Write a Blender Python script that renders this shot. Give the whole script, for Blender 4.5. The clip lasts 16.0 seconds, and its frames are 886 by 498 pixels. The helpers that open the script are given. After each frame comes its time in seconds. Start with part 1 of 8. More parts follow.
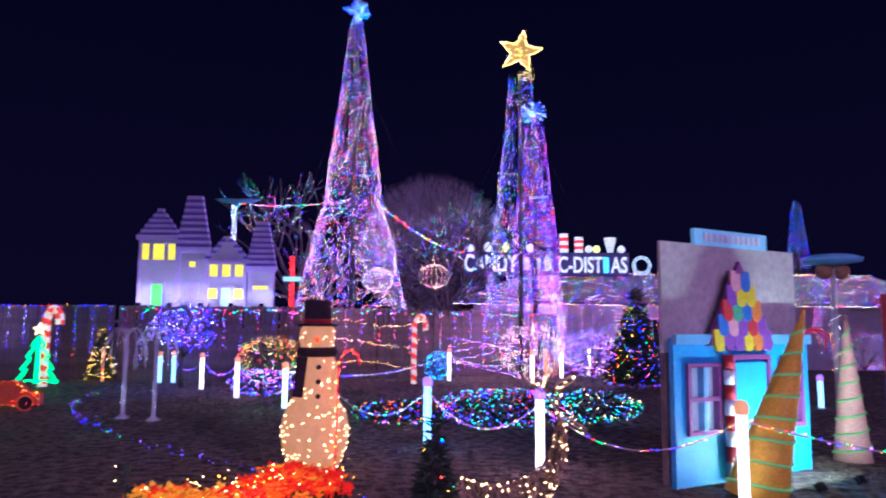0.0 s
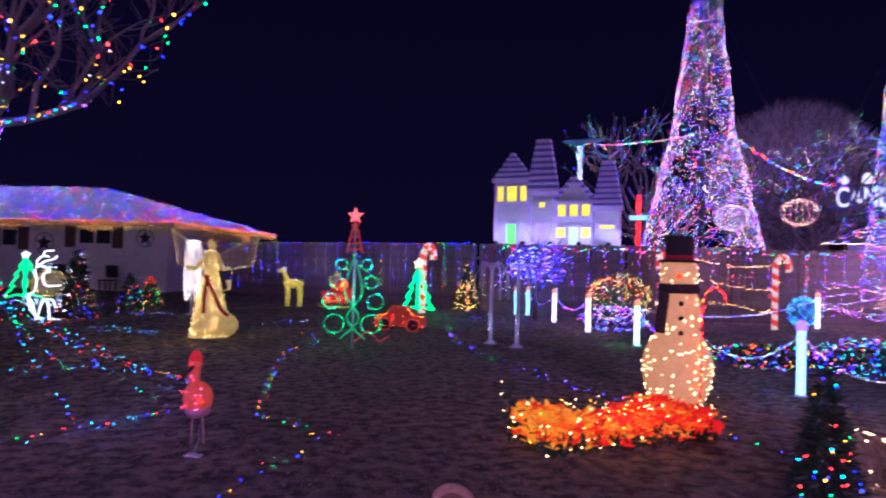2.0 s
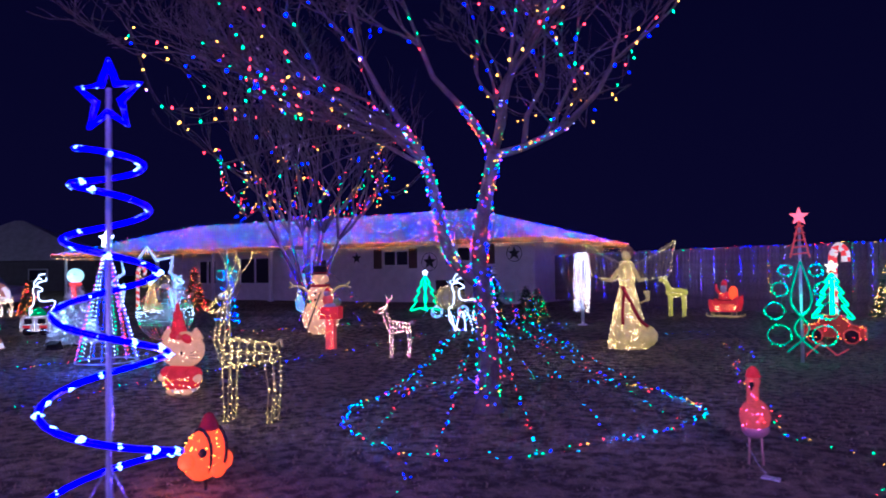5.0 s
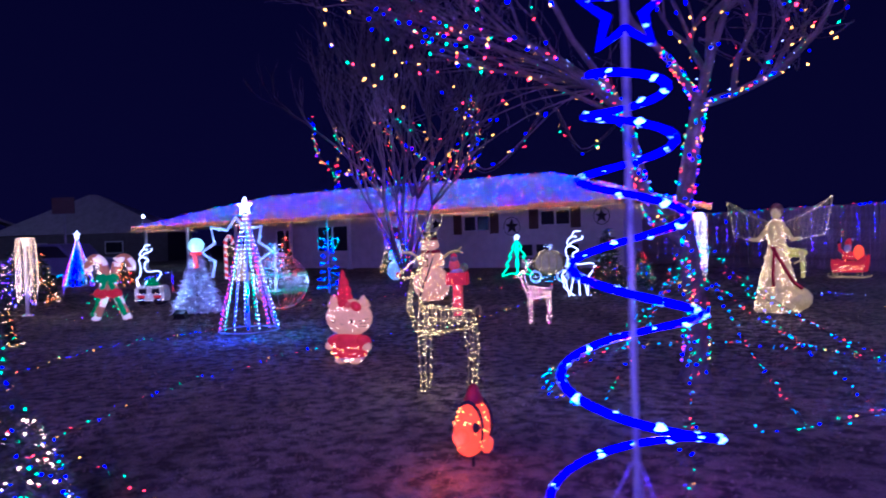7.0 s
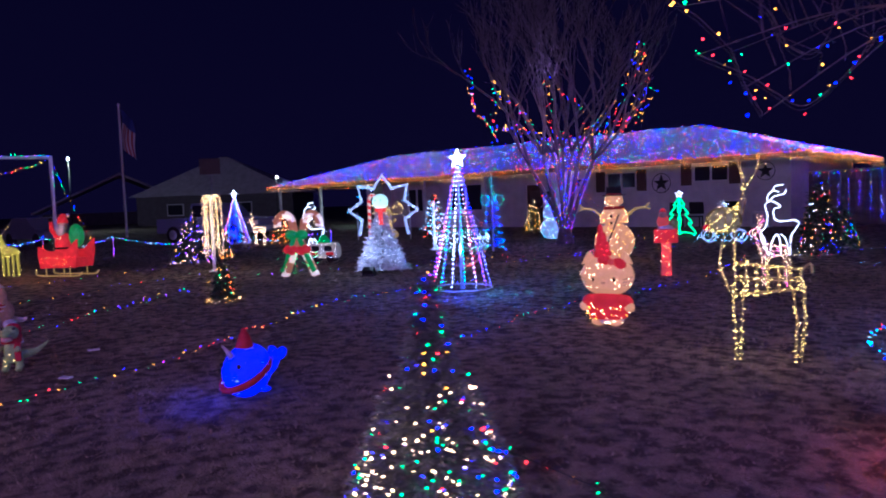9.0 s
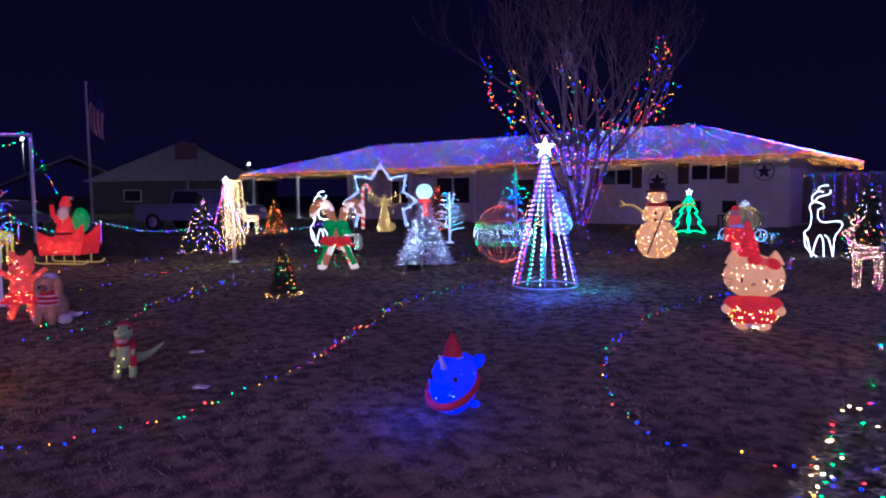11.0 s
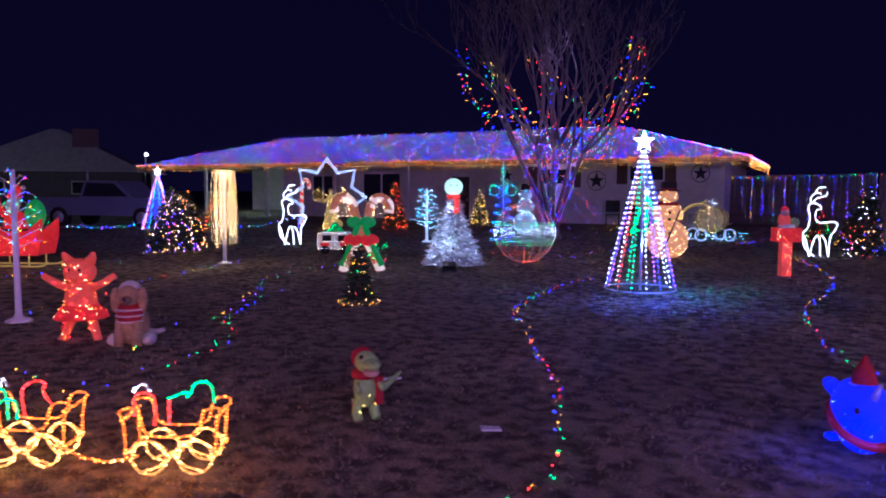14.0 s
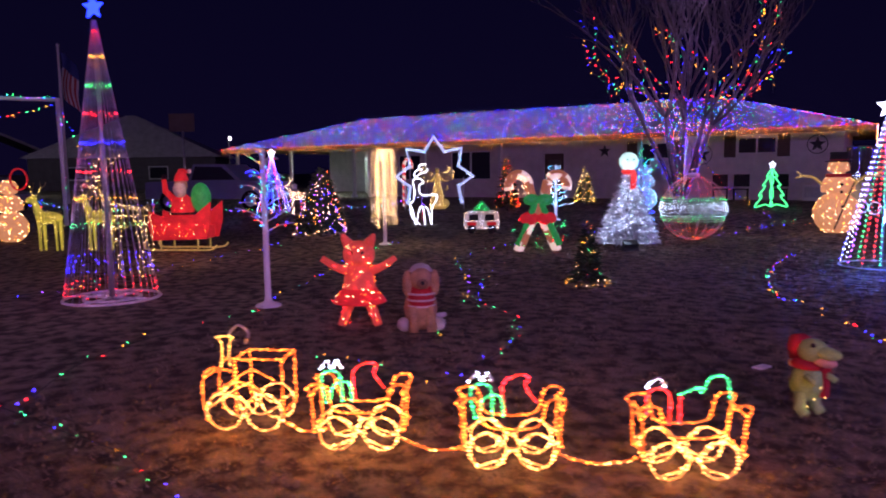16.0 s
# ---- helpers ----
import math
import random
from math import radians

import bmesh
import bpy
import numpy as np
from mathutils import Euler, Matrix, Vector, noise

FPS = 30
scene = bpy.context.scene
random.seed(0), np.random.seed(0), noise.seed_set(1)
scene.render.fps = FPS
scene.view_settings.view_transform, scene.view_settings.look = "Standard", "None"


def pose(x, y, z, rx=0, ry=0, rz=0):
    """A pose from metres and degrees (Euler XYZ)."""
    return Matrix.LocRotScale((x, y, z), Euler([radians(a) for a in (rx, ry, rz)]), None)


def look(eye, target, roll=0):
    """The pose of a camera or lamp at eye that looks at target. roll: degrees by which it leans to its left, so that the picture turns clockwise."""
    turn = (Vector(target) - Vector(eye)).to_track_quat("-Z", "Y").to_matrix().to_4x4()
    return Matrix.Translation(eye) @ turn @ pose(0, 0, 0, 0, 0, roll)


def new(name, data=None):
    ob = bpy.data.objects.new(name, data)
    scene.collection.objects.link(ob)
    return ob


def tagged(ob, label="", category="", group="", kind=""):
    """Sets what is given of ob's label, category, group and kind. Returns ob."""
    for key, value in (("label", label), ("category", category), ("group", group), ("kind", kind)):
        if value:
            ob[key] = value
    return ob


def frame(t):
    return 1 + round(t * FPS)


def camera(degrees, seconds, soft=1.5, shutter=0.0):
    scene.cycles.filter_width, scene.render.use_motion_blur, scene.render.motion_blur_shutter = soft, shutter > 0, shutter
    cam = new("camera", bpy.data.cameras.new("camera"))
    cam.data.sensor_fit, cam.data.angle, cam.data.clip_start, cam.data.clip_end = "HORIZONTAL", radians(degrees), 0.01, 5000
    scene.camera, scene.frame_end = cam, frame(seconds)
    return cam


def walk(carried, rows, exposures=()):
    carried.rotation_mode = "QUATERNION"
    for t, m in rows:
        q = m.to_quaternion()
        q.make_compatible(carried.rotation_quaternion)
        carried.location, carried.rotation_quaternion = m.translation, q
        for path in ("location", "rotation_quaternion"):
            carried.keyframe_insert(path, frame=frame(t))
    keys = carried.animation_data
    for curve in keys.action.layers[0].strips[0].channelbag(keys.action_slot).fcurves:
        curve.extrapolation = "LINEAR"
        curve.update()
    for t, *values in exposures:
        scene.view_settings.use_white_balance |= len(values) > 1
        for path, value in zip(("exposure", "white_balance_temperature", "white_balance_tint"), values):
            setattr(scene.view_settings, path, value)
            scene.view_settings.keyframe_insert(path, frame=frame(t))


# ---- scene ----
cam = camera(64.3, 16.0, soft=1.9, shutter=0.4)
METRES, EYE, TILT, LEAN, TURN = 13.274, 1.5, 0.0, 0.0, 0.0
ROWS = [
    (0.0, 0.0, 0.0, 0.0, -0.05, 6.34, -0.45),
    (0.5, -0.0035, -0.001, -0.0013, 5.74, 5.43, -0.95),
    (1.0, -0.0077, -0.0025, -0.0024, 12.47, 3.99, -1.45),
    (1.5, -0.0112, -0.006, -0.0036, 19.83, 2.37, -1.64),
    (2.0, -0.0152, -0.0085, -0.0045, 26.9, 1.06, -1.52),
    (2.5, -0.0274, -0.0117, -0.006, 33.56, 0.19, -0.98),
    (3.0, -0.0422, -0.0212, -0.0046, 39.74, -0.11, -0.39),
    (3.5, -0.0578, -0.0368, -0.0051, 44.39, 0.04, 0.07),
    (4.0, -0.0752, -0.05, -0.0061, 47.78, 0.23, 0.31),
    (4.5, -0.0979, -0.064, -0.0032, 50.99, 1.56, 0.37),
    (7.0, -0.2151, -0.1547, -0.0041, 56.6, -1.03, 1.84),
    (7.5, -0.2435, -0.1755, -0.0041, 59.17, -2.09, 2.16),
    (8.0, -0.2712, -0.2009, -0.0052, 60.96, -3.0, 2.19),
    (8.5, -0.3014, -0.2246, -0.0063, 62.88, -3.55, 2.17),
    (9.0, -0.3294, -0.2514, -0.0076, 64.71, -3.95, 2.08),
    (9.5, -0.3573, -0.2787, -0.0075, 65.09, -4.42, 1.84),
    (12.0, -0.5144, -0.4136, -0.0075, 56.71, -4.37, 0.0),
    (12.5, -0.5466, -0.4386, -0.0087, 55.24, -4.29, -0.02),
    (13.0, -0.5784, -0.461, -0.0091, 53.07, -4.29, -0.21),
    (13.5, -0.6131, -0.4815, -0.009, 51.71, -4.4, -0.27),
    (14.0, -0.6449, -0.5055, -0.0103, 50.17, -4.79, -0.29),
    (14.5, -0.6797, -0.5289, -0.0114, 50.59, -5.54, 0.05),
    (15.0, -0.7103, -0.559, -0.0125, 51.86, -5.95, 0.57),
    (15.5, -0.7432, -0.5886, -0.013, 53.0, -6.47, 0.91),
    (16.0, -0.7767, -0.621, -0.0131, 53.81, -6.44, 0.83),
]
walk(cam, [(t, pose(0, 0, EYE, TILT, LEAN, TURN) @ pose(METRES * x, METRES * y, METRES * z, 90 + pitch, roll, yaw)) for t, x, y, z, yaw, pitch, roll in ROWS], exposures=[(0.0, 0.58, 5400, 12), (1.5, 0.56, 5450, 15), (2.5, 0.54, 5550, 17), (3.5, 0.56, 5300, 30), (4.0, 0.56, 5050, 36), (4.5, 0.66, 4800, 20), (7.0, 0.46, 4250, 45), (7.5, 0.46, 4350, 44), (8.0, 0.50, 4700, 32), (9.0, 0.52, 4950, 25), (12.0, 0.54, 5000, 14), (13.0, 0.44, 5400, 12), (14.5, 0.52, 5250, 24), (16.0, 0.48, 6000, 32)])

# ---------------------------------------------------------------- night sky
world = bpy.data.worlds.new("night")
scene.world = world
world.use_nodes = True
wn, wl = world.node_tree.nodes, world.node_tree.links
bg = wn["Background"]
geo_n = wn.new("ShaderNodeTexCoord")
sep = wn.new("ShaderNodeSeparateXYZ")
ramp = wn.new("ShaderNodeValToRGB")
wl.new(geo_n.outputs["Generated"], sep.inputs[0])
wl.new(sep.outputs["Z"], ramp.inputs[0])
ramp.color_ramp.elements[0].color = (0.0024, 0.0016, 0.0090, 1)
ramp.color_ramp.elements[1].color = (0.0009, 0.0007, 0.0060, 1)
ramp.color_ramp.elements[1].position = 0.6
wl.new(ramp.outputs[0], bg.inputs[0])
bg.inputs[1].default_value = 1.0

# ---------------------------------------------------------------- light thrown by the strings, with some added fill
def lamp(x, y, z, watts, color, radius=0.02):
    L = bpy.data.lights.new("string_glow", "POINT")
    L.energy, L.color, L.shadow_soft_size = watts, color, radius
    new("string_glow", L).location = (x, y, z)


FILL_WATTS = 7000
VIO, BLU, ORG, WRM, PNK, RD, GRN = (0.55, 0.30, 1.0), (0.06, 0.06, 1.0), (1.0, 0.35, 0.06), (1.0, 0.66, 0.36), (1.0, 0.4, 0.7), (1, 0.06, 0.04), (0.05, 1, 0.2)
for k in range(8):                                   # under the eaves of the low house
    lamp(-21.8 - 0.925 * (2 + 4.2 * k) - 0.13, 19.4 - 0.38 * (2 + 4.2 * k) + 0.32, 2.72, 58, (1.0, 0.60, 0.85))
# unseen lamps added behind the path to fill the lawn and fronts
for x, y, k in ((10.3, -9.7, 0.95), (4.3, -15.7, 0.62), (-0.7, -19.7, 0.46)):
    lamp(x, y, 8.3, FILL_WATTS * k, (0.82, 0.43, 1.0), 0.12)
for z, w in ((2.0, 85), (5.0, 120), (8.5, 95)):    # towers
    lamp(-2.95, 22.4 - 1.6 + 0.14 * z, z, w, VIO)
    lamp(2.4, 22.0 - 1.1 + 0.08 * z, z, w, (0.8, 0.4, 1.0))
lamp(-7.3, 3.3, 2.2, 4, (0.62, 0.30, 1.0))        # yard tree
lamp(-8.8, 2.3, 3.8, 6, (0.75, 0.35, 0.9))
lamp(-6.4, 4.3, 4.4, 7, (0.62, 0.30, 1.0))
lamp(-22.4, 8.6, 2.6, 26, VIO)
lamp(-21.6, 8.2, 5.0, 22, (0.6, 0.4, 1.0))
lamp(-14.2, 1.6, 0.6, 60, (0.07, 0.16, 1.0))           # light cone
lamp(-13.75, 1.15, 0.22, 22, (0.03, 0.06, 1.0))
lamp(-13.95, 2.25, 0.25, 14, (0.03, 0.8, 0.5))
for x, y in ((-8.56, 2.98), (-9.1, 4.6), (-7.0, 2.3), (-5.6, 4.0), (-6.4, 5.7)):   # ring on the lawn
    lamp(x, y, 0.16, 2.2, (0.07, 0.16, 1.0))
# added magenta lamp tinting the lawn; no magenta source stands here
lamp(-5.4, 1.25, 0.2, 1.6, (1.0, 0.1, 0.7))
lamp(-4.44, -0.25, 0.9, 44, (0.12, 0.05, 1.0))        # spiral tree
lamp(-9.86, -2.8, 0.1, 3.2, BLU)
lamp(-10.2, -2.75, 0.1, 2.2, BLU)
lamp(-6.5, 0.35, 0.1, 4.4, (1, 0.1, 0.01))
for x, y in ((-13.96, -7.02), (-13.33, -6.66), (-12.68, -6.2), (-12.08, -5.64)):   # train
    lamp(x, y, 0.2, 7.5, (1.0, 0.27, 0.006), 0.01)
lamp(-9.0, 8.3, 1.0, 12, WRM)
lamp(-8.7, 1.5, 0.75, 9, WRM)
lamp(-17.0, 5.6, 0.9, 12, WRM)
lamp(-21.3, -1.65, 1.0, 20, WRM)
lamp(-22.7, -5.0, 0.9, 16, (1, 0.4, 0.15))
lamp(-18.35, -7.15, 1.0, 6, (0.8, 0.35, 0.6))
lamp(-1.4, 5.6, 0.4, 5, ORG)
lamp(-0.9, 27.5, 6.0, 170, VIO)                       # added behind the towers to brighten the bare tree beyond
lamp(-47.2, 12.8, 2.5, 110, (0.75, 1.0, 0.85))       # carport
lamp(-54.0, 7.0, 3.2, 60, (1.0, 0.92, 0.85))          # yard lamps beyond
lamp(-65.9, -6.0, 5.2, 300, (0.95, 1.0, 0.85))
lamp(-7.0, -2.4, 0.5, 0.9, WRM)                     # fir by the path
lamp(-7.8, -2.2, 0.3, 0.6, WRM)
for x, y, w, c in ((-15.5, 19.6, 12, VIO), (-12.0, 19.0, 12, (0.4, 0.25, 1.0)), (-7.0, 18.4, 14, (0.5, 0.2, 1.0)), (-2.6, 19.4, 16, (0.9, 0.35, 0.9)), (1.2, 20.8, 16, PNK)):   # fence strings
    lamp(x, y, 1.5, w, c)
lamp(-9.2, 16.0, 0.6, 14, GRN)
lamp(-6.6, 9.3, 0.8, 8, (0.1, 1, 0.4))
lamp(1.03, 7.4, 0.5, 9, PNK)
lamp(-0.2, 8.9, 0.5, 8, (0.1, 0.2, 1))
lamp(-4.3, 14.8, 0.5, 6, PNK)
lamp(-2.85, 12.85, 0.4, 5, GRN)
lamp(-6.3, 16.9, 1.4, 25, BLU)
lamp(-18.2, 1.45, 0.9, 8, (0.7, 0.85, 1.0))
lamp(-18.25, 1.5, 0.45, 4, (0.7, 0.85, 1.0))

# ---------------------------------------------------------------- materials
MATS = {}


def principled(name, color, rough=0.8, metal=0.0, noise_scale=0.0, spread=0.25, bump=0.0, glow=None, glow_strength=0.0, translucent=0.0):
    """A plain surface with two scales of colour variation and fine relief."""
    if name in MATS:
        return MATS[name]
    m = bpy.data.materials.new(name)
    m.use_nodes = True
    nt = m.node_tree
    b = nt.nodes["Principled BSDF"]
    b.inputs["Base Color"].default_value = (*color, 1)
    b.inputs["Roughness"].default_value = rough
    b.inputs["Metallic"].default_value = metal
    if translucent:
        b.inputs["Transmission Weight"].default_value = translucent
    if glow:
        b.inputs["Emission Color"].default_value = (*glow, 1)
        b.inputs["Emission Strength"].default_value = glow_strength
    if noise_scale:
        tc = nt.nodes.new("ShaderNodeTexCoord")
        big, fine = nt.nodes.new("ShaderNodeTexNoise"), nt.nodes.new("ShaderNodeTexNoise")
        big.inputs["Scale"].default_value, fine.inputs["Scale"].default_value = noise_scale, noise_scale * 9
        big.inputs["Detail"].default_value = fine.inputs["Detail"].default_value = 4
        mix = nt.nodes.new("ShaderNodeMath")
        mix.operation = "MULTIPLY"
        nt.links.new(tc.outputs["Object"], big.inputs[0])
        nt.links.new(tc.outputs["Object"], fine.inputs[0])
        nt.links.new(big.outputs[0], mix.inputs[0])
        nt.links.new(fine.outputs[0], mix.inputs[1])
        r = nt.nodes.new("ShaderNodeValToRGB")
        r.color_ramp.elements[0].position, r.color_ramp.elements[1].position = 0.13, 0.40
        r.color_ramp.elements[0].color = (*[c * (1 - spread) for c in color], 1)
        r.color_ramp.elements[1].color = (*[min(1, c * (1 + spread)) for c in color], 1)
        nt.links.new(mix.outputs[0], r.inputs[0])
        nt.links.new(r.outputs[0], b.inputs["Base Color"])
        if bump:
            bp = nt.nodes.new("ShaderNodeBump")
            bp.inputs["Strength"].default_value = bump
            bp.inputs["Distance"].default_value = 0.02
            nt.links.new(fine.outputs[0], bp.inputs["Height"])
            nt.links.new(bp.outputs[0], b.inputs["Normal"])
    MATS[name] = m
    return m


def emit(name, color, strength):
    if name in MATS:
        return MATS[name]
    m = bpy.data.materials.new(name)
    m.use_nodes = True
    nt = m.node_tree
    nt.nodes.remove(nt.nodes["Principled BSDF"])
    e = nt.nodes.new("ShaderNodeEmission")
    e.inputs[0].default_value, e.inputs[1].default_value = (*color, 1), strength
    nt.links.new(e.outputs[0], nt.nodes["Material Output"].inputs[0])
    MATS[name] = m
    return m


K = 2.0
RED = emit("bulb_red", (1, 0.012, 0.012), 10 * K)
GREEN = emit("bulb_green", (0.006, 1, 0.16), 5.0 * K)
BLUE = emit("bulb_blue", (0.014, 0.014, 1), 15 * K)
AMBER = emit("bulb_amber", (1, 0.36, 0.012), 6.0 * K)
ORANGE = emit("bulb_orange", (1, 0.13, 0.008), 8.0 * K)
WARM = emit("bulb_warm_white", (1, 0.56, 0.22), 8.0 * K)
GOLD = emit("bulb_gold", (1, 0.66, 0.12), 5.0 * K)
WHITE = emit("bulb_cool_white", (0.62, 0.78, 1), 6.0 * K)
PURPLE = emit("bulb_purple", (0.22, 0.04, 1), 11 * K)
PINK = emit("bulb_pink", (1, 0.10, 0.32), 7.0 * K)
CYAN = emit("bulb_cyan", (0.03, 0.6, 1), 6.0 * K)
MULTI = [RED, GREEN, BLUE, BLUE, AMBER]
MEGA = [BLUE, BLUE, PURPLE, PURPLE, PINK, PINK, RED, CYAN, WHITE, GREEN, WARM, AMBER]

WIRE = principled("green_cable", (0.02, 0.03, 0.02), 0.6)
CLEARWIRE = principled("clear_cable", (0.5, 0.45, 0.38), 0.5)
STEEL = principled("painted_steel", (0.45, 0.45, 0.48), 0.45, 0.3, 6, 0.15)
BLACKIRON = principled("black_iron", (0.02, 0.02, 0.022), 0.5, 0.4, 8, 0.3)
WHITEPLASTIC = principled("white_plastic", (0.75, 0.75, 0.76), 0.4, 0, 5, 0.06)
BARK = principled("bark", (0.12, 0.10, 0.095), 0.9, 0, 9, 0.45, 0.5)
NEEDLES = principled("fir_needles", (0.035, 0.07, 0.035), 0.75, 0, 12, 0.4)
WHITENEEDLES = principled("white_tinsel_needles", (0.72, 0.76, 0.8), 0.5, 0, 12, 0.15)
DARKFELT = principled("dark_felt", (0.03, 0.022, 0.025), 0.9, 0, 14, 0.3)


def fall(x, y):
    """The lawn drops a few centimetres along the street."""
    t = min(1.0, max(0.0, (-0.78 * x - 0.62 * y + 1.0) / 5.0))
    return -0.10 * t * t * (3 - 2 * t)


class Shape:
    """Collects faces in several materials, then makes one mesh of them."""

    def __init__(self):
        self.v, self.f, self.mi, self.sm, self.slots = [], [], [], [], []

    def slot(self, m):
        if m not in self.slots:
            self.slots.append(m)
        return self.slots.index(m)

    def add(self, verts, faces, m, smooth=False):
        o, s = len(self.v), self.slot(m)
        self.v += [tuple(p) for p in verts]
        for f in faces:
            self.f.append(tuple(i + o for i in f))
            self.mi.append(s)
            self.sm.append(smooth)
        return self

    def box(self, c, size, m, rz=0.0, rx=0.0, ry=0.0):
        r = Euler((radians(rx), radians(ry), radians(rz))).to_matrix()
        h = [s / 2 for s in size]
        vs = [Vector(c) + r @ Vector((sx * h[0], sy * h[1], sz * h[2])) for sz in (-1, 1) for sx, sy in ((-1, -1), (1, -1), (1, 1), (-1, 1))]
        return self.add(vs, [(3, 2, 1, 0), (4, 5, 6, 7), (0, 1, 5, 4), (1, 2, 6, 5), (2, 3, 7, 6), (3, 0, 4, 7)], m)

    def lathe(self, profile, m, n=16, c=(0, 0, 0), squash=1.0):
        """profile: (radius, height) from bottom to top."""
        vs, fs = [], []
        for r, z in profile:
            for k in range(n):
                a = 2 * math.pi * k / n
                vs.append((c[0] + r * math.cos(a), c[1] + squash * r * math.sin(a), c[2] + z))
        for j in range(len(profile) - 1):
            for k in range(n):
                a, b = j * n + k, j * n + (k + 1) % n
                fs.append((a, b, b + n, a + n))
        fs.append(tuple(reversed(range(n))))
        fs.append(tuple(range((len(profile) - 1) * n, len(profile) * n)))
        return self.add(vs, fs, m, True)

    def ball(self, c, r, m, n=12, rot=None):
        """An ellipsoid; r is a number or three radii."""
        r = (r, r, r) if isinstance(r, (int, float)) else r
        rings = max(5, n // 2 + 1)
        vs, fs = [], []
        q = rot.to_matrix() if rot else None
        for j in range(rings + 1):
            t = math.pi * j / rings
            for k in range(n):
                a = 2 * math.pi * k / n
                p = Vector((r[0] * math.sin(t) * math.cos(a), r[1] * math.sin(t) * math.sin(a), -r[2] * math.cos(t)))
                vs.append(Vector(c) + (q @ p if q else p))
        for j in range(rings):
            for k in range(n):
                a, b = j * n + k, j * n + (k + 1) % n
                fs.append((a, b, b + n, a + n))
        return self.add(vs, fs, m, True)

    def tube(self, pts, r, m, n=6, r_end=None, closed=False):
        pts = [Vector(p) for p in pts]
        vs, fs = [], []
        count = len(pts)
        for i, p in enumerate(pts):
            if closed:
                d = pts[(i + 1) % count] - pts[i - 1]
            else:
                d = pts[min(i + 1, count - 1)] - pts[max(i - 1, 0)]
            d = d.normalized() if d.length > 1e-9 else Vector((0, 0, 1))
            a = d.cross(Vector((0.31, 0.17, 0.93)))
            if a.length < 0.2:
                a = d.cross(Vector((1, 0, 0)))
            a.normalize()
            b = d.cross(a)
            rr = r if r_end is None else r + (r_end - r) * i / max(1, count - 1)
            for k in range(n):
                t = 2 * math.pi * k / n
                vs.append(p + rr * (math.cos(t) * a + math.sin(t) * b))
        for i in range(count if closed else count - 1):
            j = (i + 1) % count
            for k in range(n):
                fs.append((i * n + k, i * n + (k + 1) % n, j * n + (k + 1) % n, j * n + k))
        if not closed:
            fs.append(tuple(reversed(range(n))))
            fs.append(tuple(range((count - 1) * n, count * n)))
        return self.add(vs, fs, m, True)

    def plate(self, outline, thick, m, c=(0, 0, 0), ry=0.0):
        """A flat outline in x and z, given a thickness along y."""
        n = len(outline)
        ca, sa = math.cos(radians(ry)), math.sin(radians(ry))
        vs = [(c[0] + ca * x + sa * z, c[1] + s * thick / 2, c[2] - sa * x + ca * z) for s in (-1, 1) for x, z in outline]
        fs = [tuple(range(n)), tuple(reversed(range(n, 2 * n)))]
        fs += [(i, i + n, (i + 1) % n + n, (i + 1) % n) for i in range(n)]
        return self.add(vs, fs, m)

    def bulbs(self, pts, mats, r=0.012, stretch=1.3):
        """Small faceted lamps; mats is one material or a palette to draw from."""
        mats = mats if isinstance(mats, list) else [mats]
        for p in pts:
            x, y, z = p
            q = r * random.uniform(0.28, 0.47)
            h = q * stretch
            self.add([(x + q, y, z), (x, y + q, z), (x - q, y, z), (x, y - q, z), (x, y, z + h), (x, y, z - h)],
                     [(0, 1, 4), (1, 2, 4), (2, 3, 4), (3, 0, 4), (1, 0, 5), (2, 1, 5), (3, 2, 5), (0, 3, 5)], random.choice(mats))
        return self

    def done(self, name, parent=None, m=None, label=""):
        me = bpy.data.meshes.new(name)
        me.from_pydata(self.v, [], self.f)
        for s in self.slots:
            me.materials.append(s)
        me.polygons.foreach_set("material_index", self.mi)
        me.polygons.foreach_set("use_smooth", self.sm)
        me.update()
        ob = new(name, me)
        if parent:
            ob.parent = parent
        if m:
            ob.matrix_basis = m
        if label:
            ob["label"] = label
        return ob


def base_empty(name, m, label, category, group="", kind=""):
    e = new(name)
    e.matrix_basis = Matrix.Translation((0, 0, fall(m.translation.x, m.translation.y))) @ m
    return tagged(e, label, category, group, kind)


def figure(shape, name, m, label, category, group=""):
    m = Matrix.Translation((0, 0, fall(m.translation.x, m.translation.y))) @ m
    return tagged(shape.done(name, None, m), label, category, group)


def on_lathe(profile, n, c=(0, 0, 0), squash=1.0, out=1.01, front=0.0):
    """n points spread over a turned form; front > 0 favours its -y side."""
    seg = []
    for (r0, z0), (r1, z1) in zip(profile, profile[1:]):
        seg.append((r0 + r1) * math.hypot(r1 - r0, z1 - z0) + 1e-9)
    pts = []
    while len(pts) < n:
        i = random.choices(range(len(seg)), seg)[0]
        t, a = random.random(), random.uniform(0, 2 * math.pi)
        if random.random() < front and math.sin(a) > 0:
            continue
        r = (profile[i][0] * (1 - t) + profile[i + 1][0] * t) * out
        z = profile[i][1] * (1 - t) + profile[i + 1][1] * t
        pts.append((c[0] + r * math.cos(a), c[1] + squash * r * math.sin(a), c[2] + z))
    return pts


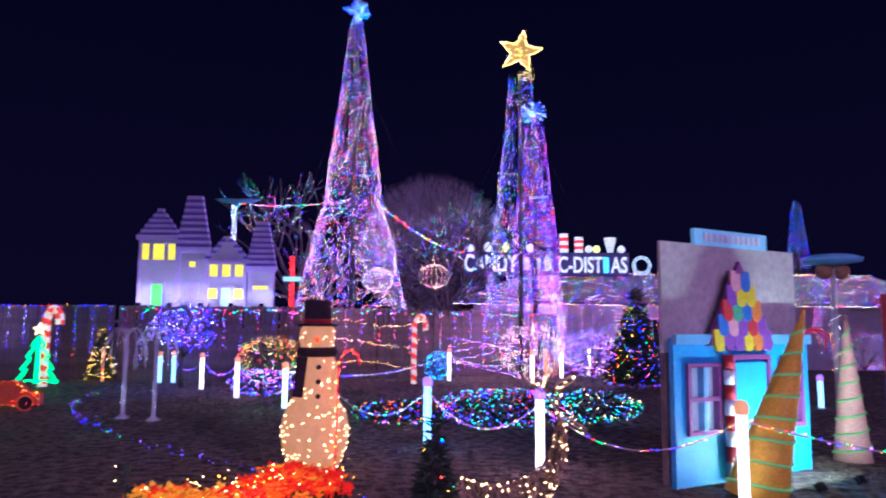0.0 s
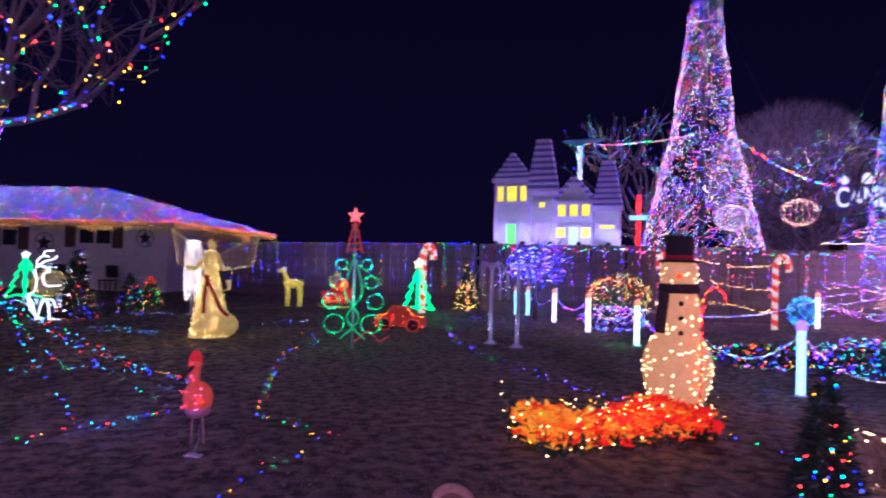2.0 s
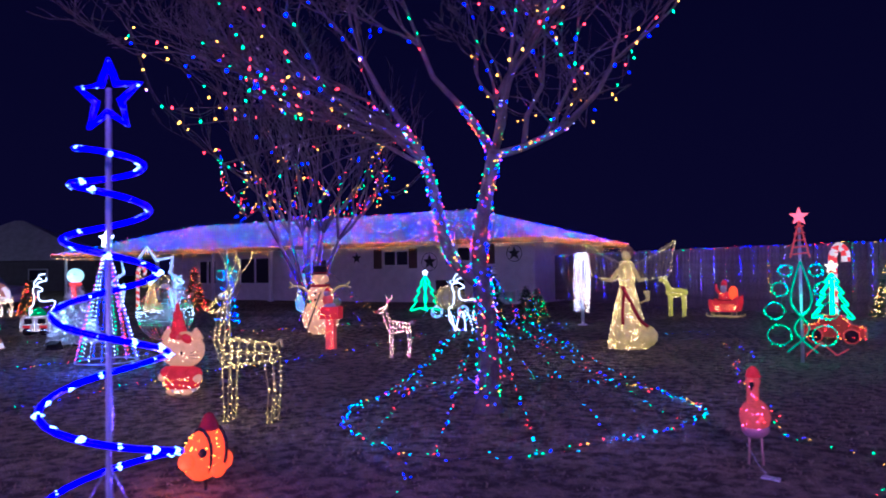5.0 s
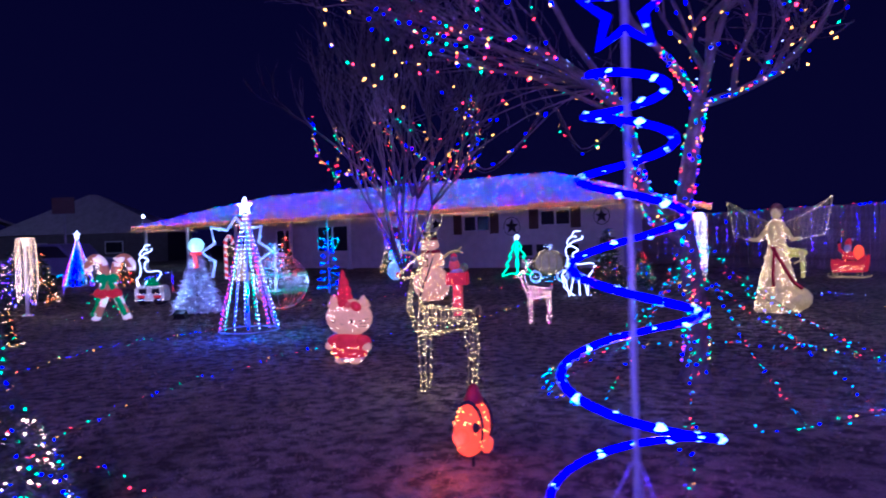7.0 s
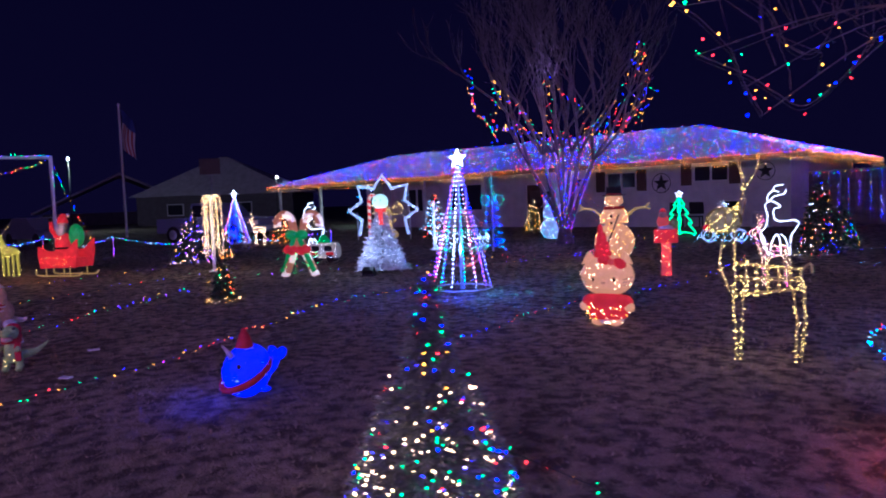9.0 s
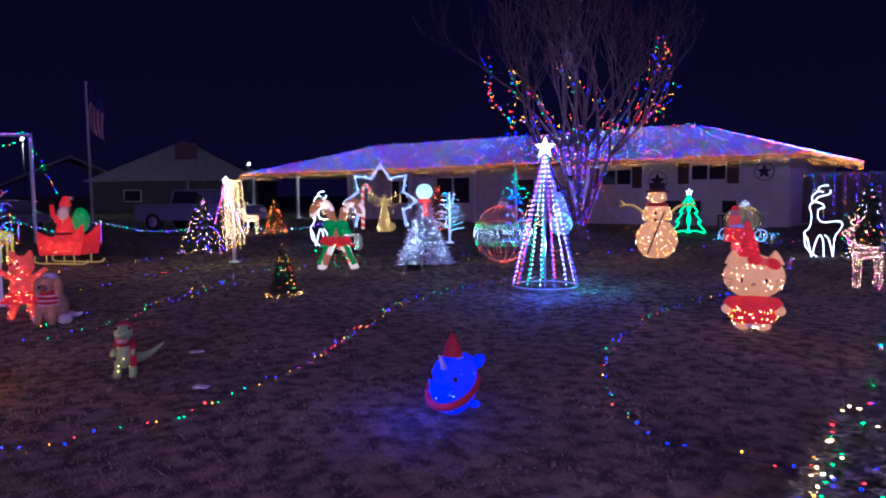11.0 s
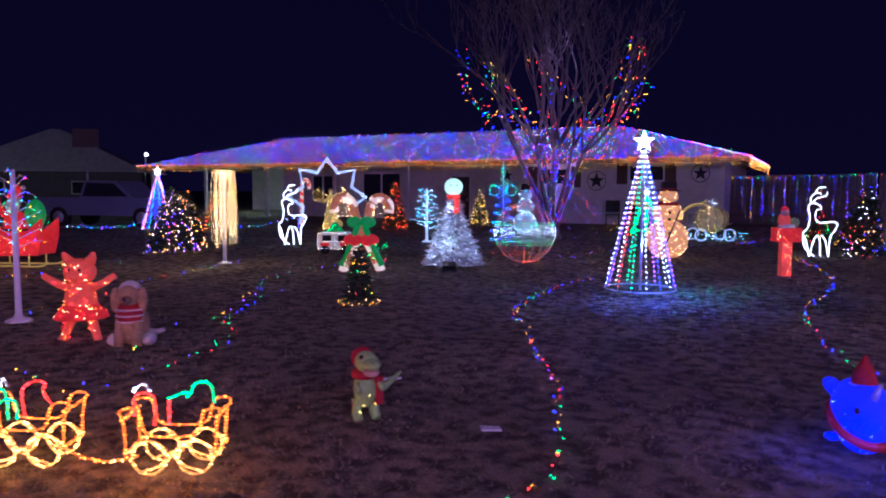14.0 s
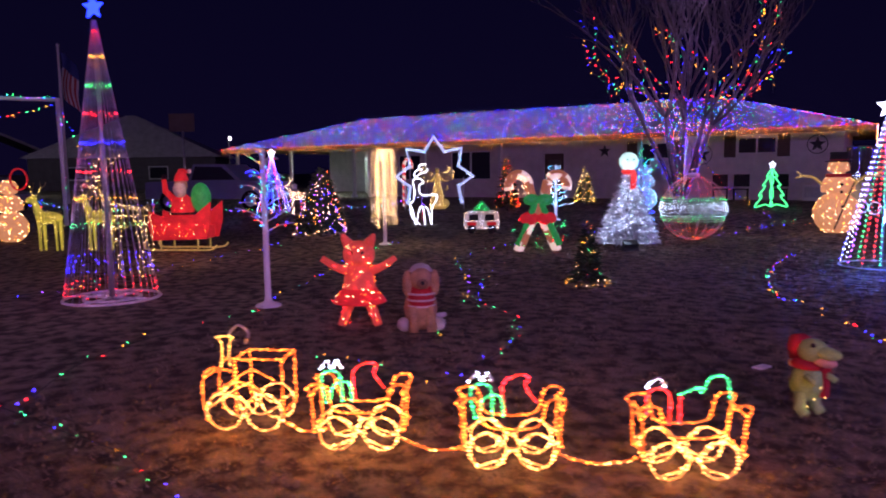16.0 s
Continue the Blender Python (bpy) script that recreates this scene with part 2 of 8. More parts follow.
def along(pts, step, jitter=0.0, closed=False):
    """Points every step metres along a polyline."""
    pts = [Vector(p) for p in pts]
    if closed:
        pts = pts + pts[:1]
    out, left = [], 0.0
    for a, b in zip(pts, pts[1:]):
        d = (b - a).length
        t = left
        while t < d:
            p = a.lerp(b, t / d)
            out.append(p + Vector([random.uniform(-jitter, jitter) for _ in range(3)]))
            t += step
        left = t - d
    return out


def smooth_line(pts, n=6, closed=False):
    """A Catmull-Rom curve through the points."""
    P = [Vector(p) for p in pts]
    out, c = [], len(P)
    for i in range(c if closed else c - 1):
        if closed:
            a, b, d, e = P[i - 1], P[i], P[(i + 1) % c], P[(i + 2) % c]
        else:
            a, b, d, e = P[max(i - 1, 0)], P[i], P[i + 1], P[min(i + 2, c - 1)]
        for k in range(n):
            t = k / n
            out.append(0.5 * (2 * b + (d - a) * t + (2 * a - 5 * b + 4 * d - e) * t * t + (3 * b - a - 3 * d + e) * t ** 3))
    if not closed:
        out.append(P[-1])
    return out


def sag(a, b, drop, n=14):
    a, b = Vector(a), Vector(b)
    return [a.lerp(b, t / n) - Vector((0, 0, drop * 4 * (t / n) * (1 - t / n))) for t in range(n + 1)]


def circle(r, n=24, c=(0, 0, 0), plane="xy"):
    out = []
    for k in range(n):
        a = 2 * math.pi * k / n
        u, w = r * math.cos(a), r * math.sin(a)
        out.append(Vector(c) + (Vector((u, w, 0)) if plane == "xy" else Vector((u, 0, w)) if plane == "xz" else Vector((0, u, w))))
    return out


def star_outline(r, inner=0.42, points=5):
    return [((r if k % 2 == 0 else r * inner) * math.sin(math.pi * k / points), (r if k % 2 == 0 else r * inner) * math.cos(math.pi * k / points)) for k in range(2 * points)]


def light_string(pts, palette, step=0.11, r=0.011, label="", name="light_string", lift=0.0, jitter=0.01, wire=WIRE, group="", wire_r=0.003):
    """A cable with its small lamps, laid along the points."""
    e = base_empty(name, pose(0, 0, 0), label, "light string", group)
    pts = [Vector(p) + Vector((0, 0, lift + fall(p[0], p[1]))) for p in pts]
    Shape().tube(pts, wire_r, wire, 4).done("cable", e)
    ob = Shape().bulbs([p for p in along(pts, step, jitter + step * 0.15) if random.random() < 0.85], palette, r).done("bulbs", e)
    ob["kind"] = "stuff"
    return e


# ---------------------------------------------------------------- ground
def lawn_material():
    m = bpy.data.materials.new("dormant_lawn")
    m.use_nodes = True
    nt = m.node_tree
    b = nt.nodes["Principled BSDF"]
    b.inputs["Roughness"].default_value = 0.95
    tc = nt.nodes.new("ShaderNodeTexCoord")
    mp = nt.nodes.new("ShaderNodeMapping")
    nt.links.new(tc.outputs["Object"], mp.inputs[0])
    n1, n2, n3 = [nt.nodes.new("ShaderNodeTexNoise") for _ in range(3)]
    for n, s, d in ((n1, 0.45, 4), (n2, 7.5, 6), (n3, 70, 3)):
        n.inputs["Scale"].default_value, n.inputs["Detail"].default_value = s, d
        nt.links.new(mp.outputs[0], n.inputs[0])
    r1 = nt.nodes.new("ShaderNodeValToRGB")
    r1.color_ramp.elements[0].position, r1.color_ramp.elements[1].position = 0.38, 0.64
    r1.color_ramp.elements[0].color, r1.color_ramp.elements[1].color = (0.23, 0.19, 0.125, 1), (0.35, 0.29, 0.19, 1)
    r2 = nt.nodes.new("ShaderNodeValToRGB")
    r2.color_ramp.elements[0].position, r2.color_ramp.elements[1].position = 0.40, 0.60
    r2.color_ramp.elements[0].color, r2.color_ramp.elements[1].color = (0.22, 0.21, 0.2, 1), (1, 1, 1, 1)
    mx = nt.nodes.new("ShaderNodeMixRGB")
    mx.blend_type, mx.inputs[0].default_value = "MULTIPLY", 1.0
    nt.links.new(n1.outputs[0], r1.inputs[0])
    nt.links.new(n2.outputs[0], r2.inputs[0])
    nt.links.new(r1.outputs[0], mx.inputs[1])
    nt.links.new(r2.outputs[0], mx.inputs[2])
    nt.links.new(mx.outputs[0], b.inputs["Base Color"])
    add = nt.nodes.new("ShaderNodeMath")
    add.operation = "ADD"
    nt.links.new(n2.outputs[0], add.inputs[0])
    nt.links.new(n3.outputs[0], add.inputs[1])
    bp = nt.nodes.new("ShaderNodeBump")
    bp.inputs["Strength"].default_value, bp.inputs["Distance"].default_value = 1.0, 0.06
    nt.links.new(add.outputs[0], bp.inputs["Height"])
    nt.links.new(bp.outputs[0], b.inputs["Normal"])
    return m


LAWN = lawn_material()
g = Shape()
cuts = [-400] + [0.5 * k - 1.0 for k in range(11)] + [400]
vs = [(-0.78 * c + 0.62 * w_, -0.62 * c - 0.78 * w_, fall(-0.78 * c, -0.62 * c)) for c in cuts for w_ in (-400, 400)]
g.add(vs, [(2 * k, 2 * k + 2, 2 * k + 3, 2 * k + 1) for k in range(len(cuts) - 1)], LAWN, True)
tagged(g.done("ground"), "dormant brown lawn under strings of lights", "ground", kind="structure")

# ---------------------------------------------------------------- the low house with the lit roof
HOUSE = pose(-21.8, 19.4, 0, 0, 0, math.degrees(math.atan2(-0.38, -0.925)))   # x along the front, -y into the house
STUCCO = principled("pale_painted_brick", (0.62, 0.58, 0.55), 0.85, 0, 3, 0.12, 0.25)
FASCIA = principled("brown_fascia", (0.12, 0.09, 0.07), 0.7, 0, 4, 0.2)
SHINGLE = principled("dark_shingle", (0.05, 0.05, 0.055), 0.9, 0, 5, 0.35, 0.4)
GLASS = principled("dark_window_glass", (0.03, 0.03, 0.04), 0.08, 0.0)
SHUTTER = principled("brown_shutter", (0.09, 0.05, 0.04), 0.7, 0, 6, 0.2)
FRAME = principled("white_frame", (0.6, 0.6, 0.6), 0.5, 0, 5, 0.08)
EAVE, LONG, DEEP, RIDGE = 2.8, 34.0, 12.4, 4.65


def wall_with_holes(x0, x1, z0, z1, y, thick, holes, m, parent, name="wall"):
    """A wall in the x-z plane with rectangular openings through it; built from butted blocks."""
    xs = sorted({x0, x1, *[h[0] for h in holes], *[h[1] for h in holes]})
    zs = sorted({z0, z1, *[h[2] for h in holes], *[h[3] for h in holes]})
    nx, nz = len(xs), len(zs)
    vs = [(x, y + sy * thick / 2, z) for sy in (-1, 1) for z in zs for x in xs]
    solid = {(i, j) for i in range(nx - 1) for j in range(nz - 1)
             if not any(h[0] <= xs[i] and h[1] >= xs[i + 1] and h[2] <= zs[j] and h[3] >= zs[j + 1] for h in holes)}
    at_ = lambda i, j, s_: s_ * nx * nz + j * nx + i
    fs = []
    for i, j in solid:
        q = [(i, j), (i + 1, j), (i + 1, j + 1), (i, j + 1)]
        fs.append(tuple(at_(*p, 0) for p in q))
        fs.append(tuple(at_(*p, 1) for p in reversed(q)))
        for (a, b), nb in (((q[0], q[1]), (i, j - 1)), ((q[1], q[2]), (i + 1, j)), ((q[2], q[3]), (i, j + 1)), ((q[3], q[0]), (i - 1, j))):
            if nb not in solid:
                fs.append((at_(*b, 0), at_(*a, 0), at_(*a, 1), at_(*b, 1)))
    return Shape().add(vs, fs, m).done(name, parent)


house = base_empty("house", HOUSE, "long low pale brick house with lights all over its hip roof", "house")
holes = [(3.4, 4.86, 1.9, 2.55), (7.5, 8.95, 1.75, 2.45), (12.5, 13.5, 0.02, 2.1), (16.4, 18.7, 0.9, 2.3), (20.6, 22.0, 0.9, 2.2)]
wall_with_holes(1.0, 23.4, 0, EAVE, -1.7, 0.2, holes, STUCCO, house)
s = Shape()
s.box((1.1, -6.5, EAVE / 2), (0.2, 9.4, EAVE), STUCCO).box((12.2, -11.1, EAVE / 2), (22, 0.2, EAVE), STUCCO).box((23.3, -6.5, EAVE / 2), (0.2, 9.4, EAVE), STUCCO)
s.done("wall", house)
s = Shape()
s.box((17.0, -6.2, EAVE + 0.02), (32.6, 11.0, 0.06), FRAME)
s.done("soffit", house)
s = Shape()
a, b = (6.4, -6.2, RIDGE), (LONG - 6.4, -6.2, RIDGE)
s.add([(0, 0, EAVE), (LONG, 0, EAVE), (LONG, -DEEP, EAVE), (0, -DEEP, EAVE), a, b], [(0, 4, 5, 1), (1, 5, 2), (2, 5, 4, 3), (3, 4, 0), (0, 1, 2, 3)], SHINGLE)
s.done("roof", house)
s = Shape()
for c, sz in (((LONG / 2, 0, EAVE - 0.09), (LONG, 0.05, 0.2)), ((0, -DEEP / 2, EAVE - 0.09), (0.05, DEEP, 0.2)), ((LONG, -DEEP / 2, EAVE - 0.09), (0.05, DEEP, 0.2)), ((LONG / 2, -DEEP, EAVE - 0.09), (LONG, 0.05, 0.2))):
    s.box(c, sz, FASCIA)
s.done("fascia", house)
for x0, x1, z0, z1 in holes:
    if z0 < 0.1:
        d = Shape().box(((x0 + x1) / 2, -1.72, (z0 + z1) / 2), (x1 - x0, 0.06, z1 - z0), SHUTTER)
        for k in (0.3, 0.72):
            d.box(((x0 + x1) / 2, -1.68, z0 + k * (z1 - z0)), ((x1 - x0) * 0.6, 0.03, 0.6), FASCIA)
        door = d.done("door", house, label="dark brown panelled front door")
        Shape().ball((x0 + 0.12, -1.66, 1.0), 0.04, STEEL).done("door_handle", door)
        continue
    f = Shape()
    for cx in (x0, (x0 + x1) / 2, x1):
        f.box((cx, -1.66, (z0 + z1) / 2), (0.06, 0.1, z1 - z0 + 0.06), FRAME)
    for cz in (z0, z1):
        f.box(((x0 + x1) / 2, -1.657, cz), (x1 - x0 + 0.06, 0.1, 0.06), FRAME)
    w = f.done("window", house)
    Shape().box(((x0 + x1) / 2, -1.7, (z0 + z1) / 2), (x1 - x0, 0.015, z1 - z0), GLASS).done("pane", w)
for x, z0, z1 in ((3.12, 1.75, 2.65), (5.15, 1.75, 2.65), (7.2, 1.6, 2.55), (9.25, 1.6, 2.55)):
    sh = Shape().box((x, -1.575, (z0 + z1) / 2), (0.46, 0.04, z1 - z0), SHUTTER).done("shutter", house, label="brown louvred shutter")
    for k in range(9):
        Shape().box((x, -1.55, z0 + 0.08 + k * (z1 - z0 - 0.16) / 8), (0.38, 0.03, 0.04), SHUTTER, rx=25).done("slat", sh)
for x in (15.3, 19.6, 24.2, 28.8, 33.2):
    s = Shape().box((x, -0.5, EAVE / 2 - 0.08), (0.14, 0.14, EAVE - 0.16), FRAME).box((x, -0.5, 0.06), (0.24, 0.24, 0.12), FRAME).box((x, -0.5, EAVE - 0.2), (0.22, 0.22, 0.1), FRAME)
    s.done("porch_post", house)
# lit back of the carport
GARAGE = principled("cream_garage_door", (0.55, 0.56, 0.5), 0.6, 0, 2, 0.1)
s = Shape()
for k in range(4):
    s.box((25.2, -5.0, 0.3 + k * 0.55), (3.4, 0.06, 0.53), GARAGE)
s.done("garage_door", house, label="pale sectional garage door")
s = Shape().box((28.3, -9.0, EAVE / 2), (9.6, 0.15, EAVE), STUCCO).box((23.55, -5.0, EAVE / 2), (0.2, 8.0, EAVE), STUCCO)
s.done("carport_wall", house)
s = Shape().box((25.2, -4.6, 2.55), (0.5, 0.12, 0.08), emit("porch_lamp_glow", (0.75, 0.95, 0.8), 8))
s.done("porch_lamp", house, label="small porch lamp")
s = Shape()
s.lathe([(0.09, 0), (0.09, 0.5), (0.14, 0.5), (0.14, 0.58), (0.02, 0.62)], STEEL, 10, (9.5, -7.2, 4.2))
s.done("roof_vent", house)

# net lights on the roof
net = base_empty("roof_lights", HOUSE, "dense blue and multicolour net lights over a roof", "roof lights")
pts = []
for i in range(7400):
    x, t = random.uniform(0, LONG), random.random()
    z = EAVE + t * (RIDGE - EAVE)
    if not (6.4 * t <= x <= LONG - 6.4 * t):
        continue
    pts.append((x, -6.2 * t + 0.02, z + 0.05 + 0.03 * random.random()))
for i in range(1100):
    y, t = random.uniform(0, DEEP), random.random()
    if 6.2 * t <= y <= DEEP - 6.2 * t:
        pts.append((6.4 * t, -y, EAVE + t * (RIDGE - EAVE) + 0.06))
ROOFMIX = [BLUE] * 8 + [PURPLE, WHITE] + [CYAN, CYAN, GREEN, GREEN, GREEN, RED, RED, RED, PINK, AMBER, AMBER]
pts = [p for p in pts if p[0] < 13 or random.random() < 0.62]
for a, b, r in ((-1, 13, 0.0255), (13, 40, 0.0295)):
    Shape().bulbs([p for p in pts if a <= p[0] < b], ROOFMIX, r, 1.0).done("bulbs", net)["kind"] = "stuff"
ice = base_empty("icicle_lights", HOUSE, "amber icicle lights hanging along the eaves", "icicle lights")
s = Shape()
s.tube([(LONG, 0.05, EAVE), (0, 0.05, EAVE), (-0.05, -DEEP, EAVE)], 0.006, WIRE, 4)
s.done("cable", ice)
pts, top = [], []
for i in range(430):
    x = LONG * (i + random.random() * 0.6) / 430
    top.append((x, 0.06, EAVE + 0.02))
    for k in range(random.choice((1, 2, 3, 4, 5))):
        pts.append((x + random.uniform(-0.03, 0.03), 0.06, EAVE - 0.05 - 0.085 * k))
for i in range(105):
    y = -DEEP * i / 105
    top.append((-0.06, y, EAVE + 0.02))
    for k in range(random.choice((1, 2, 3, 5))):
        pts.append((-0.06, y, EAVE - 0.05 - 0.085 * k))
s = Shape().bulbs(pts, [AMBER, AMBER, ORANGE, WARM], 0.017, 1.2)
s.bulbs(top, [RED, ORANGE, PINK, AMBER, BLUE], 0.024)
s.done("bulbs", ice)["kind"] = "stuff"
# wall ornaments
for x, z, r, ringed in ((1.92, 2.2, 0.36, True), (6.26, 1.9, 0.42, True), (10.5, 2.15, 0.34, False)):
    s = Shape().plate(star_outline(r * 0.86), 0.05, BLACKIRON)
    if ringed:
        s.tube(circle(r, 24, plane="xz"), 0.018, BLACKIRON, 5, closed=True)
    figure(s, "barn_star", HOUSE @ pose(x, -1.54, z), "dark metal barn star hung on the house wall", "wall star", "barn stars")
for x in (3.2, 4.6, 5.4):
    pc = base_empty("porch_chair", HOUSE @ pose(x, -1.1, 0, 0, 0, random.uniform(-15, 15)), "black metal porch chair against the house wall", "chair", "porch chairs")
    Shape().box((0, 0, 0.45), (0.6, 0.4, 0.05), BLACKIRON).done("seat", pc)
    Shape().box((0, -0.2, 0.8), (0.6, 0.04, 0.5), BLACKIRON, rx=-6).done("backrest", pc)
    for dx in (-0.26, 0.26):
        for dy in (-0.16, 0.16):
            Shape().box((dx, dy, 0.22), (0.04, 0.04, 0.44), BLACKIRON).done("leg", pc)
s = Shape().box((0, 0, 0.3), (0.7, 0.35, 0.6), FRAME).box((0, 0.19, 0.33), (0.55, 0.04, 0.4), STEEL)
figure(s, "outdoor_unit", HOUSE @ pose(2.0, -1.3, 0), "pale outdoor appliance against the house wall", "appliance")

# ---------------------------------------------------------------- board fence with its strings
BOARD = principled("weathered_fence_board", (0.17, 0.13, 0.115), 0.85, 0, 4, 0.35, 0.3)
fence = base_empty("fence", pose(0, 0, 0), "dark weathered board fence strung with lights", "fence")
me = Shape().box((0, 0, 1.0), (0.145, 0.025, 2.0), BOARD).plate([(-0.07, 1.97), (0.07, 1.97), (0.05, 2.04), (-0.05, 2.04)], 0.02, BOARD).done("board", fence).data
first = True
FENCE = [(-24.6, 22.8), (-17.8, 20.9), (-8.8, 19.3), (-4.4, 19.2), (3.5, 23.6)]
board_spots = []
for (x0, y0), (x1, y1) in zip(FENCE, FENCE[1:]):
    d = math.hypot(x1 - x0, y1 - y0)
    for k in range(int(d / 0.155)):
        t = (k + 0.5) * 0.155 / d
        board_spots.append((x0 + t * (x1 - x0), y0 + t * (y1 - y0), math.degrees(math.atan2(y1 - y0, x1 - x0))))
for x, y, a in board_spots:
    ob = fence.children[0] if first else new("board", me)
    first = False
    ob.parent = fence
    ob.matrix_basis = pose(x, y, random.uniform(-0.03, 0.02), 0, random.uniform(-0.5, 0.5), a)
for (x0, y0), (x1, y1) in zip(FENCE, FENCE[1:]):
    for z in (0.4, 1.6):
        Shape().tube([(x0, y0 + 0.05, z), (x1, y1 + 0.05, z)], 0.04, BOARD, 4).done("rail", fence)


def fence_y(x):
    for (x0, y0), (x1, y1) in zip(FENCE, FENCE[1:]):
        if x0 <= x <= x1:
            return y0 + (x - x0) / (x1 - x0) * (y1 - y0)
    return 21.0


light_string([(x, fence_y(x) - 0.06, 2.03) for x in np.linspace(-24.4, -8.9, 40)], MULTI, 0.17, 0.026, "multicolour string along the top of a board fence", wire_r=0.005)
light_string([(x, fence_y(x) - 0.05, 1.95 - 0.1 * (i % 2)) for i, x in enumerate(np.linspace(-8.7, 3.3, 30))], [RED, PINK, WHITE, BLUE, CYAN, GREEN], 0.12, 0.035, "thick multicolour string along a board fence", wire_r=0.005)
for x in np.arange(-23.6, -9.0, 0.52):
    pts = [(x, fence_y(x) - 0.06, 1.98 - 0.1 * k) for k in range(int(random.uniform(11, 19)))]
    light_string(pts, [BLUE, BLUE, PURPLE, WHITE] if random.random() < 0.75 else MULTI, 0.08, 0.0185, "short string of lights hanging down a board fence", group="hanging fence strings")
for x in np.arange(-8.6, 3.2, 0.45):
    light_string([(x, fence_y(x) - 0.06, 1.9 - 0.13 * k) for k in range(int(random.uniform(8, 14)))], [BLUE, PURPLE, PINK, CYAN, RED], 0.1, 0.021, "short string of lights hanging down a board fence", group="hanging fence strings")

# ---------------------------------------------------------------- painted village front above the fence
VIL_Y = 20.0
LILAC = principled("lilac_painted_board", (0.50, 0.42, 0.62), 0.7, 0, 3, 0.12)
VIOLET = principled("violet_roof_slat", (0.16, 0.10, 0.42), 0.7, 0, 3, 0.15)
PALE = principled("pale_painted_board", (0.44, 0.43, 0.47), 0.7, 0, 3, 0.1)
# panes and doors emit on their own to read brighter; no lamps behind
YELLOWPANE = principled("yellow_painted_glow_pane", (0.75, 0.7, 0.05), 0.6, glow=(1, 0.85, 0.05), glow_strength=0.62)
GREENPANE = principled("green_painted_glow_door", (0.15, 0.7, 0.1), 0.6, glow=(0.15, 1, 0.08), glow_strength=0.5)
MINTPANE = principled("mint_painted_glow_door", (0.5, 0.75, 0.75), 0.6, glow=(0.5, 0.95, 1), glow_strength=0.35)


def village_house(x, w, wall_h, peak, steep, panes, doors, label, open_gable=False):
    """A wooden house front with slatted roof, panes and door; x is its middle."""
    e = base_empty("village_house", pose(x, VIL_Y, 2.02), label, "painted house front", "village house fronts")
    Shape().box((0, 0, wall_h / 2), (w, 0.12, wall_h), PALE).done("wall", e)
    h = peak - wall_h
    n = 11 if h < 1.0 else 17
    if open_gable:
        Shape().plate([(-w / 2, wall_h), (w / 2, wall_h), (0, peak - 0.06)], 0.1, PALE).done("gable", e)
        for sgn in (-1, 1):
            for j in range(9):
                t0 = j / 9
                Shape().box((sgn * (w / 2 + 0.06) * (1 - t0 - 0.05), -0.07, wall_h + (t0 + 0.06) * h), (0.15, 0.1, 0.075), VIOLET if j % 2 else LILAC).done("roof_slat", e)
        n = 0
    for k in range(n):
        t0 = k / n
        half = (w / 2 + 0.07) * (1 - t0) + steep * t0
        Shape().box((0, -0.06 - 0.004 * (k % 2), wall_h + (k + 0.5) * h / n), (2 * half, 0.14, h / n * (0.62 if k % 2 else 1.0)), VIOLET if k % 2 else LILAC, rx=-5).done("roof_slat", e)
    Shape().box((0, -0.075, wall_h - 0.02), (w + 0.12, 0.08, 0.09), LILAC).done("cornice", e)
    for px, pz, pw, ph in panes:
        f = Shape()
        for dx in (-pw / 2, pw / 2):
            f.box((px + dx, -0.075, pz), (0.035, 0.05, ph + 0.05), LILAC)
        for dz in (-ph / 2, ph / 2):
            f.box((px, -0.078, pz + dz), (pw + 0.05, 0.05, 0.035), LILAC)
        w_ob = f.done("window", e)
        Shape().box((px, -0.068, pz), (pw, 0.02, ph), YELLOWPANE).done("pane", w_ob)
    for px, pw, ph, m in doors:
        Shape().box((px, -0.07, ph / 2 + 0.03), (pw, 0.03, ph), m).box((px - pw / 2 - 0.03, -0.08, ph / 2), (0.05, 0.05, ph), LILAC).box((px + pw / 2 + 0.03, -0.08, ph / 2), (0.05, 0.05, ph), LILAC).box((px, -0.083, ph + 0.05), (pw + 0.12, 0.05, 0.06), LILAC).done("door", e)
    for px in (-w / 2 + 0.05, w / 2 - 0.05):
        Shape().box((px, -0.072, wall_h / 2), (0.07, 0.05, wall_h), LILAC).done("corner_board", e)
    return e


village_house(-8.07, 1.16, 1.95, 2.78, 0.02, [(-0.37, 1.55, 0.24, 0.5), (0, 1.55, 0.36, 0.5), (0.37, 1.55, 0.24, 0.5)], [(0, 0.3, 0.62, GREENPANE)], "lilac painted wooden house front with a green door")
village_house(-7.1, 0.86, 1.6, 3.15, 0.2, [(0, 1.2, 0.22, 0.2)], [(0, 0.3, 0.6, LILAC)], "tall violet painted tower front with slatted roof")
village_house(-6.13, 1.16, 1.28, 2.0, 0.02, [(-0.36, 1.03, 0.27, 0.38), (0, 1.03, 0.27, 0.38), (0.36, 1.03, 0.27, 0.38), (-0.37, 0.38, 0.3, 0.32), (0.37, 0.38, 0.3, 0.32)], [(0, 0.28, 0.52, MINTPANE)], "pale painted wooden house front with three gable windows", True)
village_house(-5.15, 0.74, 1.08, 2.42, 0.16, [(0, 0.55, 0.46, 0.14), (0, 2.2, 0.14, 0.12)], [], "narrow pale painted tower front with slatted roof")
s = Shape().box((-6.7, VIL_Y + 0.05, 1.96), (4.3, 1.3, 0.1), BOARD)
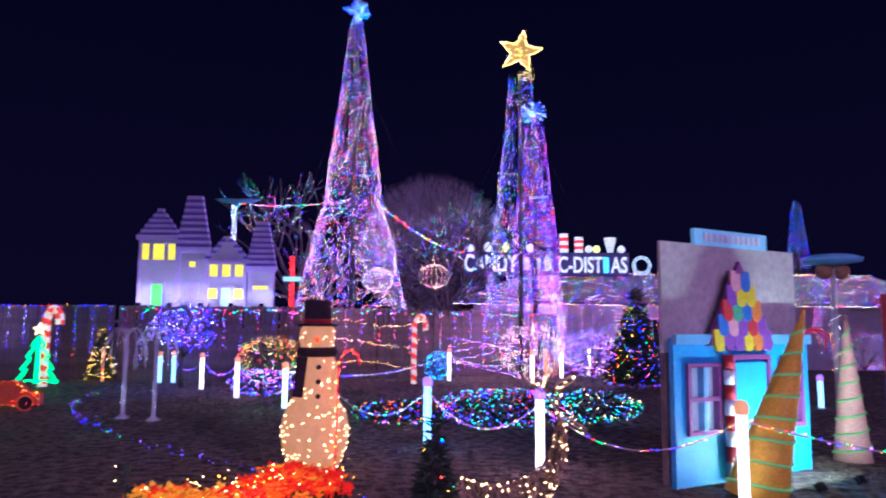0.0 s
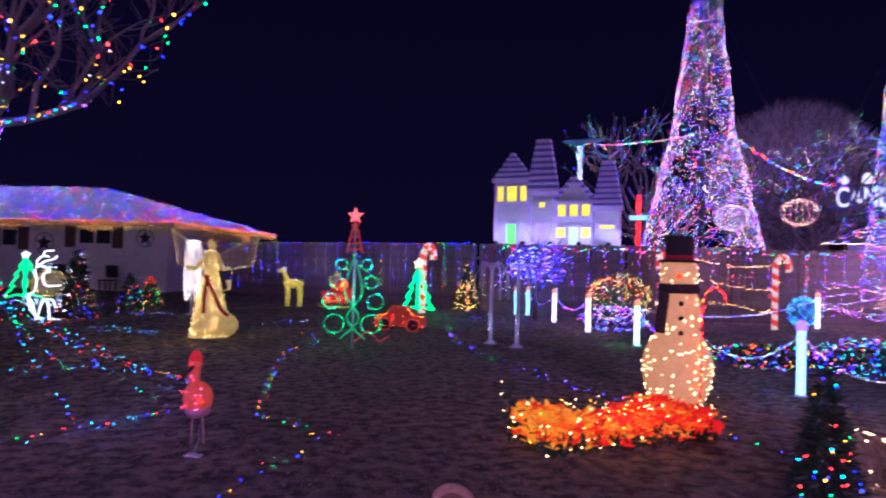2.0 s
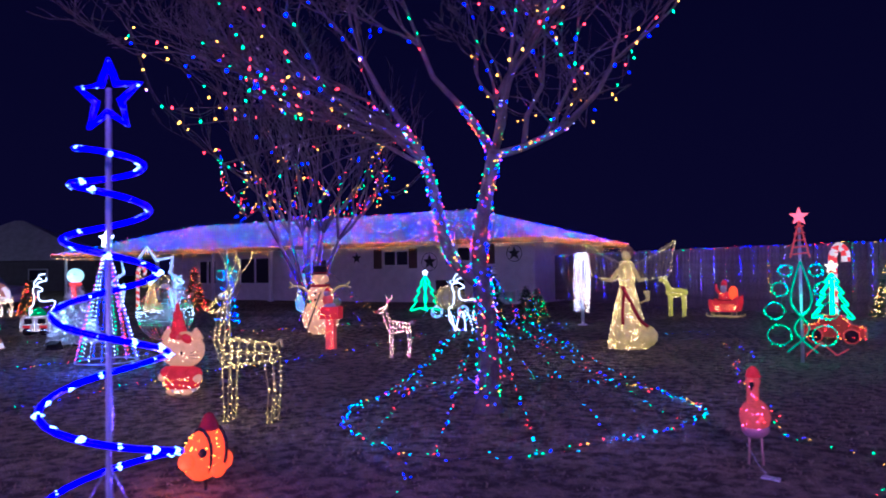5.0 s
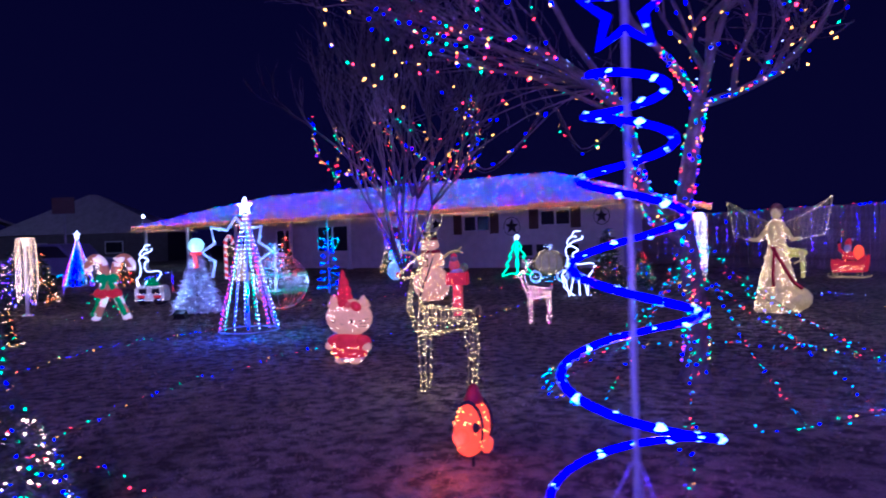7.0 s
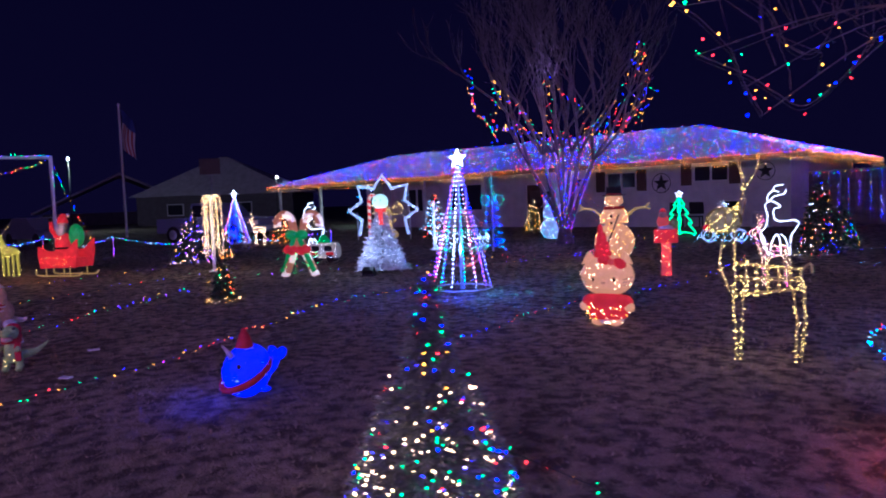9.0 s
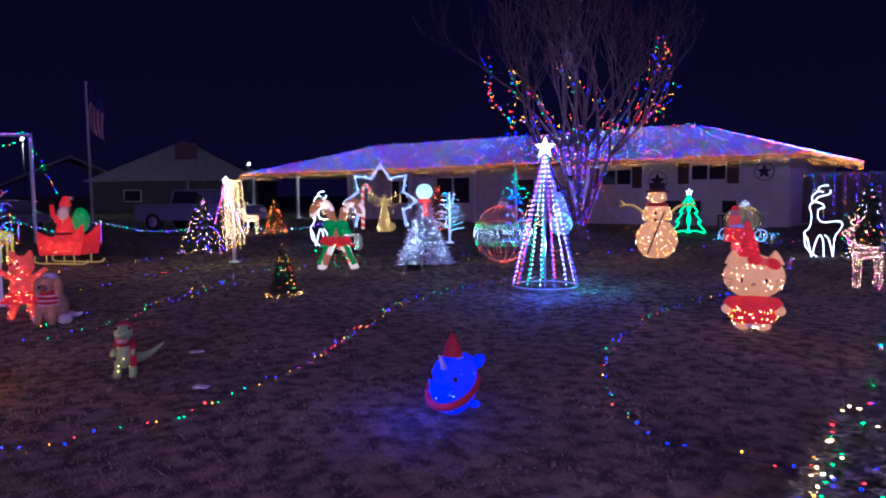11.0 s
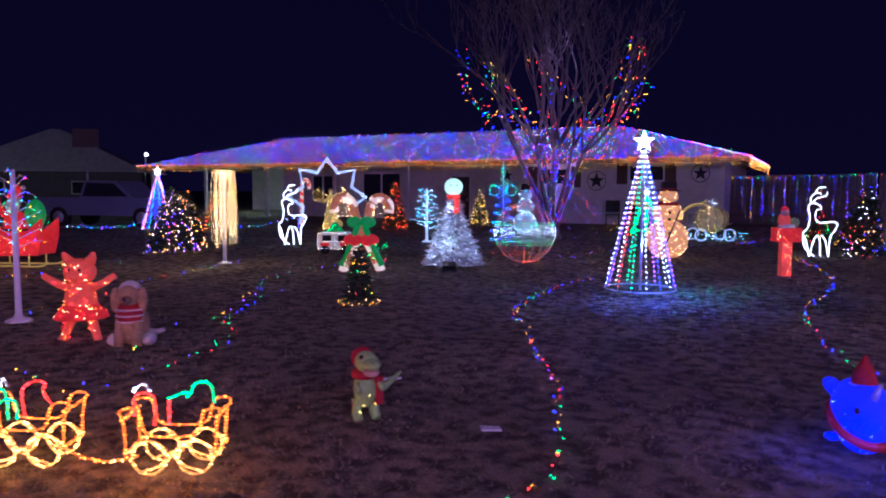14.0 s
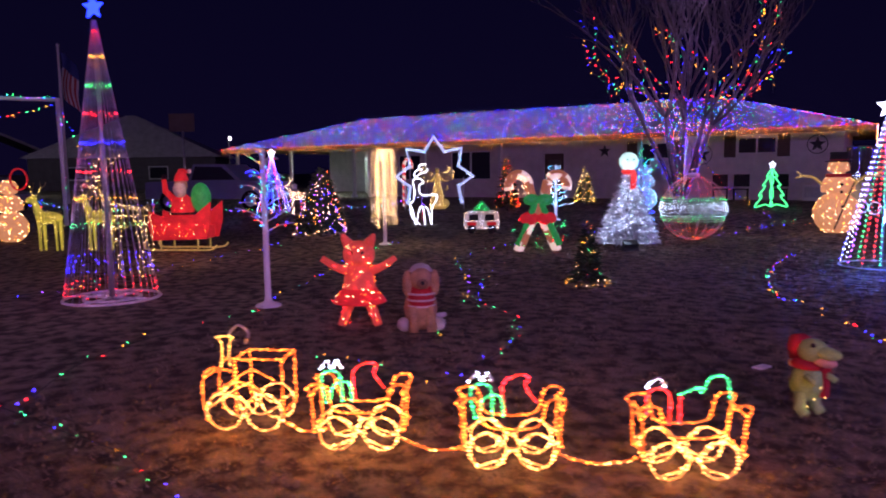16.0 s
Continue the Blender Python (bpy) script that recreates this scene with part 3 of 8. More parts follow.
for x in (-8.6, -6.7, -4.8):
    s.box((x, VIL_Y + 0.25, 0.955), (0.1, 0.1, 1.91), BOARD)
figure(s, "village_platform", pose(0, 0, 0), "rough wooden platform behind the fence", "platform")
floods = base_empty("floodlights", pose(-6.7, VIL_Y - 0.6, 2.015), "row of small floodlights below painted house fronts", "floodlights")
for k in range(5):
    f = Shape().box((-1.7 + 0.85 * k, 0.12, 0.05), (0.12, 0.06, 0.08), BLACKIRON, rx=-30).done("lamp_housing", floods)
    L = bpy.data.lights.new("flood", "AREA")
    L.energy, L.color, L.size = 6.5, (0.62, 0.55, 1.0), 0.12
    lo = new("flood", L)
    lo.matrix_basis = look((-8.4 + 0.85 * k, VIL_Y - 0.45, 2.1), (-8.4 + 0.85 * k, VIL_Y, 3.4))

# pole with a blue crossbar, and the rope of lights that runs from it
s = Shape()
s.box((0, 0, 2.6), (0.09, 0.09, 5.2), STEEL)
BLUEPAINT = principled("light_blue_paint", (0.16, 0.45, 0.7), 0.5, 0, 4, 0.15)
s.plate([(-0.55, 5.28), (0.75, 5.28), (0.55, 5.2), (0.15, 5.16), (0.02, 4.95), (-0.1, 5.16), (-0.5, 5.22)], 0.12, BLUEPAINT)
s.bulbs([(random.uniform(-0.07, 0.07), -0.06, random.uniform(4.0, 5.1)) for _ in range(60)], WHITE, 0.02)
figure(s, "crossbar_pole", pose(-6.25, 20.9, 0), "steel pole with a light blue crossbar and white lights", "pole")
light_string(sag((-6.05, 20.8, 5.12), (-2.9, 21.9, 5.5), 0.12), [RED, WHITE, PINK, GREEN], 0.06, 0.035, "rope of red and white lights high between pole and tree", wire_r=0.006)
light_string(sag((-2.2, 21.6, 5.5), (1.1, 26.0, 4.2), 0.35), [RED, WHITE, GREEN, BLUE, ORANGE], 0.09, 0.045, "rope of large coloured lights sagging to the roof", wire_r=0.006)

# ---------------------------------------------------------------- tall light-tree towers
def tower(x, y, top, profile, count, palette, label, star, swags=0):
    e = base_empty("light_tower", pose(x, y, 0), label, "light tower", "light towers")
    Shape().lathe([(0.09, 0), (0.07, top * 0.6), (0.05, top)], BLACKIRON, 8).done("mast", e)
    pts = on_lathe(profile, int(count * 1.6), out=1.0)
    s = Shape().bulbs(pts, palette, 0.0158, 1.0)
    s.done("bulbs", e)["kind"] = "stuff"
    for k in range(16):
        a = 2 * math.pi * k / 16
        Shape().tube([(r * math.cos(a), r * math.sin(a), z) for r, z in profile], 0.005, WIRE, 3).done("cable", e)
    for k in range(3):
        a = 2.1 * k + 0.4
        Shape().tube([(0, 0, top * 0.9), (5.0 * math.cos(a), 5.0 * math.sin(a), 0.0)], 0.004, BLACKIRON, 3).done("guy_wire", e)
    for k in range(swags):
        a0 = 2 * math.pi * k / max(1, swags)
        line = []
        for j in range(40):
            z = 1.0 + j / 39 * (top * 0.62)
            r = np.interp(z, [q[1] for q in profile], [q[0] for q in profile]) * 1.04
            a = a0 + (1 if k % 2 else -1) * j / 39 * 3.6
            line.append((r * math.cos(a), r * math.sin(a), z))
        Shape().bulbs(along(line, 0.085, 0.03), [WARM, GOLD, WHITE, PINK], 0.022).done("garland", e, label="warm white garland")["kind"] = "stuff"
    if star == "gold":
        o = [(a_ * 1.0, b_) for a_, b_ in star_outline(0.72)]
        q = Shape().plate(star_outline(0.66), 0.05, principled("gold_mesh", (0.5, 0.4, 0.15), 0.5), (0, 0, top + 0.62), 10)
        lines = [Vector((math.cos(radians(10)) * a_ + math.sin(radians(10)) * b_, -0.06, top + 0.62 - math.sin(radians(10)) * a_ + math.cos(radians(10)) * b_)) for a_, b_ in o]
        q.bulbs(along(lines, 0.035, 0.02, True), [GOLD, WARM], 0.03)
        q.bulbs([p for p in [(random.uniform(-0.5, 0.5), -0.06, top + 0.62 + random.uniform(-0.5, 0.5)) for _ in range(110)] if math.hypot(p[0], p[2] - top - 0.62) < 0.42], GOLD, 0.028)
        q.bulbs([(random.uniform(-0.06, 0.45), -0.1, top - random.uniform(-0.05, 0.35)) for _ in range(25)], GOLD, 0.028)
        q.done("star", e, label="large gold star of lights")
    elif star == "burst":
        q = Shape()
        for k in range(46):
            d = Vector((random.gauss(0, 1), random.gauss(0, 1), random.gauss(0, 1))).normalized()
            c = Vector((0, 0, top + 0.55))
            q.tube([c, c + d * 0.45], 0.008, STEEL, 3)
            q.bulbs([c + d * t for t in (0.15, 0.25, 0.35, 0.45)], [WHITE, BLUE, BLUE, CYAN], 0.028)
        q.done("star", e, label="spiky ball of blue and white lights")
    return e


P1 = [(1.95, 1.0), (1.72, 2.2), (1.28, 4.0), (0.94, 5.4), (0.68, 7.4), (0.44, 9.4), (0.24, 11.3)]
tower(-2.9, 22.4, 11.3, P1, 5400, MEGA, "tall slender cone of blue and pink lights", "burst", 4)
P2 = [(1.2, 0.6), (1.05, 3.0), (0.88, 4.4), (0.62, 6.6), (0.46, 8.2), (0.36, 9.6)]
tower(2.45, 22.0, 9.75, P2, 2900, [GREEN, BLUE, BLUE, RED, WHITE, AMBER, BLUE], "tall cone of multicolour lights with a gold star", "gold", 1)
P3 = [(1.0, 0.6), (0.8, 4.0), (0.5, 6.5), (0.3, 8.4)]
tower(3.15, 23.9, 8.4, P3, 2400, [PINK, PURPLE, BLUE, WHITE, RED, PURPLE], "tall cone of pink and violet lights", "burst")
P4 = [(0.9, 1.0), (0.55, 3.5), (0.34, 5.4), (0.2, 6.6), (0.12, 7.0)]
tower(15.2, 30.0, 7.0, P4, 900, [BLUE, BLUE, PINK, CYAN, PURPLE, WHITE], "slender cone of blue and pink lights beside a roof", "")
for x, z, m in ((-1.85, 2.83, WHITE), (-0.25, 2.96, WARM)):
    s = Shape()
    for k in range(9):
        t = math.pi * k / 9
        line = [Vector((0.45 * math.cos(t) * math.cos(a), 0.45 * math.sin(t) * math.cos(a), 0.34 * math.sin(a))) for a in np.linspace(0, 2 * math.pi, 25)[:-1]]
        s.tube(line, 0.008, STEEL, 3, closed=True)
        s.bulbs(along(line, 0.12, 0, True), m if k % 3 else PINK, 0.022)
    s.tube([(0, 0.1, -0.3), (0, 0.1, -z)], 0.012, WIRE, 5)
    figure(s, "light_ball", pose(x, 20.2, z), "open ball of white lights hung in the air", "light ball", "hung light balls")
for k in range(3):
    z = 0.45 + 0.6 * k
    light_string(smooth_line([c_ + Vector((0, 0, 0.12 * math.sin(i_ * 0.9 + k))) for i_, c_ in enumerate(circle(1.7 + 0.2 * (k % 3), 20, (-2.6, 21.2, z)))], 2, True), [GOLD, WARM, AMBER], 0.07, 0.022, "ring of warm lights round the foot of a tower", group="light rings")

# ---------------------------------------------------------------- second house, strung all over, with its sign
WALL2 = principled("grey_violet_siding", (0.4, 0.36, 0.42), 0.8, 0, 3, 0.15)
house2 = base_empty("house", pose(0, 0, 0), "low neighbouring house covered with lights and a sign", "house")
wall_with_holes(1.2, 20, 0, 2.4, 27.2, 0.2, [(3.2, 4.4, 0.02, 2.05), (7.0, 9.0, 0.8, 1.9)], WALL2, house2)
s = Shape()
s.add([(0.4, 26.2, 2.4), (21, 26.2, 2.4), (21, 34, 2.4), (0.4, 34, 2.4), (3.4, 29.6, 3.75), (18, 29.6, 3.75)], [(0, 1, 5, 4), (1, 2, 5), (2, 3, 4, 5), (3, 0, 4), (3, 2, 1, 0)], SHINGLE)
s.done("roof", house2)
Shape().box((3.8, 27.22, 1.03), (1.2, 0.06, 2.0), SHUTTER).done("door", house2)
w = Shape().box((8.0, 27.12, 1.9), (2.1, 0.1, 0.07), FRAME).box((8.0, 27.12, 0.8), (2.1, 0.1, 0.07), FRAME).box((8.0, 27.125, 1.35), (0.06, 0.1, 1.1), FRAME).done("window", house2)
Shape().box((8.0, 27.2, 1.35), (2.0, 0.02, 1.1), GLASS).done("pane", w)
pts = []
for _ in range(4200):
    x, t = random.uniform(0.4, 21), random.random()
    if 3 * t + 0.4 < x < 21 - 3 * t:
        pts.append((x, 26.2 + 3.4 * t, 2.45 + 1.35 * t))
n2 = base_empty("roof_lights", pose(0, 0, 0), "dense blue and white net lights over a low roof", "roof lights")
Shape().bulbs(pts, MEGA + [WHITE], 0.021, 1.0).done("bulbs", n2)["kind"] = "stuff"
light_string([(0.4, 26.1, 2.38), (21, 26.1, 2.38)], [WHITE, WARM, PINK], 0.06, 0.03, "bright white string along the eaves")
light_string([(3.4, 29.5, 3.8), (18, 29.5, 3.8)], [WHITE, WARM], 0.07, 0.03, "bright white string along the ridge")
cur = base_empty("light_curtain", pose(0, 0, 0), "curtain of blue, white and pink strings before a wall", "light curtain")
s = Shape()
for i in range(130):
    x, y = random.uniform(1.0, 14), random.uniform(25.2, 26.9)
    for k in range(int(random.uniform(6, 17))):
        s.bulbs([(x + random.uniform(-0.05, 0.05), y, 2.3 - 0.125 * k)], MEGA, 0.020)
s.done("bulbs", cur)["kind"] = "stuff"
# sign on the ridge
SIGNBOARD = principled("violet_sign_board", (0.10, 0.09, 0.24), 0.7, 0, 2, 0.2)
sign = base_empty("roof_sign", pose(4.1, 28.0, 3.62), "long lettered roof sign with glowing white letters", "sign")
Shape().box((0, 0.1, 0.42), (6.7, 0.08, 0.95), SIGNBOARD).done("board", sign)
for dx in (-2.8, 0, 2.8):
    Shape().box((dx, 0.25, 0.0), (0.08, 0.08, 1.4), BOARD).done("stay", sign)
LETTER = emit("white_letter", (0.80, 0.80, 1), 0.85)
LETTERBLUE = emit("blue_letter", (0.1, 0.5, 1), 2.0)


def lettering(text, size, m, parent, at, width=None, name="lettering"):
    cu = bpy.data.curves.new(name, "FONT")
    cu.body, cu.size, cu.extrude, cu.align_x = text, size, 0.015, "LEFT"
    cu.offset = 0.012
    cu.materials.append(m)
    tmp = new(name, cu)
    bpy.context.view_layer.update()
    me_ = bpy.data.meshes.new_from_object(tmp.evaluated_get(bpy.context.evaluated_depsgraph_get()))
    bpy.data.objects.remove(tmp)
    ob = new(name, me_)
    ob.parent = parent
    xs = [q.co.x for q in me_.vertices]
    k = width / (max(xs) - min(xs)) if width else 1.0
    ob.matrix_basis = pose(at[0], at[1], at[2], 90) @ Matrix.Diagonal((k, 1, 1, 1))
    return ob


lettering("CANDY", 0.95, LETTER, sign, (-3.25, 0.03, 0.12), 2.1)
for k in range(3):
    Shape().box((-0.75 + 0.42 * k, 0.04, 0.42), (0.26, 0.03, 0.5), emit("violet_letter", (0.5, 0.45, 1), 0.8)).done("letter_bar", sign)
lettering("C-DIST", 0.9, LETTER, sign, (0.5, 0.03, 0.1), 1.75)
Shape().box((2.42, 0.03, 0.4), (0.2, 0.04, 0.62), LETTERBLUE).done("letter_bar", sign)
lettering("AS", 0.9, LETTER, sign, (2.62, 0.03, 0.1), 0.65)
WHITEGLOW = principled("white_lit_plastic", (0.8, 0.8, 0.8), 0.5, glow=(0.9, 0.95, 1), glow_strength=0.55)
REDGLOW = principled("red_lit_plastic", (0.6, 0.03, 0.03), 0.5, glow=(1, 0.05, 0.04), glow_strength=0.5)
for k, (x, h, kind) in enumerate(((-3.0, 0.3, 0), (-2.3, 0.4, 0), (-1.6, 0.4, 1), (-0.6, 0.35, 0), (0.75, 0.75, 2), (1.35, 0.62, 2), (1.75, 0.3, 0), (2.05, 0.3, 1), (2.6, 0.6, 3), (3.05, 0.3, 0))):
    s = Shape()
    if kind == 2:
        for j in range(5):
            s.lathe([(0.16, 0), (0.17, 0.02), (0.17, h / 5 - 0.02), (0.16, h / 5)], REDGLOW if j % 2 else WHITEGLOW, 10, (0, 0, j * h / 5))
    elif kind == 3:
        s.lathe([(0.1, 0), (0.2, h * 0.6), (0.24, h)], WHITEGLOW, 10)
        for j in range(6):
            s.tube(circle(0.12 + 0.02 * j, 12, (0, 0, 0.1 * j)), 0.012, BLACKIRON, 4, closed=True)
    else:
        s.lathe([(0.02, 0), (0.12, 0.04), (0.16, h * 0.5), (0.1, h * 0.85), (0.02, h)], WHITEGLOW if kind == 0 else principled("yellow_lit_plastic", (0.7, 0.7, 0.2), 0.5, glow=(0.9, 1, 0.3), glow_strength=0.9), 10)
    figure(s, "sign_ornament", pose(4.1 + x, 28.1, 4.515), "small lit sweet-shaped ornament on a sign", "ornament", "sign ornaments")
s = Shape()
for r in (0.28, 0.36):
    s.tube(circle(r, 24, plane="xz"), 0.02, WHITEGLOW, 5, closed=True)
for k in range(14):
    a = 2 * math.pi * k / 14
    s.tube([(0.28 * math.cos(a), 0, 0.28 * math.sin(a)), (0.36 * math.cos(a), 0, 0.36 * math.sin(a))], 0.02, LETTERBLUE, 4)
s.box((0, 0.05, -0.45), (0.04, 0.04, 0.3), STEEL)
figure(s, "lit_wreath", pose(7.9, 27.9, 4.0), "round wreath of white lights standing on the roof", "wreath")
# lit bushes before it
def lit_bush(x, y, w, h, palette, count, label, r=0.0135):
    e = base_empty("bush", pose(x, y, 0), label, "bush", "lit bushes")
    s = Shape()
    for k in range(230):
        d = Vector((random.gauss(0, 1), random.gauss(0, 1), random.gauss(0, 0.8)))
        d.normalize()
        d *= random.uniform(0.6, 1.0)
        c = Vector((d.x * w / 2, d.y * w / 2, h * 0.52 + d.z * h * 0.48))
        q = Vector((random.gauss(0, 1), random.gauss(0, 1), random.gauss(0, 1))).normalized() * 0.1
        o = q.orthogonal().normalized() * 0.03
        s.add([c - o, c + o, c + q], [(0, 1, 2)], NEEDLES)
    s.done("foliage", e)
    s = Shape()
    for k in range(7):
        a = random.uniform(0, 6.28)
        s.tube([(0, 0, 0), (0.25 * w * math.cos(a), 0.25 * w * math.sin(a), h * 0.6)], 0.015, BARK, 4)
    s.done("stem", e)
    pts = []
    while len(pts) < count * 2.4:
        d = Vector((random.gauss(0, 1), random.gauss(0, 1), random.gauss(0, 1))).normalized() * random.uniform(0.85, 1.05)
        z = h * 0.52 + d.z * h * 0.5
        if z > 0.02:
            pts.append((d.x * w / 2, d.y * w / 2, z))
    Shape().bulbs(pts, palette, r).done("bulbs", e)["kind"] = "stuff"


lit_bush(-4.2, 17.4, 1.6, 1.25, [GREEN, AMBER, WARM, GOLD, RED], 260, "round bush under warm and green net lights")
lit_bush(-3.9, 15.6, 1.5, 0.55, [BLUE, PURPLE, CYAN, PINK], 200, "low bush under blue net lights")
lit_bush(-0.6, 11.5, 1.7, 0.32, MULTI, 110, "low bush under multicolour net lights")
lit_bush(1.0, 11.1, 2.1, 0.55, [BLUE, GREEN, CYAN, PURPLE, RED], 210, "low bush under blue and green net lights")
lit_bush(2.4, 11.6, 1.6, 0.5, [BLUE, CYAN, WARM, GREEN], 120, "low bush under blue net lights")
lit_bush(2.6, 20.8, 1.9, 1.6, [WARM, PINK, GOLD, WHITE], 420, "large bush under warm and pink net lights")
lit_bush(4.6, 22.0, 1.7, 1.4, [PINK, PURPLE, WHITE, BLUE], 350, "large bush under pink and white net lights")
lit_bush(0.6, 23.0, 1.7, 1.7, [PINK, WARM, BLUE, RED], 350, "large bush under warm and pink net lights")
lit_bush(-0.1, 20.2, 0.8, 0.8, [CYAN, BLUE, CYAN], 200, "small bush under cyan net lights")
lit_bush(16, 27.0, 2.4, 1.4, MEGA, 350, "bush under mixed net lights")
lit_bush(9.5, 24.5, 3.5, 1.0, [RED, BLUE, PURPLE, CYAN], 350, "long low bush under red and blue net lights")
for k in range(9):
    z = 0.35 + 0.1 * k
    y = 18.6 + 0.4 * k
    light_string(smooth_line([(x, y + 0.4 * math.sin(x * 1.7 + k), z + 0.12 * math.sin(2.1 * x + k)) for x in np.linspace(0.2, 6.5, 12)], 4), random.choice(([WARM, GOLD, PINK], [BLUE, WHITE], [PINK, WHITE, PURPLE])), 0.09, 0.02, "loose string of lights in a crowded garden", group="garden strings")

# far bare tree behind the towers
def bare_tree_mesh(seed, trunk_r, forks, steps, wood, lean=0.3, spread=0.5, gravity=0.0, twig=0.006, min_len=0.25, shrink=0.78):
    """forks: first limbs as (start, end, radius). Returns the wood and the lines of the limbs."""
    rnd = random.Random(seed)
    s, lines = Shape(), []

    def grow(p, d, length, r, depth):
        pts, q, dd = [p], p.copy(), d.copy()
        n = 4 if depth > 0 else 3
        for k in range(n):
            dd = (dd + Vector((rnd.gauss(0, 0.13), rnd.gauss(0, 0.13), rnd.gauss(0.03 - gravity, 0.1)))).normalized()
            q = q + dd * length / n
            pts.append(q.copy())
        s.tube(pts, r, wood, 6 if r > 0.03 else 4 if r > 0.01 else 3, max(twig * 0.6, r * 0.6))
        lines.append((depth, pts))
        if depth == 0:
            return
        for k in range(rnd.choice((2, 3, 3))):
            t = rnd.choice((2, 3, n, n))
            nd = (dd + Vector((rnd.gauss(0, spread), rnd.gauss(0, spread), rnd.gauss(lean * 0.4, spread * 0.5)))).normalized()
            grow(pts[t], nd, length * rnd.uniform(shrink - 0.15, shrink + 0.08), max(twig, r * 0.58), depth - 1)

    for a, b, r in forks:
        a, b = Vector(a), Vector(b)
        mid = a.lerp(b, 0.5) + Vector((rnd.gauss(0, 0.05), rnd.gauss(0, 0.05), 0))
        s.tube([a, mid, b], r, wood, 10, r * 0.75)
        lines.append((steps + 1, [a, mid, b]))
    for a, b, r in forks:
        b, d = Vector(b), (Vector(b) - Vector(a)).normalized()
        if r < trunk_r * 0.99:
            for k in range(3):
                nd = (d + Vector((rnd.gauss(0, spread), rnd.gauss(0, spread), 0.1))).normalized()
                grow(b, nd, (b - Vector(a)).length * rnd.uniform(0.7, 1.0), r * 0.62, steps)
    return s, lines


for x, y, sd, lab in ((-5.0, 24.5, 41, "bare tree hung with loose blue and green strings"), (0.2, 26.5, 42, "bare tree hung with blue and violet strings")):
    e = base_empty("tree", pose(x, y, 0), lab, "tree")
    s, ls = bare_tree_mesh(sd, 0.3, [((0, 0, 0), (0, 0, 1.8), 0.16), ((0, 0, 1.8), (-0.9, 0, 3.2), 0.09), ((0, 0, 1.8), (0.9, -0.2, 3.2), 0.09), ((0, 0, 1.8), (0, 0.3, 3.4), 0.09)], 3, BARK, 0.35, 0.6, 0.0, 0.012)
    s.done("trunk", e)
    q = Shape()
    for d_, l_ in ls:
        if d_ <= 2 and random.random() < 0.6:
            q.bulbs(along(l_, 0.13, 0.06), [BLUE, CYAN, PURPLE, GREEN, PINK, WARM], 0.016)
    q.done("bulbs", e)["kind"] = "stuff"
e = base_empty("tree", pose(-0.5, 33, 0) @ Matrix.Scale(0.76, 4), "large bare tree lit violet behind the towers", "tree")
s, _l = bare_tree_mesh(5, 0.5, [((0, 0, 0), (0, 0, 2.5), 0.5), ((0, 0, 2.5), (-1.8, 0, 4.4), 0.25), ((0, 0, 2.5), (1.6, 0.5, 4.6), 0.25), ((0, 0, 2.5), (0.1, -0.5, 4.9), 0.25)], 3, BARK, 0.5, 0.6, 0.0, 0.02)
s.done("trunk", e)
tw = Shape()
TWIG = principled("grey_twig", (0.42, 0.37, 0.36), 0.9, 0, 2, 0.3)
rnd = random.Random(8)
for k in range(15000):
    d = Vector((rnd.gauss(0, 1), rnd.gauss(0, 1), rnd.gauss(0, 1))).normalized() * rnd.random() ** 0.33
    c = Vector((d.x * 4.4, d.y * 3.5, 6.7 + d.z * 4.4))
    q = (Vector((d.x, d.y, d.z + 0.6)) + Vector((rnd.gauss(0, 0.4), rnd.gauss(0, 0.4), rnd.gauss(0, 0.4)))).normalized() * rnd.uniform(0.4, 0.9)
    o = q.orthogonal().normalized() * 0.013
    tw.add([c - o, c + o, c + q], [(0, 1, 2)], TWIG)
tw.done("twig_crown", e)["kind"] = "stuff"

# ---------------------------------------------------------------- yard trees wound with lights
FACE = 38.5   # turn of figures that face the street


YT = Vector((-7.42, 3.97, 0))
e = base_empty("tree", pose(*YT), "bare yard tree wound with multicolour lights", "tree")
fork = (-0.03, -0.03, 1.36)
limbs = [([(0, 0, -0.05), (0.02, 0.0, 0.7), fork], 0.125, 0.105),
         ([fork, (-0.25, -0.31, 1.74), (-0.39, -0.49, 2.66), (-0.55, -0.7, 3.14)], 0.08, 0.04),
         ([fork, (-0.04, -0.05, 1.85), (0.07, 0.09, 2.84)], 0.095, 0.07),
         ([(0.06, 0.07, 2.78), (0.27, 0.34, 2.87), (0.55, 0.69, 3.07)], 0.05, 0.036),
         ([(0.06, 0.08, 2.8), (-0.05, -0.06, 3.1), (-0.15, -0.19, 3.32)], 0.05, 0.036)]
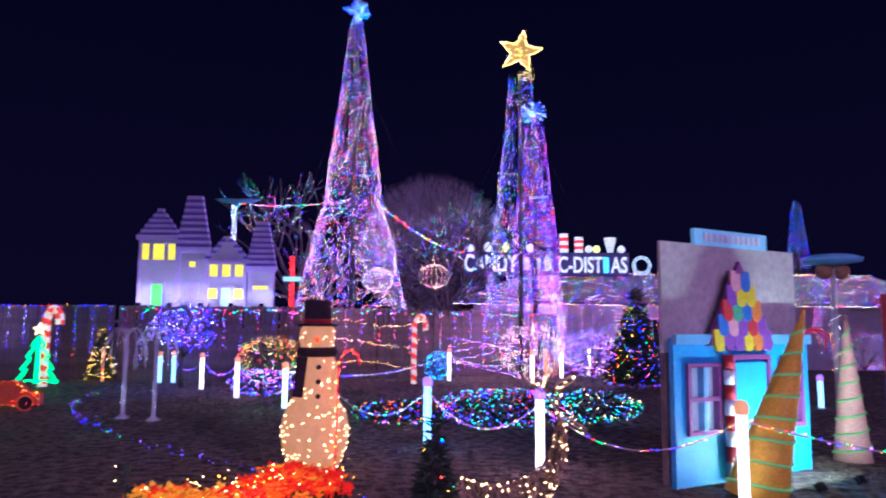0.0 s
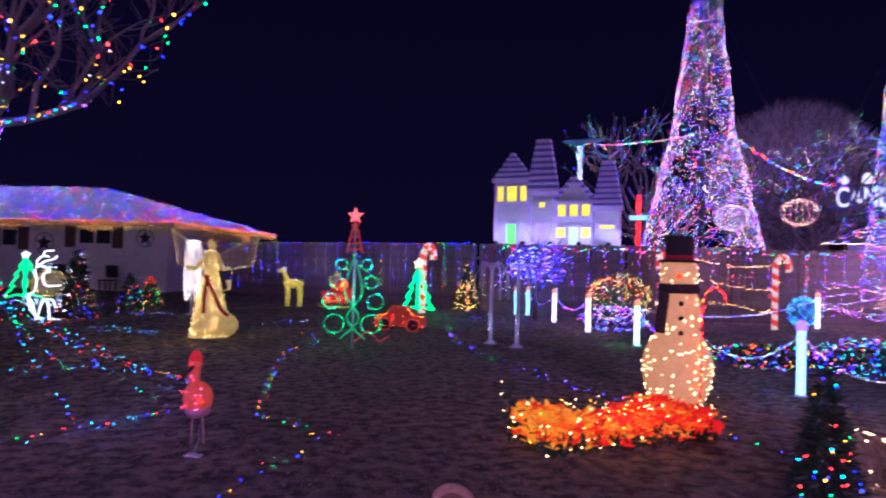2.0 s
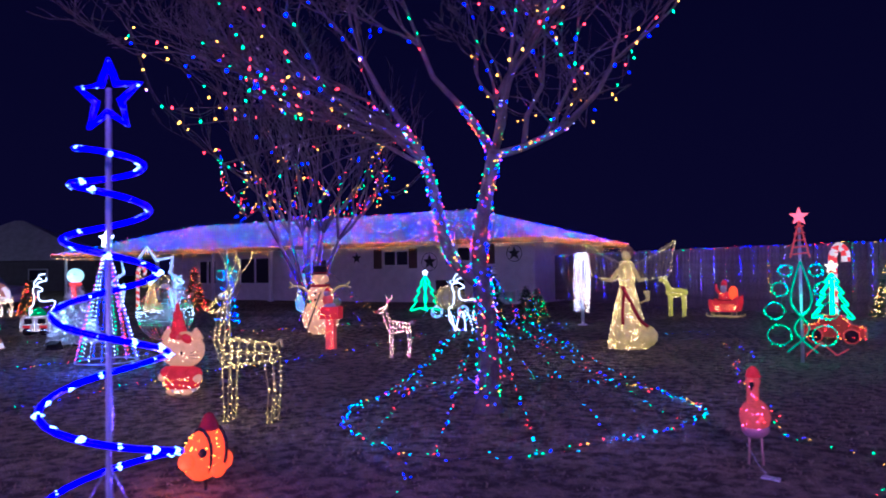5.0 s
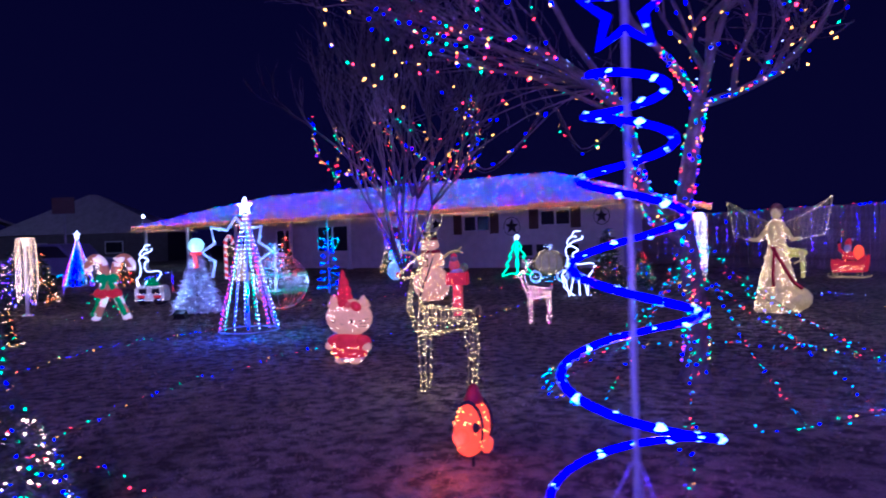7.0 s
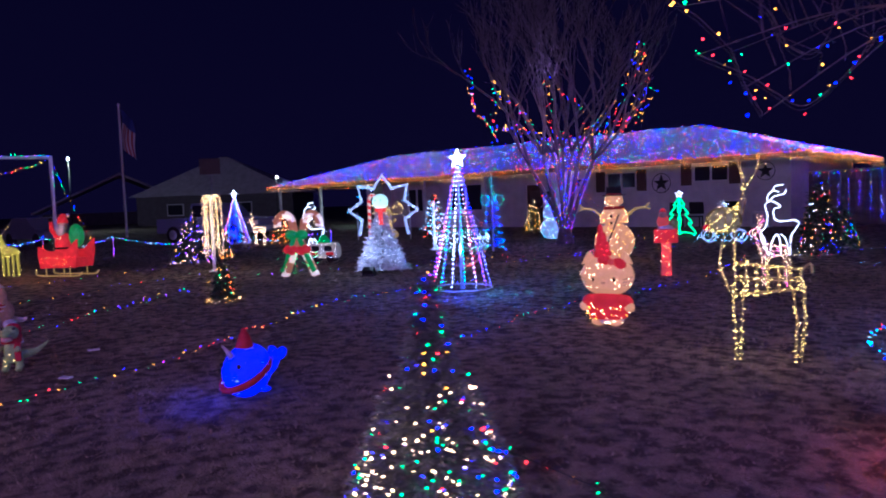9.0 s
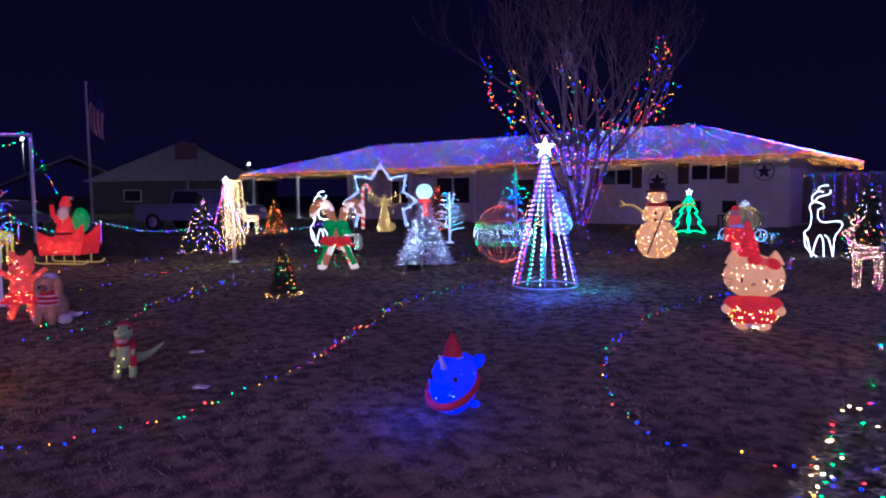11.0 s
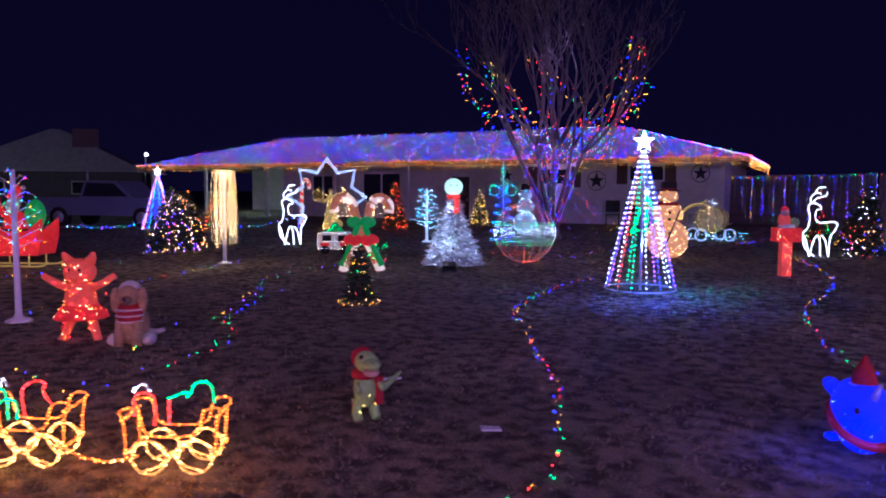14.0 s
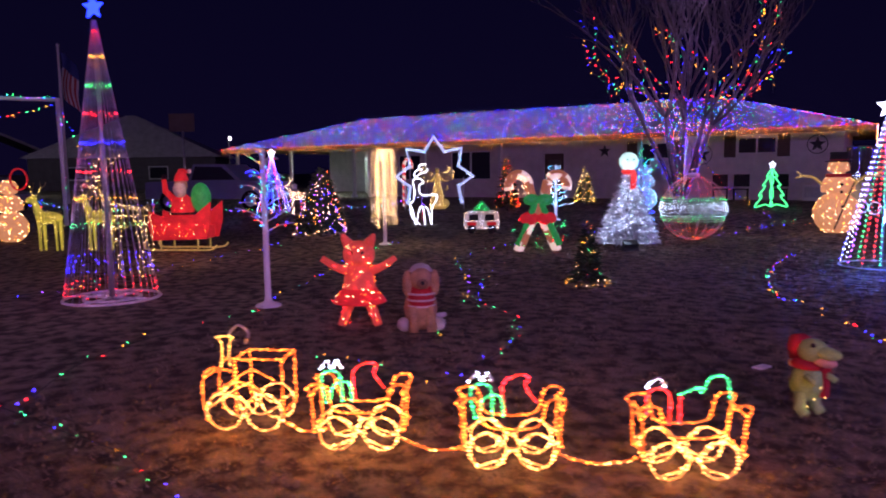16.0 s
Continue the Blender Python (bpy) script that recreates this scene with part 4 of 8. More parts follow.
up = [((-0.55, -0.7, 3.14), (-0.82, -1.05, 3.9), 0.034), ((-0.47, -0.6, 2.9), (-1.2, -1.6, 3.5), 0.030), ((-0.47, -0.6, 2.9), (-1.25, -0.6, 3.5), 0.030), ((-0.4, -0.5, 2.7), (-0.75, -1.45, 3.4), 0.028),
      ((-0.15, -0.19, 3.32), (-0.42, -0.53, 4.0), 0.034), ((0.07, 0.09, 2.84), (0.13, 0.2, 3.6), 0.05), ((0.07, 0.09, 2.84), (-0.3, 0.45, 3.5), 0.04), ((0.07, 0.09, 2.84), (0.4, 0.05, 3.6), 0.04), ((0.55, 0.69, 3.07), (0.88, 1.12, 3.78), 0.032), ((0.27, 0.34, 2.87), (0.42, 0.5, 3.55), 0.03), ((0.42, 0.52, 2.97), (0.55, 0.85, 3.65), 0.026), ((-0.5, -0.63, 3.0), (-1.45, -1.35, 3.3), 0.026), ((-0.39, -0.49, 2.66), (-0.95, -1.25, 3.15), 0.024)]
s, lines2 = bare_tree_mesh(11, 0.2, up, 5, BARK, 0.35, 0.42, 0.0, 0.0044, shrink=0.76)
for pts, r0, r1 in limbs:
    s.tube(smooth_line(pts, 4), r0, BARK, 12, r1)
s.lathe([(0.2, -0.03), (0.155, 0.06), (0.125, 0.2)], BARK, 12)
s.done("trunk", e)
b_ = Shape()
for pts, r0, r1 in limbs:
    ln = along(smooth_line(pts, 4), 0.0095)
    for k, q in enumerate(ln):
        ang, r = random.uniform(0, 6.283), r0 + (r1 - r0) * k / len(ln)
        b_.bulbs([q + Vector((math.cos(ang), math.sin(ang), 0)) * (r * 1.03 + 0.012)], [BLUE, BLUE, BLUE, GREEN, GREEN, RED, RED, AMBER, PURPLE], 0.0165)
for depth, pts in lines2:
    if depth == 6:
        b_.bulbs([q + Vector((random.uniform(-0.06, 0.06), random.uniform(-0.06, 0.06), 0)) for q in along(pts, 0.06) if q.z < 3.4], [BLUE, BLUE, GREEN, AMBER, RED, WHITE], 0.010)
b_.done("bulbs", e)["kind"] = "stuff"
c9 = Shape()
rr = random.Random(4)
for depth, pts in lines2:
    if depth in (3, 4, 5) and rr.random() < (0.12, 0.42, 0.9)[depth - 3]:
        for q in along(pts, 0.17, 0.02):
            if rr.random() < 0.6:
                c9.bulbs([q - Vector((0, 0, 0.03))], [RED, GREEN, BLUE, BLUE, AMBER, RED], rr.uniform(0.026, 0.036), 1.5)
c9.done("large_bulbs", e)["kind"] = "stuff"
# garlands hung along the rim of its crown
C9MIX = [RED, GREEN, BLUE, AMBER, BLUE, AMBER]
for step, r, ln in ((0.125, 0.019, [(-2.12, -3.17, 4.26), (-2.03, -3.06, 3.83), (-1.92, -2.93, 3.4), (-1.75, -2.7, 3.11), (-1.64, -2.57, 2.97), (-1.48, -2.37, 2.68)]),
                    (0.085, 0.013, [(-1.48, -2.37, 2.68), (-1.41, -2.28, 2.37), (-1.33, -2.17, 2.12)]),
                    (0.085, 0.013, [(-2.09, -2.17, 2.78), (-1.79, -1.79, 2.53), (-1.64, -1.6, 2.35), (-1.49, -1.41, 2.23), (-1.26, -1.12, 2.53), (-1.08, -0.88, 2.9), (-0.89, -0.64, 2.4), (-0.66, -0.35, 2.65)]),
                    (0.15, 0.018, [(-1.91, -2.75, 3.86), (-1.69, -2.47, 3.54), (-1.5, -2.23, 3.45), (-1.39, -2.09, 3.68)]),
                    (0.11, 0.015, [(-1.75, -2.23, 3.38), (-1.5, -1.9, 3.06), (-1.39, -1.77, 2.73), (-1.24, -1.58, 2.67), (-1.1, -1.4, 3.17)]),
                    (0.14, 0.019, [(-2.15, -2.73, 3.36), (-1.94, -2.46, 3.27), (-1.77, -2.25, 3.38), (-1.65, -2.09, 3.26)]),
                    (0.09, 0.016, [(0.54, 0.68, 4.36), (0.46, 0.58, 4.09), (0.61, 0.77, 3.79), (0.7, 0.88, 3.43), (0.84, 1.07, 3.37), (0.99, 1.26, 3.52)]),
                    (0.10, 0.018, [(0.86, 1.42, 3.91), (0.82, 1.37, 3.67), (0.63, 1.13, 3.6), (0.57, 1.05, 3.39), (0.55, 1.03, 3.11)]),
                    (0.10, 0.014, [(0.19, -0.08, 3.38), (0.37, 0.14, 3.18), (0.49, 0.3, 3.18), (0.62, 0.46, 3.18), (0.83, 0.74, 3.35)])):
    root = Vector((-0.5, -0.63, 3.0)) if ln[0][0] < 0 else Vector((0.5, 0.62, 3.04))
    twigs = Shape().tube([p + Vector((0.012, 0, 0.02)) for p in smooth_line([Vector(p) for p in ln], 5)], 0.0045, BARK, 4, 0.003)
    for p in (ln[0], ln[len(ln) // 2], ln[-1]):
        p = Vector(p)
        twigs.tube(smooth_line([root, root.lerp(p, 0.5) + Vector((0.0, 0.05, 0.16)), p], 5), 0.010, BARK, 5, 0.003)
        for k in range(5):
            c = root.lerp(p, 0.35 + 0.13 * k) + Vector((0, 0.03, 0.1))
            twigs.tube([c, c + Vector((rr.uniform(-0.2, 0.2), rr.uniform(-0.3, 0.1), rr.uniform(0.1, 0.4))), c + Vector((rr.uniform(-0.45, 0.3), rr.uniform(-0.6, 0.2), rr.uniform(0.3, 0.8)))], 0.0045, BARK, 3, 0.002)
    twigs.done("bough", e)
    light_string(smooth_line([YT + Vector(p) for p in ln], 6), C9MIX, step, r * 1.5, "multicolour bulbs strung along a bare bough", group="bough strings", jitter=0.075)
# cone of strings from the trunk to the ring on the lawn
RING = [(-7.72, 2.38), (-8.56, 2.98), (-9.03, 3.98), (-9.19, 5.04), (-8.61, 5.87), (-7.55, 6.18), (-6.36, 5.86), (-5.66, 5.3), (-5.48, 4.45), (-5.6, 3.69), (-5.76, 3.06), (-6.14, 2.43), (-6.75, 2.23)]
ring_pts = smooth_line([(x, y, 0.03) for x, y in RING], 5, True)
light_string(ring_pts + ring_pts[:1], [BLUE, CYAN, CYAN, GREEN, RED, BLUE, AMBER], 0.055, 0.013, "ring of multicolour lights on the lawn round a tree", jitter=0.03)
for k in range(11):
    q = ring_pts[(k * 6 + 2) % len(ring_pts)]
    light_string(sag((-7.42 + 0.1 * math.cos(k), 3.97 + 0.1 * math.sin(k), 1.3 + 0.05 * (k % 4)), q, 0.12), [CYAN, GREEN, CYAN, BLUE, RED], 0.07, 0.012, "string of lights sloping from trunk to lawn", group="trunk strings")

e = base_empty("tree", pose(-23.0, 9.7, 0), "bare vase-shaped tree wound with lights before the house", "tree")
f2 = [((0.03 * math.cos(k), 0.03 * math.sin(k), 0.15), (0.55 * u_ - 0.83 * w_, 0.83 * u_ + 0.55 * w_, z_), r_) for k, (u_, w_, z_, r_) in enumerate(
    ((-1.05, 0.1, 2.5, 0.075), (-0.62, -0.35, 2.8, 0.08), (-0.3, 0.4, 2.9, 0.07), (0.0, -0.1, 3.0, 0.085), (0.3, 0.45, 2.9, 0.07), (0.5, -0.4, 2.8, 0.075), (0.95, 0.15, 2.6, 0.08), (-0.15, -0.55, 2.7, 0.06)))]
s, lines = bare_tree_mesh(21, 0.5, f2, 4, BARK, 0.55, 0.40, -0.04, 0.0085, shrink=0.74)
s.lathe([(0.3, -0.03), (0.24, 0.15), (0.17, 0.5)], BARK, 12)
s.done("trunk", e)
b_ = Shape()
for a, bb, r in f2:
    a, bb = Vector(a), Vector(bb)
    for k in range(105):
        t, ang = random.random(), random.uniform(0, 6.283)
        b_.bulbs([a.lerp(bb, t) + Vector((math.cos(ang), math.sin(ang), 0)) * (r + 0.02)], [BLUE, PURPLE, BLUE, BLUE, RED, GREEN, AMBER], 0.017)
b_.done("bulbs", e)["kind"] = "stuff"
T2 = Vector((-23.0, 9.7, 0))
R_, U_ = Vector((0.55, 0.83, 0)), Vector((0, 0, 1))
for pts in (((-3.1, 5.6), (-3.0, 4.7), (-2.6, 4.0), (-1.9, 3.7), (-1.2, 3.55)), ((-2.3, 5.3), (-2.2, 4.5), (-2.35, 3.9), (-2.2, 3.3)), ((-2.2, 4.9), (-1.6, 4.5), (-1.2, 4.0), (-0.6, 3.4)), ((-0.9, 5.4), (-0.4, 4.7), (-0.5, 4.0), (-0.3, 3.4)), ((-0.5, 5.2), (0.1, 4.6), (0.6, 4.2), (0.8, 3.4)),
            ((0.6, 3.4), (1.3, 3.9), (1.8, 4.6), (2.2, 5.3), (2.4, 6.1)), ((2.4, 6.1), (2.5, 5.2), (2.7, 4.7), (2.4, 4.2), (2.3, 3.6)), ((1.0, 3.4), (1.5, 3.6), (2.2, 4.1), (2.5, 4.9)), ((-1.9, 3.9), (-1.3, 3.7), (-0.9, 3.3), (0.2, 3.5)), ((2.0, 4.0), (1.7, 3.6), (1.4, 3.3))):
    for off, dz in ((0.0, 0.0), (0.3, -0.14)):
        light_string(smooth_line([T2 + R_ * (a * 0.96 + off * 0.5) + Vector((0.83, -0.55, 0)) * off * 2 + U_ * (z + dz) for a, z in pts], 6), MULTI + [RED, AMBER], 0.125, 0.031, "multicolour string on bare tree branches", group="branch strings", jitter=0.07)
for k in range(5):
    a = -0.6 + 0.75 * k
    light_string(sag(T2 + Vector((0, 0, 2.4)), T2 + Vector((2.6 * math.cos(a), 2.6 * math.sin(a), 0.03)), 0.3), [AMBER, BLUE, RED, PURPLE], 0.16, 0.017, "string of lights sloping from trunk to lawn", group="trunk strings")


# ---------------------------------------------------------------- ground strings
def lawn_string(pts, palette=MULTI, step=0.13, r=0.013, closed=False):
    r, step = (r * 0.95, step) if pts[0] in ((-11.4, -6.3), (-7.14, -1.19)) else (r * 0.86, step * 1.06)
    light_string(smooth_line([(x, y, 0.034) for x, y in pts], 6, closed), palette, step, r, "thin multicolour light string lying on the lawn", group="lawn strings", jitter=0.02)


lawn_string([(-3.2, 2.4), (-3.28, 2.89), (-3.29, 3.17), (-3.47, 3.84), (-3.50, 4.45), (-3.29, 4.60), (-3.72, 4.59), (-4.19, 4.83), (-4.59, 4.92), (-5.60, 6.23), (-6.55, 7.49), (-7.36, 8.84), (-7.56, 9.71), (-8.56, 10.63), (-9.02, 10.91)], [BLUE, BLUE, GREEN, RED, AMBER], 0.10, 0.012)
lawn_string([(-8.02, 17.72), (-7.15, 14.15), (-6.5, 12.6), (-5.6, 11.2), (-4.5, 9.88), (-3.24, 8.61), (-2.31, 7.79), (-1.4, 6.9), (-0.2, 5.9)], [BLUE, BLUE, GREEN, PURPLE], 0.13, 0.013)
lawn_string([(-5.0, 0.5), (-5.26, 0.97), (-5.50, 1.33), (-5.79, 1.79), (-6.23, 2.04)], MULTI, 0.11, 0.012)
lawn_string([(-11.4, -6.3), (-11.09, -5.70), (-10.92, -5.36), (-10.71, -4.94), (-10.82, -4.41), (-10.94, -3.93), (-11.43, -3.38), (-11.85, -2.87), (-12.30, -2.49), (-13.56, -1.40), (-14.49, -0.61), (-15.38, 1.03), (-15.98, 2.80)], MULTI + [RED, AMBER], 0.085, 0.0125)
lawn_string([(-7.14, -1.19), (-7.67, -1.28), (-8.2, -1.40), (-8.97, -1.65), (-9.51, -1.45), (-10.2, -0.9), (-11.0, -0.1), (-11.76, 1.12), (-12.3, 2.2), (-12.66, 3.87), (-13.6, 6.2), (-15.49, 9.24)], MULTI, 0.12, 0.0125)
lawn_string([(-15.20, -7.89), (-15.99, -7.47), (-16.52, -6.92), (-16.75, -6.3), (-17.00, -5.81), (-18.16, -4.75), (-19.27, -3.74), (-20.5, -2.6), (-22, -0.8)], MULTI, 0.17, 0.014)
lawn_string([(-15.6, -8.2), (-15.27, -7.98), (-14.58, -7.74), (-14.01, -7.54), (-13.5, -7.5), (-12.9, -7.3), (-12.2, -7.0)], MULTI, 0.15, 0.012)
lawn_string([(-17.5, -2.2), (-16.13, -3.59), (-15.30, -3.81), (-14.57, -4.42), (-14.19, -5.09), (-14.08, -5.53), (-14.48, -5.68), (-15.2, -5.9)], [BLUE, GREEN, AMBER, RED], 0.13, 0.013)
lawn_string([(-19.88, -7.64), (-20.01, -6.85), (-21.02, -5.67), (-22.31, -3.84), (-23.65, -2.27)], [BLUE, PURPLE, GREEN, AMBER], 0.18, 0.015)
lawn_string([(-14.63, -5.04), (-15.6, -4.5), (-16.40, -3.5), (-17.8, -2.4), (-19.02, -1.61), (-19.99, 0.48), (-19.87, 1.72), (-18.6, 4.5), (-18.9, 7.0), (-19.6, 10)], [BLUE, PURPLE, AMBER, GREEN], 0.17, 0.015)
lawn_string([(-20.5, 3), (-19.5, 6), (-18.6, 9), (-18.2, 12), (-18.6, 15)], [AMBER, BLUE, RED], 0.2, 0.016)
for x, y in ((-12.6, 9.6), (-11.7, 9.3), (-10.4, 12.5), (-14.8, 12.5)):
    lawn_string([(x + 0.5 * math.cos(t), y + 0.35 * math.sin(1.7 * t)) for t in (0, 0.9, 1.7, 2.8, 4.0, 5.1)], [BLUE, WHITE, CYAN], 0.12, 0.014)
# string on stakes along the drive
stk = [(-36.5, -7.5), (-33.6, -5.6), (-30.4, -3.3), (-28.6, 0.2), (-27.0, 3.2)]
for (x0, y0), (x1, y1) in zip(stk, stk[1:]):
    light_string(sag((x0, y0, 0.7), (x1, y1, 0.7), 0.3), [BLUE, CYAN, PURPLE, GREEN, WHITE], 0.12, 0.024, "blue string of lights sagging between stakes", group="stake strings")
for x, y in stk:
    s = Shape().tube([(0, 0, 0), (0, 0, 0.72)], 0.012, STEEL, 6).bulbs([(0.02, 0, 0.05 + 0.08 * k) for k in range(8)], [BLUE, PURPLE, RED], 0.022)
    figure(s, "stake", pose(x, y, 0), "thin metal stake wound with lights", "stake", "stakes")

# ---------------------------------------------------------------- lit posts and rope lights of the walkway
def lit_post(x, y, h, color, cap, label):
    e = base_empty("lit_post", pose(x, y, 0), label, "lit post", "walkway posts")
    Shape().lathe([(0.045, 0.0), (0.045, h - 0.03), (0.03, h - 0.02)], color, 10).done("tube", e)
    Shape().lathe([(0.05, h - 0.025), (0.06, h), (0.062, h + 0.05), (0.04, h + 0.09), (0.01, h + 0.1)], cap, 10).done("cap", e)
    Shape().lathe([(0.07, 0), (0.07, 0.02), (0.05, 0.03)], WHITEPLASTIC, 10).done("foot", e)


PW = emit("post_white", (1, 0.8, 0.95), 2.4)
PB = emit("post_ice_blue", (0.25, 0.6, 1), 2.6)
PG = emit("post_mint", (0.6, 1, 0.8), 2.2)
PO = emit("post_orange", (1, 0.2, 0.05), 1.6)
CAPV = principled("violet_cap", (0.3, 0.2, 0.6), 0.4, glow=(0.35, 0.15, 1), glow_strength=1.2)
CAPO = principled("orange_cap", (0.7, 0.35, 0.2), 0.4, glow=(1, 0.4, 0.15), glow_strength=0.5)
posts = [(-0.18, 9.03, 0.78, PB, CAPV), (1.03, 7.54, 0.78, PW, CAPV), (2.57, 6.16, 0.80, PW, CAPO), (-2.85, 13.0, 0.75, PG, CAPO), (-4.28, 14.93, 0.76, PW, CAPO), (-5.65, 16.81, 0.76, PW, CAPO),
         (0.2, 20.04, 0.82, PW, CAPO), (4.72, 22.89, 0.85, PW, CAPO), (6.3, 24.0, 0.80, PW, CAPO), (-9.0, 18.9, 0.78, PO, CAPO), (-7.03, 18.7, 0.72, PB, CAPO), (-7.35, 18.6, 0.72, PB, CAPO), (2.4, 19.0, 0.8, PW, CAPO), (3.0, 20.6, 0.8, PO, CAPO), (3.6, 21.5, 0.8, PW, CAPO), (-1.5, 9.6, 0.8, PW, CAPO), (7.3, 13.8, 0.55, PB, CAPV)]
for x, y, h, m, c in posts:
    lit_post(x, y, h, m, c, {PB: "ice-blue glowing tube post with a round cap", PW: "white glowing tube post with a round cap", PG: "mint glowing tube post with a round cap", PO: "orange glowing tube post with a round cap"}[m])
for i, j, pal in ((15, 0, [WHITE, WHITE, CYAN]), (0, 1, [WHITE, PINK, WARM, BLUE]), (1, 2, MULTI + [WARM]), (3, 15, [BLUE, PURPLE, WHITE]), (3, 4, [BLUE, PINK, PURPLE]), (4, 5, [BLUE, PINK, PURPLE]), (5, 10, [BLUE, PURPLE]), (6, 12, [CYAN, PURPLE, WHITE]), (12, 13, [PINK, BLUE]), (13, 14, [WHITE, BLUE]), (14, 7, [BLUE, CYAN]), (7, 8, [CYAN, PURPLE]), (6, 3, [BLUE, WHITE])):
    a, b = posts[i], posts[j]
    light_string(sag((a[0], a[1], a[2] - 0.06), (b[0], b[1], b[2] - 0.06), 0.36 if i in (0, 1, 15) else 0.28), pal, 0.032 if i in (0, 1, 15) else 0.06, 0.014 if i in (0, 1, 15) else 0.018, "rope of lights sagging between glowing posts", group="rope lights", wire=CLEARWIRE, wire_r=0.008, jitter=0.003)
light_string(sag((2.57, 6.16, 0.74), (5.2, 5.4, 0.5), 0.12), MULTI + [PURPLE], 0.035, 0.014, "rope of lights sagging from a glowing post", wire=CLEARWIRE, wire_r=0.008)

# ---------------------------------------------------------------- decorated firs and light cones
def fir(x, y, h, r, sprigs, palette, count, label, needles=NEEDLES, br=0.012, top="", seed=1, name="christmas_tree", fine=1.0, outline=None):
    rnd = random.Random(seed)
    wide = outline or (lambda t_: r * (1 - t_))
    e = base_empty(name, pose(x, y, 0), label, "christmas tree", "christmas trees")
    Shape().lathe([(0.03 + 0.02 * r, 0), (0.015, h * 0.9)], BARK, 8).done("trunk", e)
    s = Shape()
    for k in range(sprigs):
        t = 1 - math.sqrt(rnd.random())
        z = h * (0.06 + 0.92 * t)
        rad = wide(t) * rnd.uniform(0.35, 1.05) + 0.01
        a = rnd.uniform(0, 6.283)
        c = Vector((rad * math.cos(a), rad * math.sin(a), z))
        d = Vector((math.cos(a + rnd.gauss(0, 0.5)), math.sin(a + rnd.gauss(0, 0.5)), rnd.uniform(-0.45, 0.5))).normalized() * rnd.uniform(0.07, 0.14) * (0.5 + 0.5 * h) * fine
        o = d.cross(Vector((rnd.gauss(0, 1), rnd.gauss(0, 1), 1))).normalized() * 0.016 * (0.5 + 0.5 * h) * fine
        s.add([c - d * 0.4, c + o, c + d, c - o], [(0, 1, 2, 3)], needles)
    s.done("needle_crown", e)
    b = Shape()
    pts = []
    for k in range(count):
        t = 1 - math.sqrt(rnd.random())
        a = rnd.uniform(0, 6.283)
        rad = wide(t) * rnd.uniform(0.9, 1.08) + 0.015
        pts.append((rad * math.cos(a), rad * math.sin(a), h * (0.05 + 0.93 * t)))
    b.bulbs(pts, palette, br)
    b.done("bulbs", e)["kind"] = "stuff"
    if top == "star":
        Shape().plate(star_outline(0.09 * (0.5 + h / 2)), 0.03, emit("white_star", (0.9, 0.95, 1), 4), (0, 0, h + 0.06), 0).done("star", e)
    return e


# tall fir close to the path: dark and multicolour above, warm white below
# needles paler than other firs', carrying the bulbs' light in their colour
PALENEEDLES = principled("pale_needles", (0.16, 0.18, 0.13), 0.7, 0, 12, 0.5)
spire = lambda t_: 0.40 * (1 - t_) if t_ < 0.5 else 0.125 * (1 - (t_ - 0.5) / 0.56)
e = fir(-7.38, -2.02, 1.2, 0.40, 15000, [GREEN, BLUE, RED, AMBER, BLUE, GREEN], 120, "small fir with warm and multicolour lights by the path", PALENEEDLES, br=0.0125, seed=2, fine=0.4, outline=spire)
lower = Shape()
rnd = random.Random(12)
for k in range(330):
    z = 0.62 * (1 - math.sqrt(rnd.random())) + 0.05 + 0.1 * rnd.random()
    rad = 0.42 * (1 - z / 1.25)
    a = rnd.uniform(0, 6.283)
    lower.bulbs([(rad * math.cos(a), rad * math.sin(a), z)], [WARM, WARM, WARM, WARM, WARM, GREEN, BLUE], 0.0125)
for k in range(46):
    z, a = rnd.uniform(0.7, 1.17), rnd.uniform(0, 6.283)
    rad = 0.135 * (1 - (z / 1.2 - 0.5) / 0.56)
    lower.bulbs([(rad * math.cos(a), rad * math.sin(a), z)], [GREEN, BLUE, RED, BLUE, AMBER], 0.014)
lower.done("warm_bulbs", e)["kind"] = "stuff"
fir(-0.05, 4.85, 0.95, 0.2, 1500, [RED, GREEN, BLUE, AMBER, CYAN], 60, "small dark fir with few multicolour lights", fine=0.7, br=0.017, seed=3)
fir(4.85, 17.8, 2.65, 0.75, 2200, MULTI, 330, "tall dark fir with multicolour lights", br=0.021, seed=4)
white_tree = fir(-18.55, 1.88, 1.40, 0.50, 3400, [WHITE], 200, "white tinsel tree with white lights", WHITENEEDLES, 0.014, seed=5)
fir(-16.2, -1.75, 0.78, 0.16, 800, [ORANGE, AMBER, RED, GREEN, WARM], 70, "small slim fir with amber lights at its foot", br=0.011, seed=6)
light_string(circle(0.27, 20, (-16.2, -1.75, 0.03)), [WARM, AMBER], 0.05, 0.012, "ring of warm lights at the foot of a small fir")
fir(-24.2, -1.4, 1.55, 0.55, 1300, [WARM, WARM, AMBER, BLUE, PURPLE], 230, "fir with warm white and blue lights", br=0.018, seed=7, top="")
fir(-25.4, -0.6, 1.5, 0.4, 900, [AMBER, WARM, ORANGE], 130, "slim fir with amber lights", br=0.018, seed=8)
fir(-31.76, 2.61, 1.45, 0.4, 700, [AMBER, RED, ORANGE], 140, "fir with orange lights beside the carport", br=0.022, seed=9)
fir(-28.3, 7.6, 1.95, 0.42, 700, [RED, ORANGE, RED, AMBER], 150, "slim fir with red and orange lights", br=0.02, seed=10)
